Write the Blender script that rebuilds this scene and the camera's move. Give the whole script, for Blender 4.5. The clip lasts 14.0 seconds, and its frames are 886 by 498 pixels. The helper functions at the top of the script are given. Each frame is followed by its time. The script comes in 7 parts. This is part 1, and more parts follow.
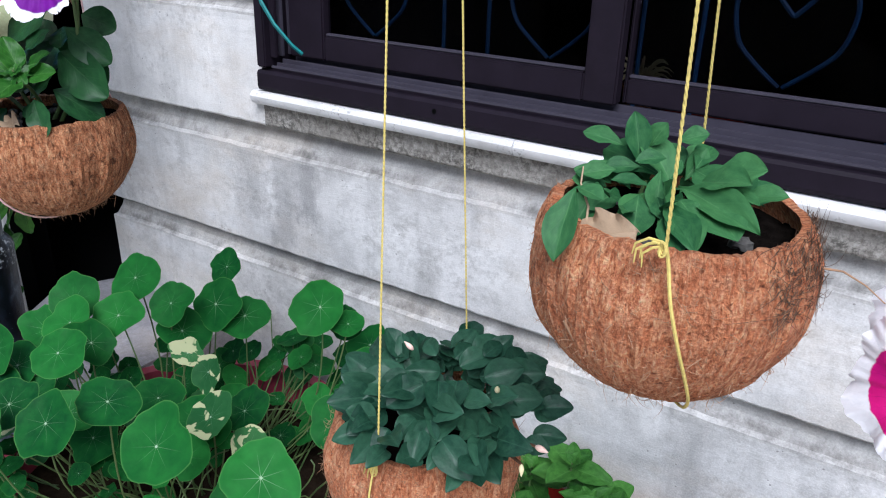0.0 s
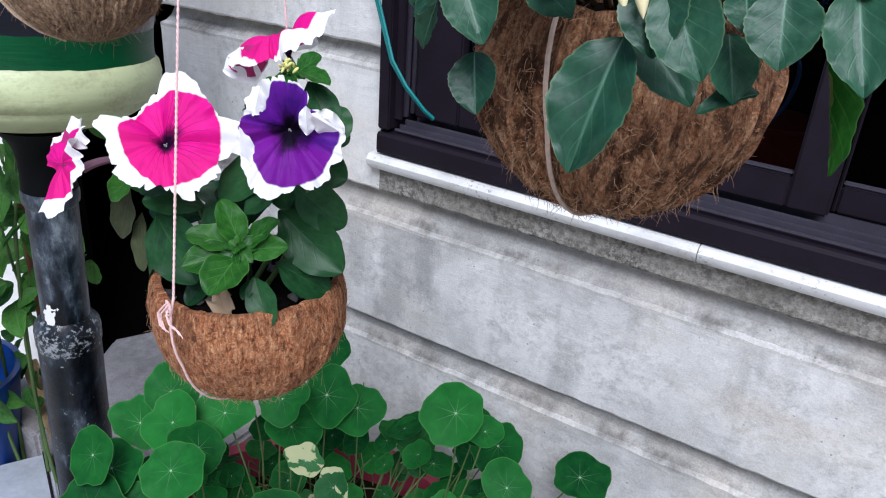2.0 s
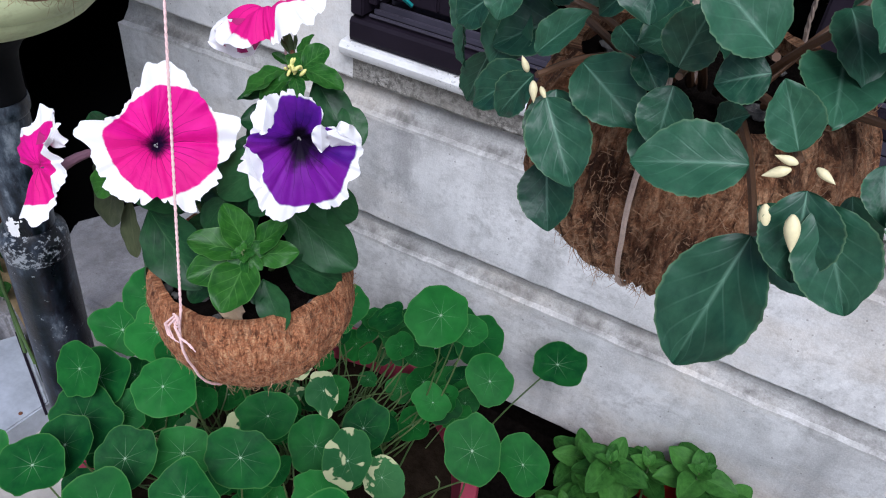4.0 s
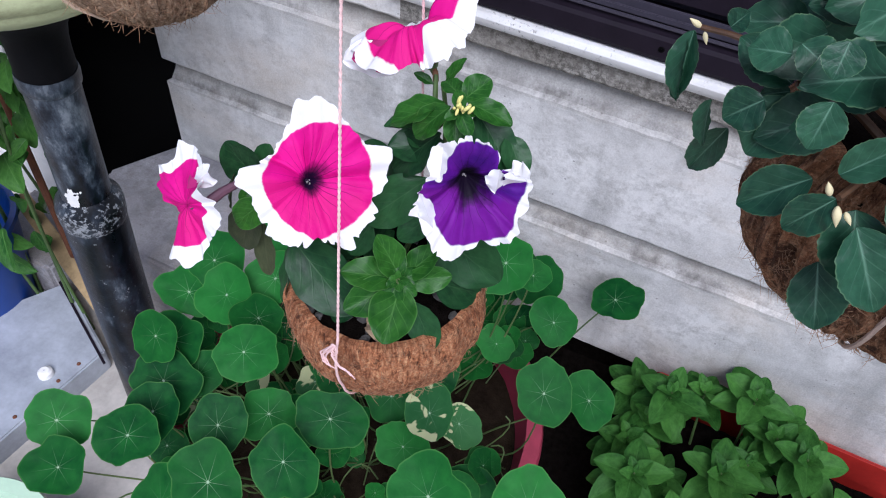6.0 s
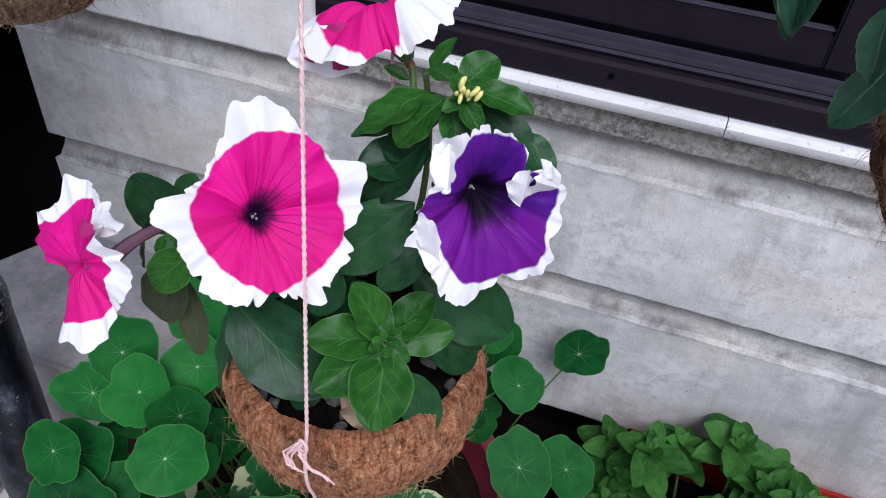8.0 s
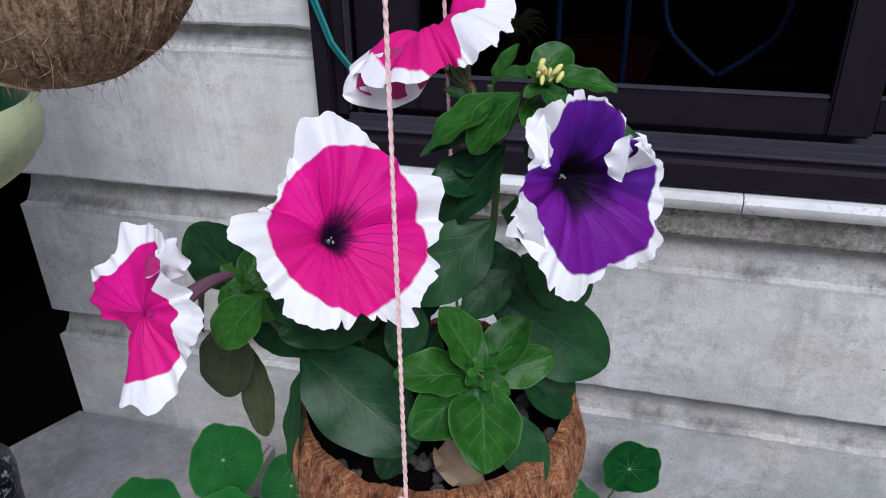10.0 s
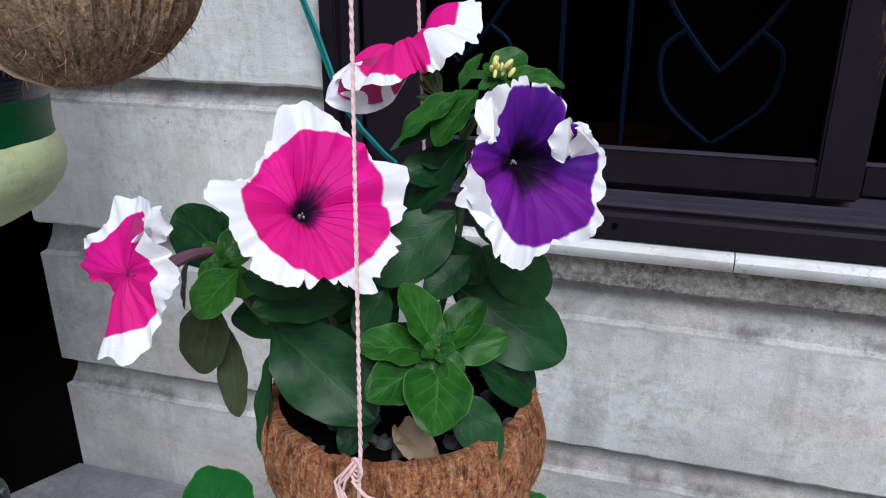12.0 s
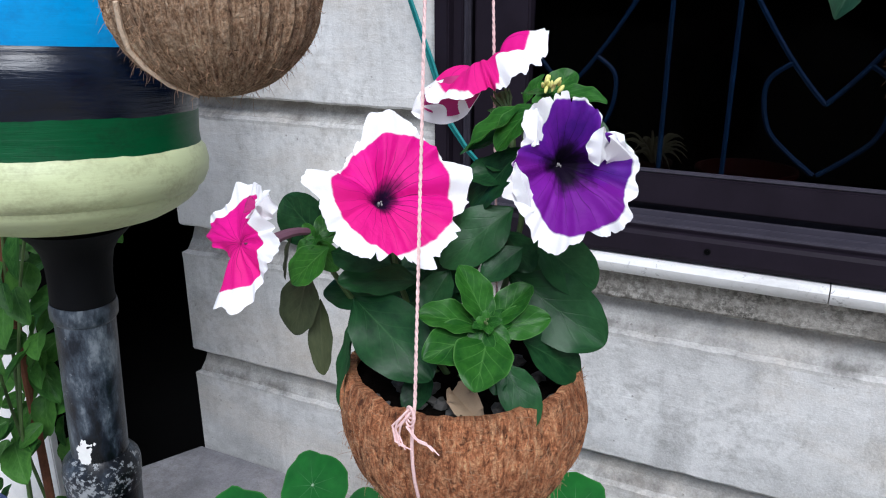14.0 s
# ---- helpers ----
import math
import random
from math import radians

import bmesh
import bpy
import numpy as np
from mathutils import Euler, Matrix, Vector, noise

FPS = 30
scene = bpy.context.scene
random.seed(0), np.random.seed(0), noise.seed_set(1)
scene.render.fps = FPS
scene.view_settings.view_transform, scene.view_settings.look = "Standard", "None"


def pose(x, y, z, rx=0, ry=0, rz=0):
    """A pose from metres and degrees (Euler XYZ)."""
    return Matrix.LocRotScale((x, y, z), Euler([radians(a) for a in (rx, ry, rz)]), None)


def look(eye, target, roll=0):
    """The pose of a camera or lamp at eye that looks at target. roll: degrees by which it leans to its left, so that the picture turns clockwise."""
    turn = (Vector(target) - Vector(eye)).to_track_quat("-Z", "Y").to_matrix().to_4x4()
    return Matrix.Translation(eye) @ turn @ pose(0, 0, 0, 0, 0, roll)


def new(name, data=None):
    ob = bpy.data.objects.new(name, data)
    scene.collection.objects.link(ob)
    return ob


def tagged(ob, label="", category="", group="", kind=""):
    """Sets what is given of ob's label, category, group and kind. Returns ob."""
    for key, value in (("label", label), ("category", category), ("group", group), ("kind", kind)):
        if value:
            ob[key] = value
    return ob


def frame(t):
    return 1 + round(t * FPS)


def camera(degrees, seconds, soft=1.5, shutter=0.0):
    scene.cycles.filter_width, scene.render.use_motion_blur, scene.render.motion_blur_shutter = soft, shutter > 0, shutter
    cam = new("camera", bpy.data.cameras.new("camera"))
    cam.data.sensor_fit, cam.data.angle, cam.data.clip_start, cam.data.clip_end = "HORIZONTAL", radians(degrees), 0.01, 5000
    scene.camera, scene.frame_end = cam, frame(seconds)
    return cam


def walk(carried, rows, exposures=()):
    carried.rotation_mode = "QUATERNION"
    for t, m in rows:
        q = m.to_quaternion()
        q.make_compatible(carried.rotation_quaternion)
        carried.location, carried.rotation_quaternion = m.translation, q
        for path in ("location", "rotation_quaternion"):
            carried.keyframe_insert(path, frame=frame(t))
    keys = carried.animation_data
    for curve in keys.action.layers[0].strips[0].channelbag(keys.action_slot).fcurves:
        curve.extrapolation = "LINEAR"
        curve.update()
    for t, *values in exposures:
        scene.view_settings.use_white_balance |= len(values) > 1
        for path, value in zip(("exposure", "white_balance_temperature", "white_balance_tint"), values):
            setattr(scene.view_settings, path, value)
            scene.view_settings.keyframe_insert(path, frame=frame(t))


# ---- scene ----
cam = camera(60.9, 14.0, soft=1.1)
PATH = [
    (0, (-0.047, -0.142, 1.386), (-1.021, 1.407, 0.579), 1.8),
    (0.5, (-0.128, -0.138, 1.395), (-1.136, 1.403, 0.614), 2.9),
    (1, (-0.217, -0.127, 1.413), (-1.212, 1.429, 0.647), 3.5),
    (1.5, (-0.28, -0.127, 1.439), (-1.263, 1.431, 0.662), 3.9),
    (2, (-0.306, -0.114, 1.464), (-1.235, 1.434, 0.603), 4.2),
    (2.2, (-0.308, -0.115, 1.478), (-1.214, 1.41, 0.555), 4.2),
    (4.3, (-0.396, -0.073, 1.545), (-1.006, 1.35, 0.279), 7.7),
    (4.5, (-0.407, -0.077, 1.552), (-0.99, 1.357, 0.286), 8.2),
    (5, (-0.441, -0.083, 1.559), (-1.005, 1.26, 0.188), 6.7),
    (5.5, (-0.468, -0.084, 1.574), (-1.008, 1.204, 0.142), 4.5),
    (6, (-0.481, -0.074, 1.577), (-1.019, 1.181, 0.115), 5.1),
    (6.5, (-0.48, -0.039, 1.565), (-0.974, 1.197, 0.073), 8.0),
    (7, (-0.472, -0.032, 1.547), (-1.036, 1.215, 0.088), 8.4),
    (7.5, (-0.5, -0.033, 1.52), (-0.978, 1.408, 0.219), 9.3),
    (8, (-0.533, -0.032, 1.496), (-0.924, 1.43, 0.189), 5.8),
    (8.5, (-0.559, -0.023, 1.463), (-0.871, 1.503, 0.207), 3.9),
    (9, (-0.567, -0.038, 1.458), (-0.895, 1.607, 0.369), 0.4),
    (9.2, (-0.566, -0.043, 1.454), (-0.922, 1.618, 0.398), -0.1),
    (11.3, (-0.549, -0.072, 1.42), (-1.071, 1.697, 0.647), -0.9),
    (11.5, (-0.546, -0.077, 1.419), (-1.06, 1.7, 0.659), -0.9),
    (12, (-0.531, -0.083, 1.41), (-1.055, 1.708, 0.689), 0.1),
    (12.5, (-0.518, -0.093, 1.404), (-1.113, 1.693, 0.727), 0.8),
    (13, (-0.509, -0.109, 1.408), (-1.219, 1.646, 0.763), 0.5),
    (13.5, (-0.495, -0.119, 1.406), (-1.289, 1.599, 0.759), 0.7),
    (14, (-0.488, -0.123, 1.41), (-1.321, 1.577, 0.767), -0.0),
]
walk(cam, [(t, look(eye, target, roll)) for t, eye, target, roll in PATH], [(0, 0.60, 5600, 11), (2, 0.44, 5600, 11), (5.5, 0.36, 5550, 15), (7.5, 0.28, 5550, 16), (8.5, 0.03, 5650, 13), (9.2, -0.05, 5650, 13), (11.3, 0.08, 5700, 10), (12.5, 0.12, 5700, 9), (13.5, 0.30, 5700, 9), (14, 0.38, 5700, 9)])


# ---- light ----
SUN_ELEVATION, SUN_TURN = 60.0, 30.0
world = bpy.data.worlds.new("sky")
scene.world = world
world.use_nodes = True
wn, wl = world.node_tree.nodes, world.node_tree.links
sky = wn.new("ShaderNodeTexSky")
sky.sky_type, sky.sun_disc = "NISHITA", False
sky.sun_elevation, sky.sun_rotation = radians(SUN_ELEVATION), radians(180 - SUN_TURN)
sky.air_density, sky.dust_density = 1.0, 4.0
wl.new(sky.outputs[0], wn["Background"].inputs[0])
wn["Background"].inputs[1].default_value = 0.075
sun = new("sun", bpy.data.lights.new("sun", "SUN"))
sun.data.energy, sun.data.angle, sun.data.color = 2.7, radians(35), (1.0, 0.97, 0.93)
sun.matrix_world = look((0.5, -1.0, 2.6), (-0.4, 0.5, 0.6))


# ---- materials ----
def material(name):
    m = bpy.data.materials.new(name)
    m.use_nodes = True
    return m, m.node_tree.nodes, m.node_tree.links, m.node_tree.nodes["Principled BSDF"]


def ramp(n, l, fac, stops):
    r = n.new("ShaderNodeValToRGB")
    while len(r.color_ramp.elements) < len(stops):
        r.color_ramp.elements.new(0.5)
    for e, (p, c) in zip(r.color_ramp.elements, stops):
        e.position, e.color = p, (*c, 1)
    l.new(fac, r.inputs[0])
    return r.outputs[0]


def noise_node(n, l, vec, scale, detail=6, rough=0.6, distort=0.0):
    t = n.new("ShaderNodeTexNoise")
    t.inputs["Scale"].default_value, t.inputs["Detail"].default_value = scale, detail
    t.inputs["Roughness"].default_value, t.inputs["Distortion"].default_value = rough, distort
    if vec is not None:
        l.new(vec, t.inputs["Vector"])
    return t.outputs["Fac"]


def mapped(n, l, out, scale=(1, 1, 1), loc=(0, 0, 0)):
    m = n.new("ShaderNodeMapping")
    m.inputs["Scale"].default_value, m.inputs["Location"].default_value = scale, loc
    l.new(out, m.inputs["Vector"])
    return m.outputs[0]


def mathn(n, l, op, a, b=None, c=None):
    m = n.new("ShaderNodeMath")
    m.operation = op
    for i, v in enumerate((a, b, c)):
        if v is None:
            continue
        if isinstance(v, (int, float)):
            m.inputs[i].default_value = v
        else:
            l.new(v, m.inputs[i])
    return m.outputs[0]


def mixc(n, l, fac, a, b, mode="MIX"):
    m = n.new("ShaderNodeMix")
    m.data_type, m.blend_type = "RGBA", mode
    for i, v in ((0, fac), (6, a), (7, b)):
        if isinstance(v, (int, float)):
            m.inputs[i].default_value = v
        elif isinstance(v, tuple):
            m.inputs[i].default_value = (*v, 1)
        else:
            l.new(v, m.inputs[i])
    return m.outputs[2]


def bump(n, l, bsdf, height, strength=0.3, dist=0.002):
    b = n.new("ShaderNodeBump")
    b.inputs["Strength"].default_value, b.inputs["Distance"].default_value = strength, dist
    l.new(height, b.inputs["Height"])
    l.new(b.outputs[0], bsdf.inputs["Normal"])


def coords(n, kind="Object"):
    return n.new("ShaderNodeTexCoord").outputs[kind]


def wall_paint(name, light, dark, stain, mould, patches=()):
    """Weathered off-white paint on cement: streaks, blotches, fine grit."""
    m, n, l, b = material(name)
    o = coords(n)
    streak = noise_node(n, l, mapped(n, l, o, (9, 9, 1.6)), 1.0, 5, 0.62)
    blot = noise_node(n, l, mapped(n, l, o, (1, 1, 1), (3, 1, 7)), 6.5, 7, 0.65)
    fine = noise_node(n, l, o, 95, 4, 0.7)
    grit = noise_node(n, l, o, 420, 3, 0.6)
    c1 = ramp(n, l, blot, ((0.32, dark), (0.52, tuple(a * 0.35 + b * 0.65 for a, b in zip(dark, light))), (0.66, light)))
    cloud = ramp(n, l, noise_node(n, l, mapped(n, l, o, (1, 1, 1.7), (11, 4, 6)), 15, 7, 0.7, 0.4), ((0.36, (0.5, 0.5, 0.5)), (0.52, (0, 0, 0))))
    c1 = mixc(n, l, cloud, c1, tuple(v * 0.82 for v in dark))
    c2 = mixc(n, l, ramp(n, l, streak, ((0.50, (0, 0, 0)), (0.74, (1, 1, 1)))), c1, stain)
    spots = ramp(n, l, mathn(n, l, "MULTIPLY", blot, fine), ((0.30 - mould, (0, 0, 0)), (0.46 - mould * 0.8, (1, 1, 1))))
    c3 = mixc(n, l, mathn(n, l, "MULTIPLY", spots, 0.25 + mould * 2.2), c2, (0.13, 0.115, 0.095))
    vor = n.new("ShaderNodeTexVoronoi")
    vor.inputs["Scale"].default_value = 75
    l.new(o, vor.inputs["Vector"])
    if mould > 0.15:
        speck = ramp(n, l, noise_node(n, l, o, 120, 7, 0.78), ((0.45, (1, 1, 1)), (0.54, (0, 0, 0))))
        patch = ramp(n, l, noise_node(n, l, mapped(n, l, o, (1, 1, 2.2)), 9, 5, 0.65), ((0.36, (1, 1, 1)), (0.62, (0.15, 0.15, 0.15))))
        c3 = mixc(n, l, mathn(n, l, "MULTIPLY", mathn(n, l, "MULTIPLY", speck, patch), 0.92), c3, (0.045, 0.040, 0.032))
    pit = mathn(n, l, "MULTIPLY", mathn(n, l, "LESS_THAN", vor.outputs["Distance"], 0.10), mathn(n, l, "GREATER_THAN", noise_node(n, l, o, 14, 3, 0.6), 0.56))
    c3 = mixc(n, l, mathn(n, l, "MULTIPLY", pit, 0.6), c3, (0.14, 0.13, 0.12))
    sep = n.new("ShaderNodeSeparateXYZ")
    l.new(o, sep.inputs[0])
    if mould < 0.15:
        warm = ramp(n, l, noise_node(n, l, mapped(n, l, o, (1.6, 1, 3), (5, 2, 1)), 2.2, 6, 0.65), ((0.48, (0, 0, 0)), (0.70, (0.50, 0.50, 0.50))))
        c3 = mixc(n, l, warm, c3, (0.56, 0.47, 0.37))
        ragged = mathn(n, l, "MULTIPLY", mathn(n, l, "SUBTRACT", noise_node(n, l, mapped(n, l, o, (1, 1, 0.3)), 60, 5, 0.7), 0.5), 0.022)
        broken = ramp(n, l, noise_node(n, l, mapped(n, l, o, (1, 1, 0.1)), 13, 5, 0.7), ((0.42, (0, 0, 0)), (0.60, (1, 1, 1))))
        for joint in (0.846, 1.049, 1.255, 1.459):
            off = mathn(n, l, "ABSOLUTE", mathn(n, l, "SUBTRACT", mathn(n, l, "ADD", sep.outputs[2], ragged), joint))
            dirt = ramp(n, l, off, ((0.002, (1, 1, 1)), (0.009, (0, 0, 0))))
            c3 = mixc(n, l, mathn(n, l, "MULTIPLY", mathn(n, l, "MULTIPLY", dirt, broken), 0.75), c3, (0.085, 0.08, 0.072))
    for x0, x1, z0, z1, amount in patches:
        # damp stain with a ragged edge
        wob = mathn(n, l, "MULTIPLY", mathn(n, l, "SUBTRACT", noise_node(n, l, mapped(n, l, o, (1, 1, 0.5)), 34, 6, 0.72), 0.5), 0.075)
        dx = mathn(n, l, "SUBTRACT", mathn(n, l, "ABSOLUTE", mathn(n, l, "SUBTRACT", mathn(n, l, "ADD", sep.outputs[0], wob), (x0 + x1) / 2)), (x1 - x0) / 2)
        dz = mathn(n, l, "SUBTRACT", mathn(n, l, "ABSOLUTE", mathn(n, l, "SUBTRACT", mathn(n, l, "ADD", sep.outputs[2], wob), (z0 + z1) / 2)), (z1 - z0) / 2)
        inside = ramp(n, l, mathn(n, l, "MAXIMUM", dx, dz), ((-0.012, (1, 1, 1)), (0.018, (0, 0, 0))))
        c3 = mixc(n, l, mathn(n, l, "MULTIPLY", inside, amount), c3, (0.17, 0.165, 0.165))
    c4 = mixc(n, l, 0.16, c3, ramp(n, l, grit, ((0.3, (0.1, 0.1, 0.1)), (0.7, (1, 1, 1)))), "OVERLAY")
    l.new(c4, b.inputs["Base Color"])
    b.inputs["Roughness"].default_value = 0.82
    # short ripples left by the float, lying along the wall
    ripple = ramp(n, l, noise_node(n, l, mapped(n, l, o, (22, 22, 120)), 1.0, 4, 0.6, 0.3), ((0.50, (0, 0, 0)), (0.66, (1, 1, 1))))
    worn = ramp(n, l, noise_node(n, l, mapped(n, l, o, (1, 1, 1), (8, 3, 2)), 5.0, 4, 0.6), ((0.42, (0.1, 0.1, 0.1)), (0.62, (1, 1, 1))))
    relief = mathn(n, l, "ADD", fine, mathn(n, l, "MULTIPLY", grit, 0.5 + mould * 8))
    relief = mathn(n, l, "ADD", relief, mathn(n, l, "MULTIPLY", mathn(n, l, "MULTIPLY", ripple, worn), 0.45))
    bump(n, l, b, relief, 0.38, 0.0012)
    return m


WALL_STAINS = ((-0.870, -0.842, 0.90, 1.045, 0.40), (-0.818, -0.792, 0.955, 1.045, 0.55), (-0.95, -0.905, 0.93, 1.03, 0.30))
M_WALL = wall_paint("weathered_paint", (0.81, 0.795, 0.775), (0.65, 0.635, 0.615), (0.45, 0.44, 0.425), 0.04, WALL_STAINS)
M_WALL_LOW = wall_paint("stained_paint", (0.79, 0.775, 0.755), (0.45, 0.44, 0.425), (0.31, 0.305, 0.295), 0.045, WALL_STAINS)
# strip under the sill: mildew, plus the sill's shade in its darker tones
M_MOULD_SHADE = wall_paint("mildewed_shaded_paint", (0.66, 0.63, 0.58), (0.26, 0.24, 0.21), (0.20, 0.185, 0.16), 0.17)
M_LIP = wall_paint("worn_edge_paint", (0.66, 0.645, 0.62), (0.38, 0.365, 0.35), (0.46, 0.45, 0.43), 0.05)
M_GROOVE = wall_paint("grimy_paint", (0.60, 0.585, 0.56), (0.30, 0.29, 0.275), (0.17, 0.16, 0.15), 0.09)
M_SLAB = wall_paint("rough_concrete", (0.42, 0.405, 0.425), (0.20, 0.192, 0.205), (0.15, 0.145, 0.152), 0.10)


def plain(name, col, rough=0.5, metal=0.0, var=0.25, scale=40, bstr=0.15, spec=0.5):
    m, n, l, b = material(name)
    o = coords(n)
    f = noise_node(n, l, o, scale, 6, 0.65)
    g = noise_node(n, l, o, scale * 7, 3, 0.6)
    lo = tuple(c * (1 - var) for c in col)
    hi = tuple(min(1, c * (1 + var)) for c in col)
    l.new(mixc(n, l, 0.25, ramp(n, l, f, ((0.3, lo), (0.7, hi))), ramp(n, l, g, ((0.3, lo), (0.7, hi)))), b.inputs["Base Color"])
    l.new(mathn(n, l, "MULTIPLY_ADD", f, 0.3, rough - 0.15), b.inputs["Roughness"])
    b.inputs["Metallic"].default_value = metal
    b.inputs["Specular IOR Level"].default_value = spec
    bump(n, l, b, g, bstr, 0.001)
    return m


def sill_stone():
    """White stone with grey clouding and black mildew specks."""
    m, n, l, b = material("stained_white_stone")
    o = coords(n)
    cloud = noise_node(n, l, mapped(n, l, o, (0.5, 1, 1)), 16, 6, 0.65)
    speck = noise_node(n, l, o, 170, 5, 0.7)
    where = noise_node(n, l, mapped(n, l, o, (1, 1, 1), (2, 5, 1)), 11, 4, 0.65)
    c = ramp(n, l, cloud, ((0.32, (0.54, 0.525, 0.51)), (0.48, (0.72, 0.71, 0.70)), (0.64, (0.80, 0.79, 0.785))))
    both = mathn(n, l, "MULTIPLY", ramp(n, l, speck, ((0.56, (0, 0, 0)), (0.64, (1, 1, 1)))), ramp(n, l, where, ((0.46, (0, 0, 0)), (0.62, (0.85, 0.85, 0.85)))))
    l.new(mixc(n, l, both, c, (0.10, 0.09, 0.08)), b.inputs["Base Color"])
    b.inputs["Roughness"].default_value = 0.5
    b.inputs["Specular IOR Level"].default_value = 0.3
    bump(n, l, b, speck, 0.3, 0.0008)
    return m


M_MARBLE = sill_stone()
M_FRAME = plain("brown_aluminium", (0.0122, 0.0086, 0.0145), 0.6, 0.0, 0.25, 30, 0.05, 0.12)
# the frame's aluminium made paler and bluer: sheen painted onto ribs and tracks
M_FRAME_SHEEN = plain("aluminium_rib_sheen", (0.050, 0.045, 0.062), 0.42, 0.0, 0.2, 30, 0.05, 0.3)
# near-black walls: the darkness indoors is put into the colour
M_DARK = plain("painted_darkness", (0.0015, 0.0015, 0.0018), 0.9, 0, 0.3, 4, 0.05, 0.1)
M_GRILLE = plain("blue_iron", (0.005, 0.024, 0.070), 0.6, 0.0, 0.3, 60, 0.1, 0.2)
M_TEAL = plain("teal_cord", (0.01, 0.20, 0.20), 0.5, 0, 0.25, 300, 0.2)
M_STRING_Y = plain("yellow_string", (0.64, 0.51, 0.14), 0.7, 0, 0.25, 500, 0.3)
M_STRING_P = plain("pink_string", (0.84, 0.56, 0.54), 0.75, 0, 0.25, 500, 0.3)
M_STRING_B = plain("brown_cord", (0.50, 0.38, 0.31), 0.8, 0, 0.25, 400, 0.3)
# soil in the pots; on plinth and litter strip its black paints shade
M_SOIL_SHADE = plain("soil_shade_black", (0.0065, 0.0052, 0.0045), 0.95, 0, 0.7, 120, 1.0, 0.0)
M_COMPOST = plain("brown_compost", (0.022, 0.0155, 0.0105), 0.95, 0, 0.6, 60, 1.0, 0.0)
M_STONE = plain("grey_pebble", (0.085, 0.080, 0.074), 0.85, 0, 0.4, 200, 0.5)
M_DEADLEAF = plain("dry_leaf", (0.42, 0.30, 0.19), 0.85, 0, 0.35, 120, 0.5)
M_UNSEEN_GROUND = plain("unseen_bounce_ground", (0.36, 0.325, 0.285), 0.95, 0, 0.45, 7, 0.6)
M_GROUND = plain("cement_ground", (0.46, 0.43, 0.39), 0.9, 0, 0.35, 9, 0.4)
M_PINKPOT = plain("faded_pink_plastic", (0.34, 0.040, 0.075), 0.5, 0, 0.25, 18, 0.1)
M_GREENPOT = plain("pale_mint_plastic", (0.50, 0.68, 0.50), 0.5, 0, 0.1, 18, 0.1)
M_REDPOT = plain("red_plastic", (0.42, 0.025, 0.018), 0.45, 0, 0.25, 18, 0.1)
M_BASIN = plain("dark_red_plastic", (0.10, 0.009, 0.007), 0.6, 0, 0.25, 18, 0.1, 0.2)
M_RUST = plain("rusty_iron", (0.16, 0.06, 0.03), 0.85, 0.2, 0.4, 60, 0.5)
M_TIN = plain("grey_painted_metal", (0.37, 0.395, 0.44), 0.5, 0.2, 0.3, 14, 0.15)
M_WOOD = plain("weathered_wood", (0.34, 0.24, 0.12), 0.8, 0, 0.35, 35, 0.4)
M_BLUEPLASTIC = plain("blue_plastic", (0.01, 0.05, 0.26), 0.35, 0, 0.2, 10, 0.05)
M_WHITE = plain("white_paint", (0.78, 0.77, 0.75), 0.6, 0, 0.1, 30, 0.1)
M_NECK = plain("matt_black_paint", (0.0030, 0.0032, 0.0040), 0.7, 0, 0.4, 40, 0.2, 0.10)
M_STEM = plain("green_stem", (0.065, 0.115, 0.030), 0.6, 0, 0.25, 90, 0.1)
M_STEM_RED = plain("reddish_stem", (0.17, 0.075, 0.035), 0.55, 0, 0.25, 90, 0.1)
M_CALYX = plain("dusky_calyx", (0.11, 0.05, 0.075), 0.6, 0, 0.25, 90, 0.1)
M_STALK = plain("pale_stalk", (0.09, 0.135, 0.040), 0.6, 0, 0.25, 90, 0.1)
M_BUD_YELLOW = plain("yellow_bud", (0.72, 0.68, 0.22), 0.6, 0, 0.2, 200, 0.2)
M_BUD = plain("cream_bud", (0.70, 0.62, 0.36), 0.6, 0, 0.18, 120, 0.1)
M_BUD_PINK = plain("blush_bud", (0.80, 0.55, 0.45), 0.6, 0, 0.2, 120, 0.1)
M_PETAL_WHITE = plain("white_petal", (0.90, 0.89, 0.91), 0.6, 0, 0.05, 90, 0.3)
# magenta darkened to carry the shade under a drooping lobe
M_PETAL_DULL = plain("shade_dulled_petal", (0.42, 0.008, 0.15), 0.6, 0, 0.2, 90, 0.3)
M_STAMEN = plain("pale_anther", (0.30, 0.28, 0.28), 0.7, 0, 0.3, 300, 0.2)


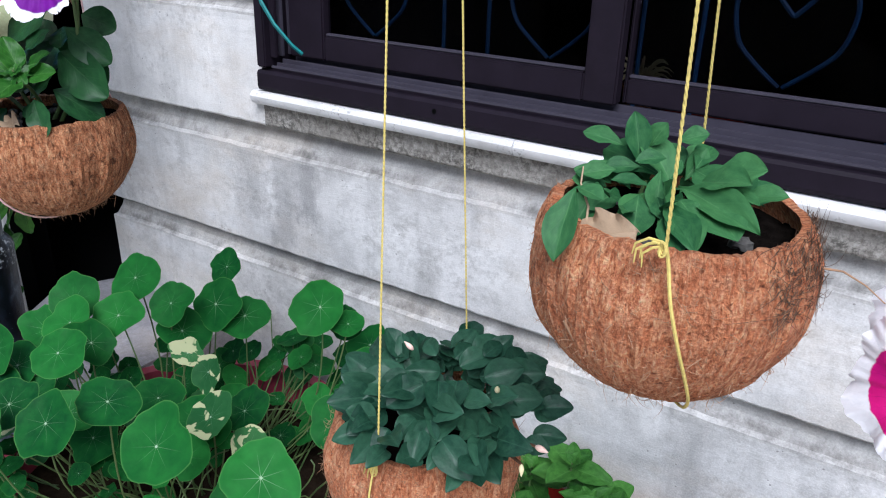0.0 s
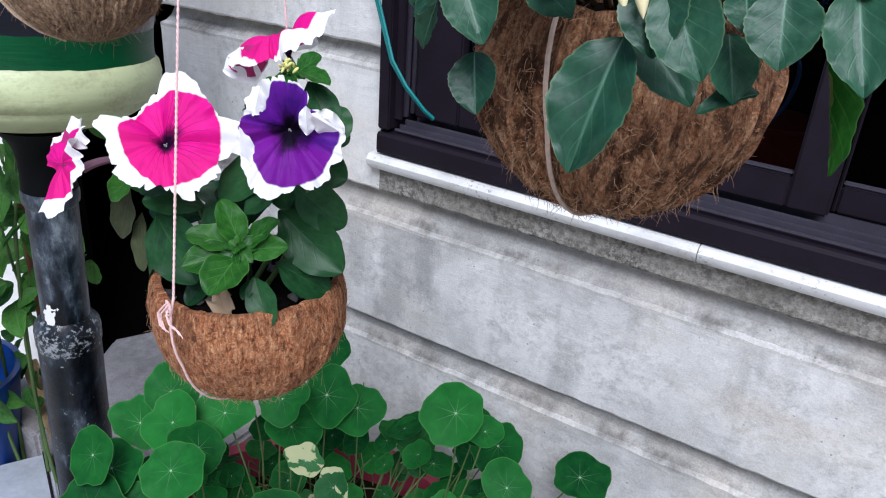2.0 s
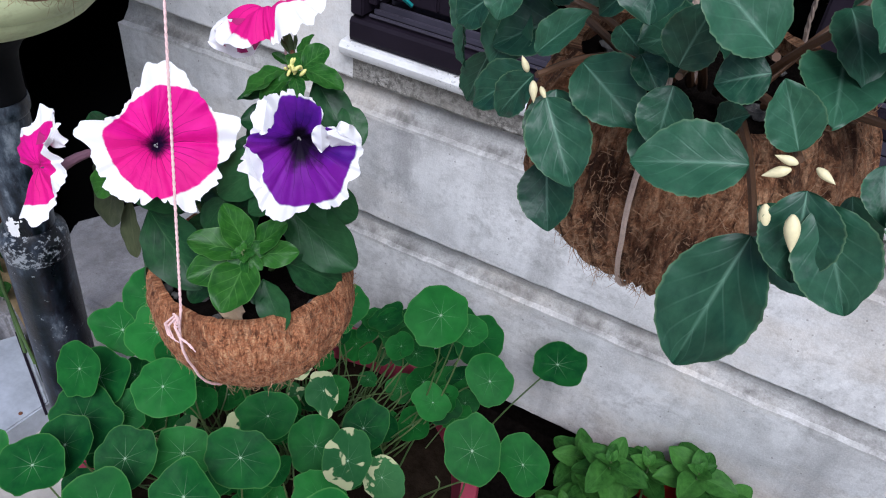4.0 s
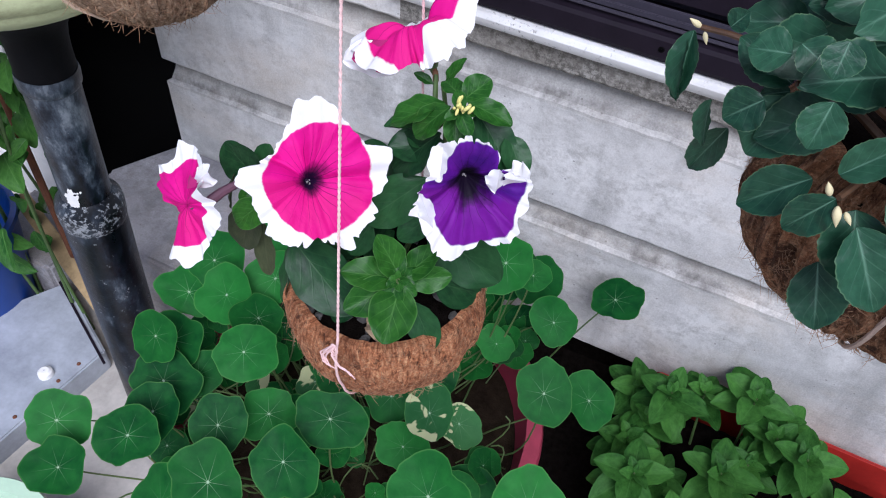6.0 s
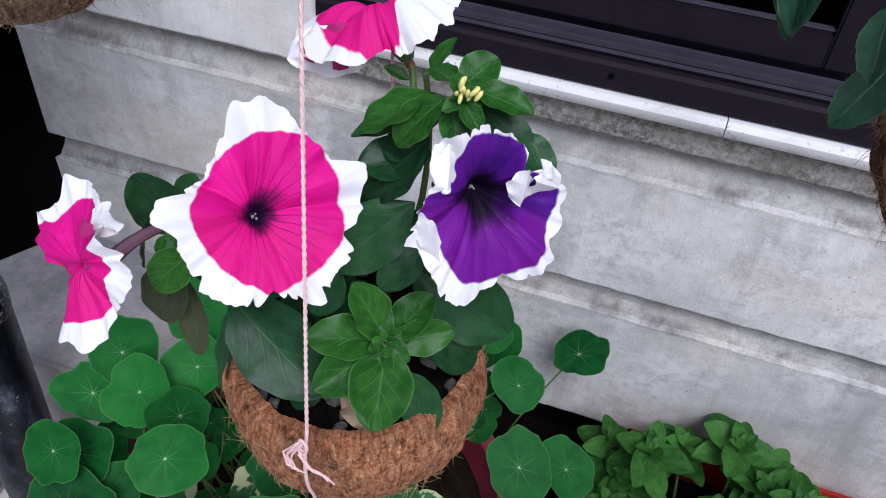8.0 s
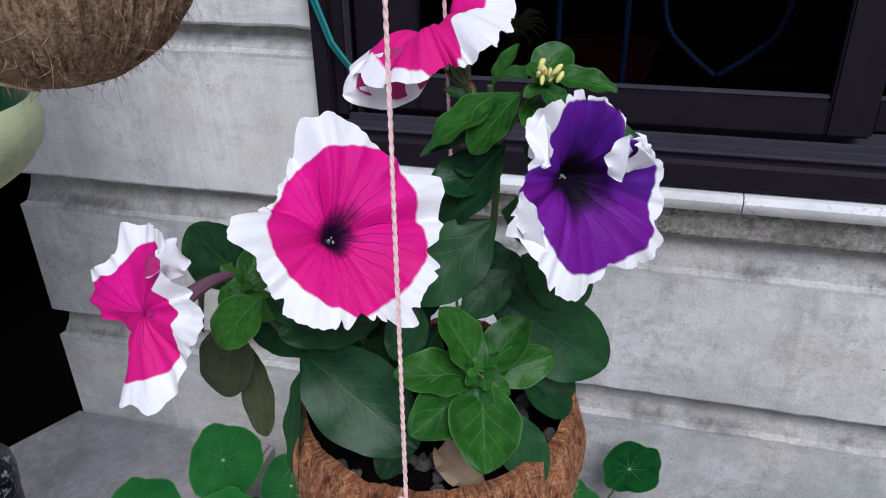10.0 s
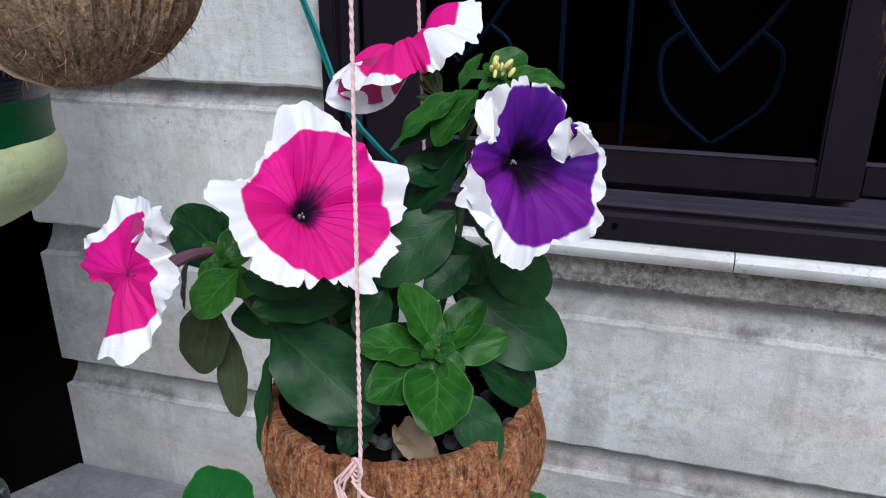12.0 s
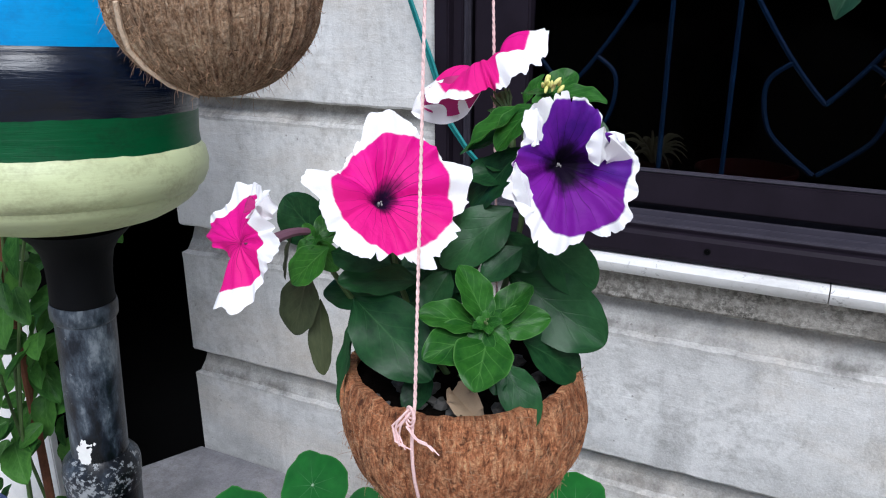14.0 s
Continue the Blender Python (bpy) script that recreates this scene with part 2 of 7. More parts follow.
def brushed(name, col, grime, amount, rough, spec, ridge):
    """Enamel laid on with a broad brush: level ridges, uneven cover, grime in the hollows."""
    m, n, l, b = material(name)
    o = coords(n)
    bristle = noise_node(n, l, mapped(n, l, o, (12, 12, 210)), 1.0, 5, 0.65, 0.3)
    sweep = noise_node(n, l, mapped(n, l, o, (7, 7, 26), (3, 1, 5)), 1.0, 4, 0.6, 0.5)
    fine = noise_node(n, l, o, 260, 4, 0.6)
    c = mixc(n, l, ramp(n, l, sweep, ((0.36, (0.45, 0.45, 0.45)), (0.62, (0, 0, 0)))), col, tuple(v * 0.72 for v in col))
    spots = mathn(n, l, "MULTIPLY", noise_node(n, l, mapped(n, l, o, (1, 1, 2.5)), 16, 7, 0.72), mathn(n, l, "MULTIPLY_ADD", fine, 0.6, 0.7))
    c = mixc(n, l, mathn(n, l, "MULTIPLY", ramp(n, l, spots, ((0.46, (0, 0, 0)), (0.68, (1, 1, 1)))), amount), c, grime)
    l.new(c, b.inputs["Base Color"])
    b.inputs["Specular IOR Level"].default_value = spec
    l.new(mathn(n, l, "MULTIPLY_ADD", sweep, 0.25, rough - 0.10), b.inputs["Roughness"])
    bump(n, l, b, mathn(n, l, "ADD", bristle, mathn(n, l, "MULTIPLY", sweep, 1.2)), ridge, 0.0020)
    return m


M_BLUEPAINT = brushed("bright_blue_paint", (0.012, 0.32, 0.72), (0.006, 0.14, 0.40), 0.5, 0.34, 0.4, 0.18)
M_NAVY = brushed("navy_gloss_paint", (0.0012, 0.0045, 0.016), (0.0004, 0.0008, 0.002), 0.8, 0.20, 0.40, 0.40)
M_GREENPAINT = brushed("deep_green_paint", (0.002, 0.070, 0.021), (0.002, 0.030, 0.010), 0.6, 0.38, 0.22, 0.35)
M_PALE = brushed("pale_green_paint", (0.53, 0.58, 0.33), (0.25, 0.24, 0.13), 0.55, 0.42, 0.4, 0.22)


def pipe_paint(name, crust, worn=0.0):
    """Black paint rubbed grey, with flecks of cement; more of them where crust is high."""
    m, n, l, b = material(name)
    o = coords(n)
    f = noise_node(n, l, mapped(n, l, o, (1, 1, 0.45)), 30, 7, 0.7)
    g = noise_node(n, l, o, 170, 5, 0.65)
    w = noise_node(n, l, o, 11, 4, 0.6)
    c = ramp(n, l, f, ((0.45 - worn * 0.5, (0.002, 0.003, 0.005)), (0.55 - worn, (0.008, 0.012, 0.020)), (0.63 - worn, (0.045, 0.058, 0.076)), (0.74 - worn, (0.18, 0.205, 0.23))))
    c = mixc(n, l, ramp(n, l, w, ((0.54, (0, 0, 0)), (0.70, (0.5, 0.5, 0.5)))), c, (0.030, 0.040, 0.055))
    both = mathn(n, l, "ADD", mathn(n, l, "MULTIPLY", g, 0.65), mathn(n, l, "MULTIPLY", w, 0.35))
    c = mixc(n, l, ramp(n, l, both, ((0.62 - crust, (0, 0, 0)), (0.67 - crust, (1, 1, 1)))), c, (0.26, 0.275, 0.29))
    l.new(c, b.inputs["Base Color"])
    l.new(mathn(n, l, "MULTIPLY_ADD", f, 0.6, 0.05), b.inputs["Roughness"])
    b.inputs["Specular IOR Level"].default_value = 0.35
    bump(n, l, b, mathn(n, l, "ADD", f, mathn(n, l, "MULTIPLY", g, 0.4)), 0.45, 0.002)
    return m


M_PIPE = pipe_paint("black_pipe_paint", 0.0)
M_PIPE_WORN = pipe_paint("rubbed_pipe_paint", 0.01, 0.06)
M_DUST = pipe_paint("cement_crusted_paint", 0.10)


def husk(name, dark, mid, light, split=(80, 22), width=0.0):
    """Coconut fibre: strands run along v of the uv map."""
    m, n, l, b = material(name)
    uv = coords(n, "UV")
    strand = noise_node(n, l, mapped(n, l, uv, (165, 15, 1)), 1.0, 6, 0.72, 0.4)
    broad = noise_node(n, l, mapped(n, l, uv, (16, 5, 1), (4, 2, 0)), 1.0, 5, 0.6, 0.8)
    fleck = noise_node(n, l, mapped(n, l, uv, (300, 60, 1)), 1.0, 3, 0.6)
    c = ramp(n, l, strand, ((0.34, dark), (0.47, mid), (0.66, light)))
    crack = noise_node(n, l, mapped(n, l, uv, (*split, 1), (9, 3, 0)), 1.0, 5, 0.7, 0.5)
    c = mixc(n, l, ramp(n, l, crack, ((0.33 + width, (0.85, 0.85, 0.85)), (0.41 + width, (0, 0, 0)))), c, tuple(v * 0.4 for v in dark))
    c = mixc(n, l, ramp(n, l, broad, ((0.35, (0.55, 0.55, 0.55)), (0.65, (0, 0, 0)))), c, dark)
    c = mixc(n, l, ramp(n, l, fleck, ((0.62, (0, 0, 0)), (0.72, (0.7, 0.7, 0.7)))), c, light)
    grain = noise_node(n, l, coords(n), 650, 4, 0.75)
    c = mixc(n, l, 0.45, c, ramp(n, l, grain, ((0.36, (0.08, 0.08, 0.08)), (0.62, (1, 1, 1)))), "OVERLAY")
    l.new(c, b.inputs["Base Color"])
    b.inputs["Roughness"].default_value = 0.85
    b.inputs["Specular IOR Level"].default_value = 0.25
    bump(n, l, b, mathn(n, l, "ADD", mathn(n, l, "ADD", strand, mathn(n, l, "MULTIPLY", fleck, 0.5)), mathn(n, l, "ADD", crack, mathn(n, l, "MULTIPLY", grain, 0.7))), 1.0, 0.0035)
    return m


M_HUSK_RED = husk("red_brown_husk", (0.14, 0.044, 0.018), (0.53, 0.205, 0.088), (0.84, 0.46, 0.24), (62, 12), 0.03)
M_HUSK_ORANGE = husk("orange_brown_husk", (0.32, 0.090, 0.036), (0.69, 0.255, 0.112), (0.92, 0.50, 0.28))
M_HUSK_TAN = husk("tan_husk", (0.10, 0.048, 0.024), (0.45, 0.285, 0.17), (0.74, 0.56, 0.39))
M_HUSK_DULL = husk("dull_brown_husk", (0.085, 0.032, 0.015), (0.36, 0.165, 0.078), (0.62, 0.37, 0.21), (46, 6), 0.085)
M_CORD = plain("pale_coir_strand", (0.60, 0.46, 0.33), 0.85, 0, 0.3, 300, 0.4)
M_FRAY = plain("dark_frayed_fibre", (0.10, 0.060, 0.040), 0.9, 0, 0.4, 300, 0.1, 0.1)
M_FIBRE = plain("loose_fibre", (0.33, 0.19, 0.105), 0.8, 0, 0.4, 300, 0.1)


M_IMPSTEM = plain("dark_red_stem", (0.09, 0.045, 0.022), 0.5, 0, 0.3, 120, 0.1)


def leaf_material(name, dark, light, vein, vein_w=0.035, nveins=5.0, gloss=0.45, trans=0.18, edge=None, side_mix=0.30, spec=0.16):
    """A green blade: midrib along v, side veins, mottling."""
    m, n, l, b = material(name)
    uv = coords(n, "UV")
    sep = n.new("ShaderNodeSeparateXYZ")
    l.new(uv, sep.inputs[0])
    across = mathn(n, l, "ABSOLUTE", mathn(n, l, "SUBTRACT", sep.outputs[0], 0.5))
    info = n.new("ShaderNodeObjectInfo")
    jit = mathn(n, l, "MULTIPLY", info.outputs["Random"], 7.0)
    vec = n.new("ShaderNodeCombineXYZ")
    l.new(sep.outputs[0], vec.inputs[0])
    l.new(sep.outputs[1], vec.inputs[1])
    l.new(jit, vec.inputs[2])
    mott = noise_node(n, l, vec.outputs[0], 5.0, 6, 0.65)
    fine = noise_node(n, l, vec.outputs[0], 38.0, 4, 0.6)
    shade = mathn(n, l, "ADD", mathn(n, l, "MULTIPLY", mott, 0.8), mathn(n, l, "MULTIPLY", info.outputs["Random"], 0.3))
    c = ramp(n, l, shade, ((0.30, dark), (0.78, light)))
    mid = mathn(n, l, "SUBTRACT", 1.0, mathn(n, l, "MULTIPLY", across, 1 / vein_w))
    mid = mathn(n, l, "MULTIPLY", mathn(n, l, "MAXIMUM", mid, 0.0), mathn(n, l, "SUBTRACT", 1.15, sep.outputs[1]))
    side = mathn(n, l, "FRACT", mathn(n, l, "SUBTRACT", mathn(n, l, "MULTIPLY", sep.outputs[1], nveins), mathn(n, l, "MULTIPLY", mathn(n, l, "POWER", across, 0.75), nveins * 0.75)))
    side = ramp(n, l, mathn(n, l, "ABSOLUTE", mathn(n, l, "SUBTRACT", side, 0.5)), ((0.02, (1, 1, 1)), (0.075, (0, 0, 0))))
    side = mathn(n, l, "MULTIPLY", side, mathn(n, l, "SUBTRACT", 1.0, mathn(n, l, "MULTIPLY", across, 1.9)))
    vm = mathn(n, l, "MINIMUM", mathn(n, l, "ADD", mathn(n, l, "MULTIPLY", mid, 0.65), mathn(n, l, "MULTIPLY", side, side_mix)), 0.8)
    c = mixc(n, l, vm, c, vein)
    if edge:
        rim = ramp(n, l, across, ((0.468, (0, 0, 0)), (0.492, (1, 1, 1))))
        c = mixc(n, l, mathn(n, l, "MULTIPLY", rim, 0.7), c, edge)
    l.new(c, b.inputs["Base Color"])
    b.inputs["Specular IOR Level"].default_value = spec
    l.new(mathn(n, l, "MULTIPLY_ADD", fine, 0.25, gloss - 0.12), b.inputs["Roughness"])
    hgt = mathn(n, l, "SUBTRACT", mathn(n, l, "ADD", mathn(n, l, "MULTIPLY", mott, 0.35), mathn(n, l, "MULTIPLY", fine, 0.06)), mathn(n, l, "ADD", mathn(n, l, "MULTIPLY", mid, 0.4), mathn(n, l, "MULTIPLY", side, 0.25)))
    pucker = noise_node(n, l, mapped(n, l, vec.outputs[0], (0.8, 1, 1)), 8.0, 2, 0.45)
    bump(n, l, b, mathn(n, l, "ADD", hgt, mathn(n, l, "MULTIPLY", pucker, 0.9)), 0.16, 0.0015)
    tr = n.new("ShaderNodeBsdfTranslucent")
    l.new(c, tr.inputs[0])
    mx = n.new("ShaderNodeMixShader")
    mx.inputs[0].default_value = trans
    l.new(b.outputs[0], mx.inputs[1])
    l.new(tr.outputs[0], mx.inputs[2])
    l.new(mx.outputs[0], n["Material Output"].inputs[0])
    return m


M_PETLEAF = leaf_material("petunia_leaf", (0.0050, 0.028, 0.010), (0.025, 0.090, 0.028), (0.050, 0.125, 0.045), 0.020, 5.0, 0.34, 0.14, None, 0.22, 0.17)
M_PETLEAF_YOUNG = leaf_material("young_petunia_leaf", (0.008, 0.052, 0.007), (0.040, 0.148, 0.018), (0.10, 0.24, 0.055), 0.026, 5.0, 0.36, 0.14, (0.09, 0.22, 0.05), 0.42, 0.17)
M_PETLEAF_OLD = leaf_material("ageing_petunia_leaf", (0.030, 0.042, 0.020), (0.075, 0.088, 0.042), (0.10, 0.11, 0.06))
M_IMPLEAF = leaf_material("impatiens_leaf", (0.007, 0.040, 0.022), (0.031, 0.106, 0.055), (0.17, 0.32, 0.22), 0.034, 5.0, 0.40, 0.12, (0.10, 0.18, 0.09), 0.14, 0.34)
M_IMPLEAF_DARK = leaf_material("dark_glossy_leaf", (0.007, 0.033, 0.019), (0.034, 0.098, 0.055), (0.045, 0.12, 0.07), 0.030, 4.0, 0.40, 0.10, None, 0.14, 0.24)
M_DIANLEAF = leaf_material("soft_green_leaf", (0.020, 0.090, 0.032), (0.068, 0.200, 0.066), (0.12, 0.27, 0.10), 0.03, 4.0, 0.5, 0.18, None, 0.12)
M_MINTLEAF = leaf_material("mint_leaf", (0.012, 0.066, 0.008), (0.074, 0.218, 0.036), (0.09, 0.23, 0.05), 0.03, 6.0, 0.55, 0.2, None, 0.18)
M_VINELEAF = leaf_material("vine_leaf", (0.014, 0.070, 0.012), (0.085, 0.220, 0.038), (0.13, 0.27, 0.08), 0.03, 5.0, 0.4)


def round_leaf_material(name, dark, light, cream=0.0):
    """Nasturtium blade: pale rays from the stalk point."""
    m, n, l, b = material(name)
    uv = coords(n, "UV")
    sep = n.new("ShaderNodeSeparateXYZ")
    l.new(uv, sep.inputs[0])
    dx = mathn(n, l, "SUBTRACT", sep.outputs[0], 0.5)
    dy = mathn(n, l, "SUBTRACT", sep.outputs[1], 0.5)
    rad = mathn(n, l, "SQRT", mathn(n, l, "ADD", mathn(n, l, "MULTIPLY", dx, dx), mathn(n, l, "MULTIPLY", dy, dy)))
    ang = mathn(n, l, "ARCTAN2", dy, dx)
    info = n.new("ShaderNodeObjectInfo")
    vec = n.new("ShaderNodeCombineXYZ")
    l.new(dx, vec.inputs[0])
    l.new(dy, vec.inputs[1])
    l.new(mathn(n, l, "MULTIPLY", info.outputs["Random"], 9.0), vec.inputs[2])
    mott = noise_node(n, l, vec.outputs[0], 4.0, 5, 0.6)
    fine = noise_node(n, l, vec.outputs[0], 40.0, 3, 0.6)
    shade = mathn(n, l, "ADD", mathn(n, l, "MULTIPLY", mott, 0.6), mathn(n, l, "MULTIPLY", info.outputs["Random"], 0.45))
    c = ramp(n, l, shade, ((0.25, dark), (0.85, light)))
    wave = mathn(n, l, "ABSOLUTE", mathn(n, l, "SINE", mathn(n, l, "MULTIPLY", ang, 4.5)))
    ray = mathn(n, l, "LESS_THAN", mathn(n, l, "MULTIPLY", wave, rad), 0.012)
    fade = ramp(n, l, rad, ((0.0, (1, 1, 1)), (0.06, (0.42, 0.42, 0.42)), (0.36, (0, 0, 0))))
    dot = mathn(n, l, "LESS_THAN", rad, 0.018)
    fade = mathn(n, l, "MULTIPLY", fade, mathn(n, l, "MULTIPLY_ADD", mathn(n, l, "FRACT", mathn(n, l, "MULTIPLY", info.outputs["Random"], 7.3)), 0.70, 0.28))
    c = mixc(n, l, mathn(n, l, "MAXIMUM", mathn(n, l, "MULTIPLY", ray, fade), mathn(n, l, "MULTIPLY", dot, 0.85)), c, (0.36, 0.50, 0.33))
    c = mixc(n, l, ramp(n, l, rad, ((0.478, (0, 0, 0)), (0.495, (0.45, 0.45, 0.45)))), c, (0.10, 0.25, 0.06))
    if cream:
        blotch = ramp(n, l, noise_node(n, l, vec.outputs[0], 1.9, 3, 0.5, 0.5), ((0.53, (0, 0, 0)), (0.555, (1, 1, 1))))
        c = mixc(n, l, mathn(n, l, "MULTIPLY", blotch, cream), c, (0.46, 0.48, 0.26))
    l.new(c, b.inputs["Base Color"])
    b.inputs["Roughness"].default_value = 0.5
    b.inputs["Specular IOR Level"].default_value = 0.07
    bump(n, l, b, mathn(n, l, "SUBTRACT", mathn(n, l, "MULTIPLY", fine, 0.3), mathn(n, l, "MULTIPLY", mathn(n, l, "MULTIPLY", ray, fade), 0.6)), 0.3, 0.0012)
    tr = n.new("ShaderNodeBsdfTranslucent")
    l.new(c, tr.inputs[0])
    mx = n.new("ShaderNodeMixShader")
    mx.inputs[0].default_value = 0.12
    l.new(b.outputs[0], mx.inputs[1])
    l.new(tr.outputs[0], mx.inputs[2])
    l.new(mx.outputs[0], n["Material Output"].inputs[0])
    return m


M_NAST = round_leaf_material("nasturtium_leaf", (0.004, 0.044, 0.011), (0.024, 0.165, 0.027))
M_NAST_CREAM = round_leaf_material("variegated_leaf", (0.018, 0.085, 0.025), (0.05, 0.16, 0.05), 0.95)


def petal_material(name, throat, inner, outer, hole, blush):
    """Bicoloured petunia: the uv centre is the throat, colour ends at 0.35 from it in a white margin."""
    m, n, l, b = material(name)
    uv = coords(n, "UV")
    sep = n.new("ShaderNodeSeparateXYZ")
    l.new(uv, sep.inputs[0])
    dx = mathn(n, l, "MULTIPLY", mathn(n, l, "SUBTRACT", sep.outputs[0], 0.5), 2.0)
    dy = mathn(n, l, "MULTIPLY", mathn(n, l, "SUBTRACT", sep.outputs[1], 0.5), 2.0)
    rad = mathn(n, l, "SQRT", mathn(n, l, "ADD", mathn(n, l, "MULTIPLY", dx, dx), mathn(n, l, "MULTIPLY", dy, dy)))
    ang = mathn(n, l, "ARCTAN2", dy, dx)
    wob = noise_node(n, l, uv, 9.0, 4, 0.55)
    edge = mathn(n, l, "MULTIPLY_ADD", wob, 0.09, 0.655)
    white = ramp(n, l, mathn(n, l, "SUBTRACT", rad, edge), ((0.0, (0, 0, 0)), (0.022, (1, 1, 1))))
    swirl = noise_node(n, l, uv, 5.0, 5, 0.6)
    body = ramp(n, l, swirl, ((0.32, inner), (0.68, outer)))
    low = ramp(n, l, mathn(n, l, "ADD", dy, mathn(n, l, "MULTIPLY", swirl, 0.3)), ((-0.0, (1, 1, 1)), (0.12, (0, 0, 0))))
    body = mixc(n, l, mathn(n, l, "MULTIPLY", low, 0.5), body, blush)
    # dark veins running out of the throat
    warp = mathn(n, l, "MULTIPLY", noise_node(n, l, uv, 4.0, 2, 0.5), 5.0)
    count = mathn(n, l, "ABSOLUTE", mathn(n, l, "SINE", mathn(n, l, "ADD", mathn(n, l, "MULTIPLY", ang, 13.0), warp)))
    vein = ramp(n, l, mathn(n, l, "MULTIPLY", count, rad), ((0.016, (1, 1, 1)), (0.055, (0, 0, 0))))
    patchy = ramp(n, l, noise_node(n, l, uv, 3.2, 2, 0.5), ((0.34, (0.35, 0.35, 0.35)), (0.56, (1, 1, 1))))
    vf = ramp(n, l, rad, ((0.10, (0.9, 0.9, 0.9)), (0.34, (0.75, 0.75, 0.75)), (0.66, (0.1, 0.1, 0.1))))
    body = mixc(n, l, mathn(n, l, "MULTIPLY", mathn(n, l, "MULTIPLY", vein, vf), patchy), body, throat)
    ragged = mathn(n, l, "ADD", rad, mathn(n, l, "MULTIPLY", mathn(n, l, "SUBTRACT", noise_node(n, l, uv, 8.0, 4, 0.6), 0.5), 0.42))
    tf = ramp(n, l, ragged, ((hole - 0.02, (1, 1, 1)), (hole + 0.05, (0.75, 0.75, 0.75)), (hole + 0.14, (0, 0, 0))))
    body = mixc(n, l, tf, body, throat)
    c = mixc(n, l, white, body, (0.93, 0.92, 0.94))
    l.new(c, b.inputs["Base Color"])
    b.inputs["Roughness"].default_value = 0.62
    b.inputs["Specular IOR Level"].default_value = 0.2
    crinkle = noise_node(n, l, uv, 26.0, 4, 0.6)
    bump(n, l, b, mathn(n, l, "ADD", mathn(n, l, "MULTIPLY", vein, -0.5), crinkle), 0.35, 0.001)
    tr = n.new("ShaderNodeBsdfTranslucent")
    l.new(c, tr.inputs[0])
    mx = n.new("ShaderNodeMixShader")
    mx.inputs[0].default_value = 0.22
    l.new(b.outputs[0], mx.inputs[1])
    l.new(tr.outputs[0], mx.inputs[2])
    l.new(mx.outputs[0], n["Material Output"].inputs[0])
    return m


M_MAGENTA = petal_material("magenta_petal", (0.012, 0.001, 0.022), (0.66, 0.003, 0.22), (0.80, 0.006, 0.29), 0.095, (0.72, 0.012, 0.20))
M_MAGENTA_FOLDED = petal_material("folded_magenta_petal", (0.20, 0.001, 0.06), (0.60, 0.003, 0.20), (0.78, 0.006, 0.28), -0.16, (0.70, 0.010, 0.20))
M_PURPLE = petal_material("purple_petal", (0.005, 0.001, 0.012), (0.055, 0.005, 0.20), (0.150, 0.012, 0.34), 0.19, (0.22, 0.008, 0.28))


def glass_material():
    m, n, l, b = material("window_glass")
    b.inputs["Transmission Weight"].default_value, b.inputs["Roughness"].default_value = 1.0, 0.02
    b.inputs["Base Color"].default_value = (0.27, 0.28, 0.30, 1)
    b.inputs["IOR"].default_value = 1.06
    return m


M_GLASS = glass_material()


# ---- mesh tools ----
def thing(name, label, category, at=(0, 0, 0), group="", kind=""):
    ob = new(name)
    ob.location = at
    return tagged(ob, label, category, group, kind)


def mesh_of(name, bm, mat, smooth=True):
    me = bpy.data.meshes.new(name)
    bm.normal_update()
    bm.to_mesh(me)
    bm.free()
    me.materials.append(mat)
    for p in me.polygons:
        p.use_smooth = smooth
    if smooth:
        me.set_sharp_from_angle(angle=radians(38))
    return me


def part(name, bm, mat, parent=None, label="", smooth=True, m=None):
    """One mesh object under a thing or part; bm is a bmesh or a finished mesh, in world places unless m is given."""
    me = bm if isinstance(bm, bpy.types.Mesh) else mesh_of(name, bm, mat, smooth)
    ob = new(name, me)
    if parent is not None:
        ob.parent = parent
        ob.matrix_parent_inverse = world_of(parent).inverted()
    if m is not None:
        ob.matrix_basis = m
    if label:
        ob["label"] = label
    return ob


def world_of(ob):
    if ob.parent is None:
        return ob.matrix_basis.copy()
    return world_of(ob.parent) @ ob.matrix_parent_inverse @ ob.matrix_basis


def box(bm, lo, hi, bevel=0.0):
    g = bmesh.ops.create_cube(bm, size=1.0)
    for v in g["verts"]:
        v.co = Vector([(a + b) / 2 + c * (b - a) for a, b, c in zip(lo, hi, v.co)])
    if bevel:
        edges = list({e for v in g["verts"] for e in v.link_edges})
        bmesh.ops.bevel(bm, geom=edges, offset=bevel, segments=2, affect="EDGES", clamp_overlap=True)
    return bm


def boxed(lo, hi, bevel=0.0):
    return box(bmesh.new(), lo, hi, bevel)


def tube(bm, pts, radii, sides=8, cap=True):
    """Sweep a round section along points."""
    pts = [Vector(p) for p in pts]
    if isinstance(radii, (int, float)):
        radii = [radii] * len(pts)
    rings, ref = [], None
    for i, p in enumerate(pts):
        d = (pts[min(i + 1, len(pts) - 1)] - pts[max(i - 1, 0)]).normalized()
        if ref is None:
            ref = d.orthogonal().normalized()
        ref = (ref - d * ref.dot(d)).normalized()
        side = d.cross(ref)
        rings.append([bm.verts.new(p + radii[i] * (math.cos(a) * ref + math.sin(a) * side)) for a in (2 * math.pi * k / sides for k in range(sides))])
    for a, b in zip(rings, rings[1:]):
        for k in range(sides):
            bm.faces.new((a[k], a[(k + 1) % sides], b[(k + 1) % sides], b[k]))
    if cap:
        bm.faces.new(rings[0][::-1])
        bm.faces.new(rings[-1])
    return bm


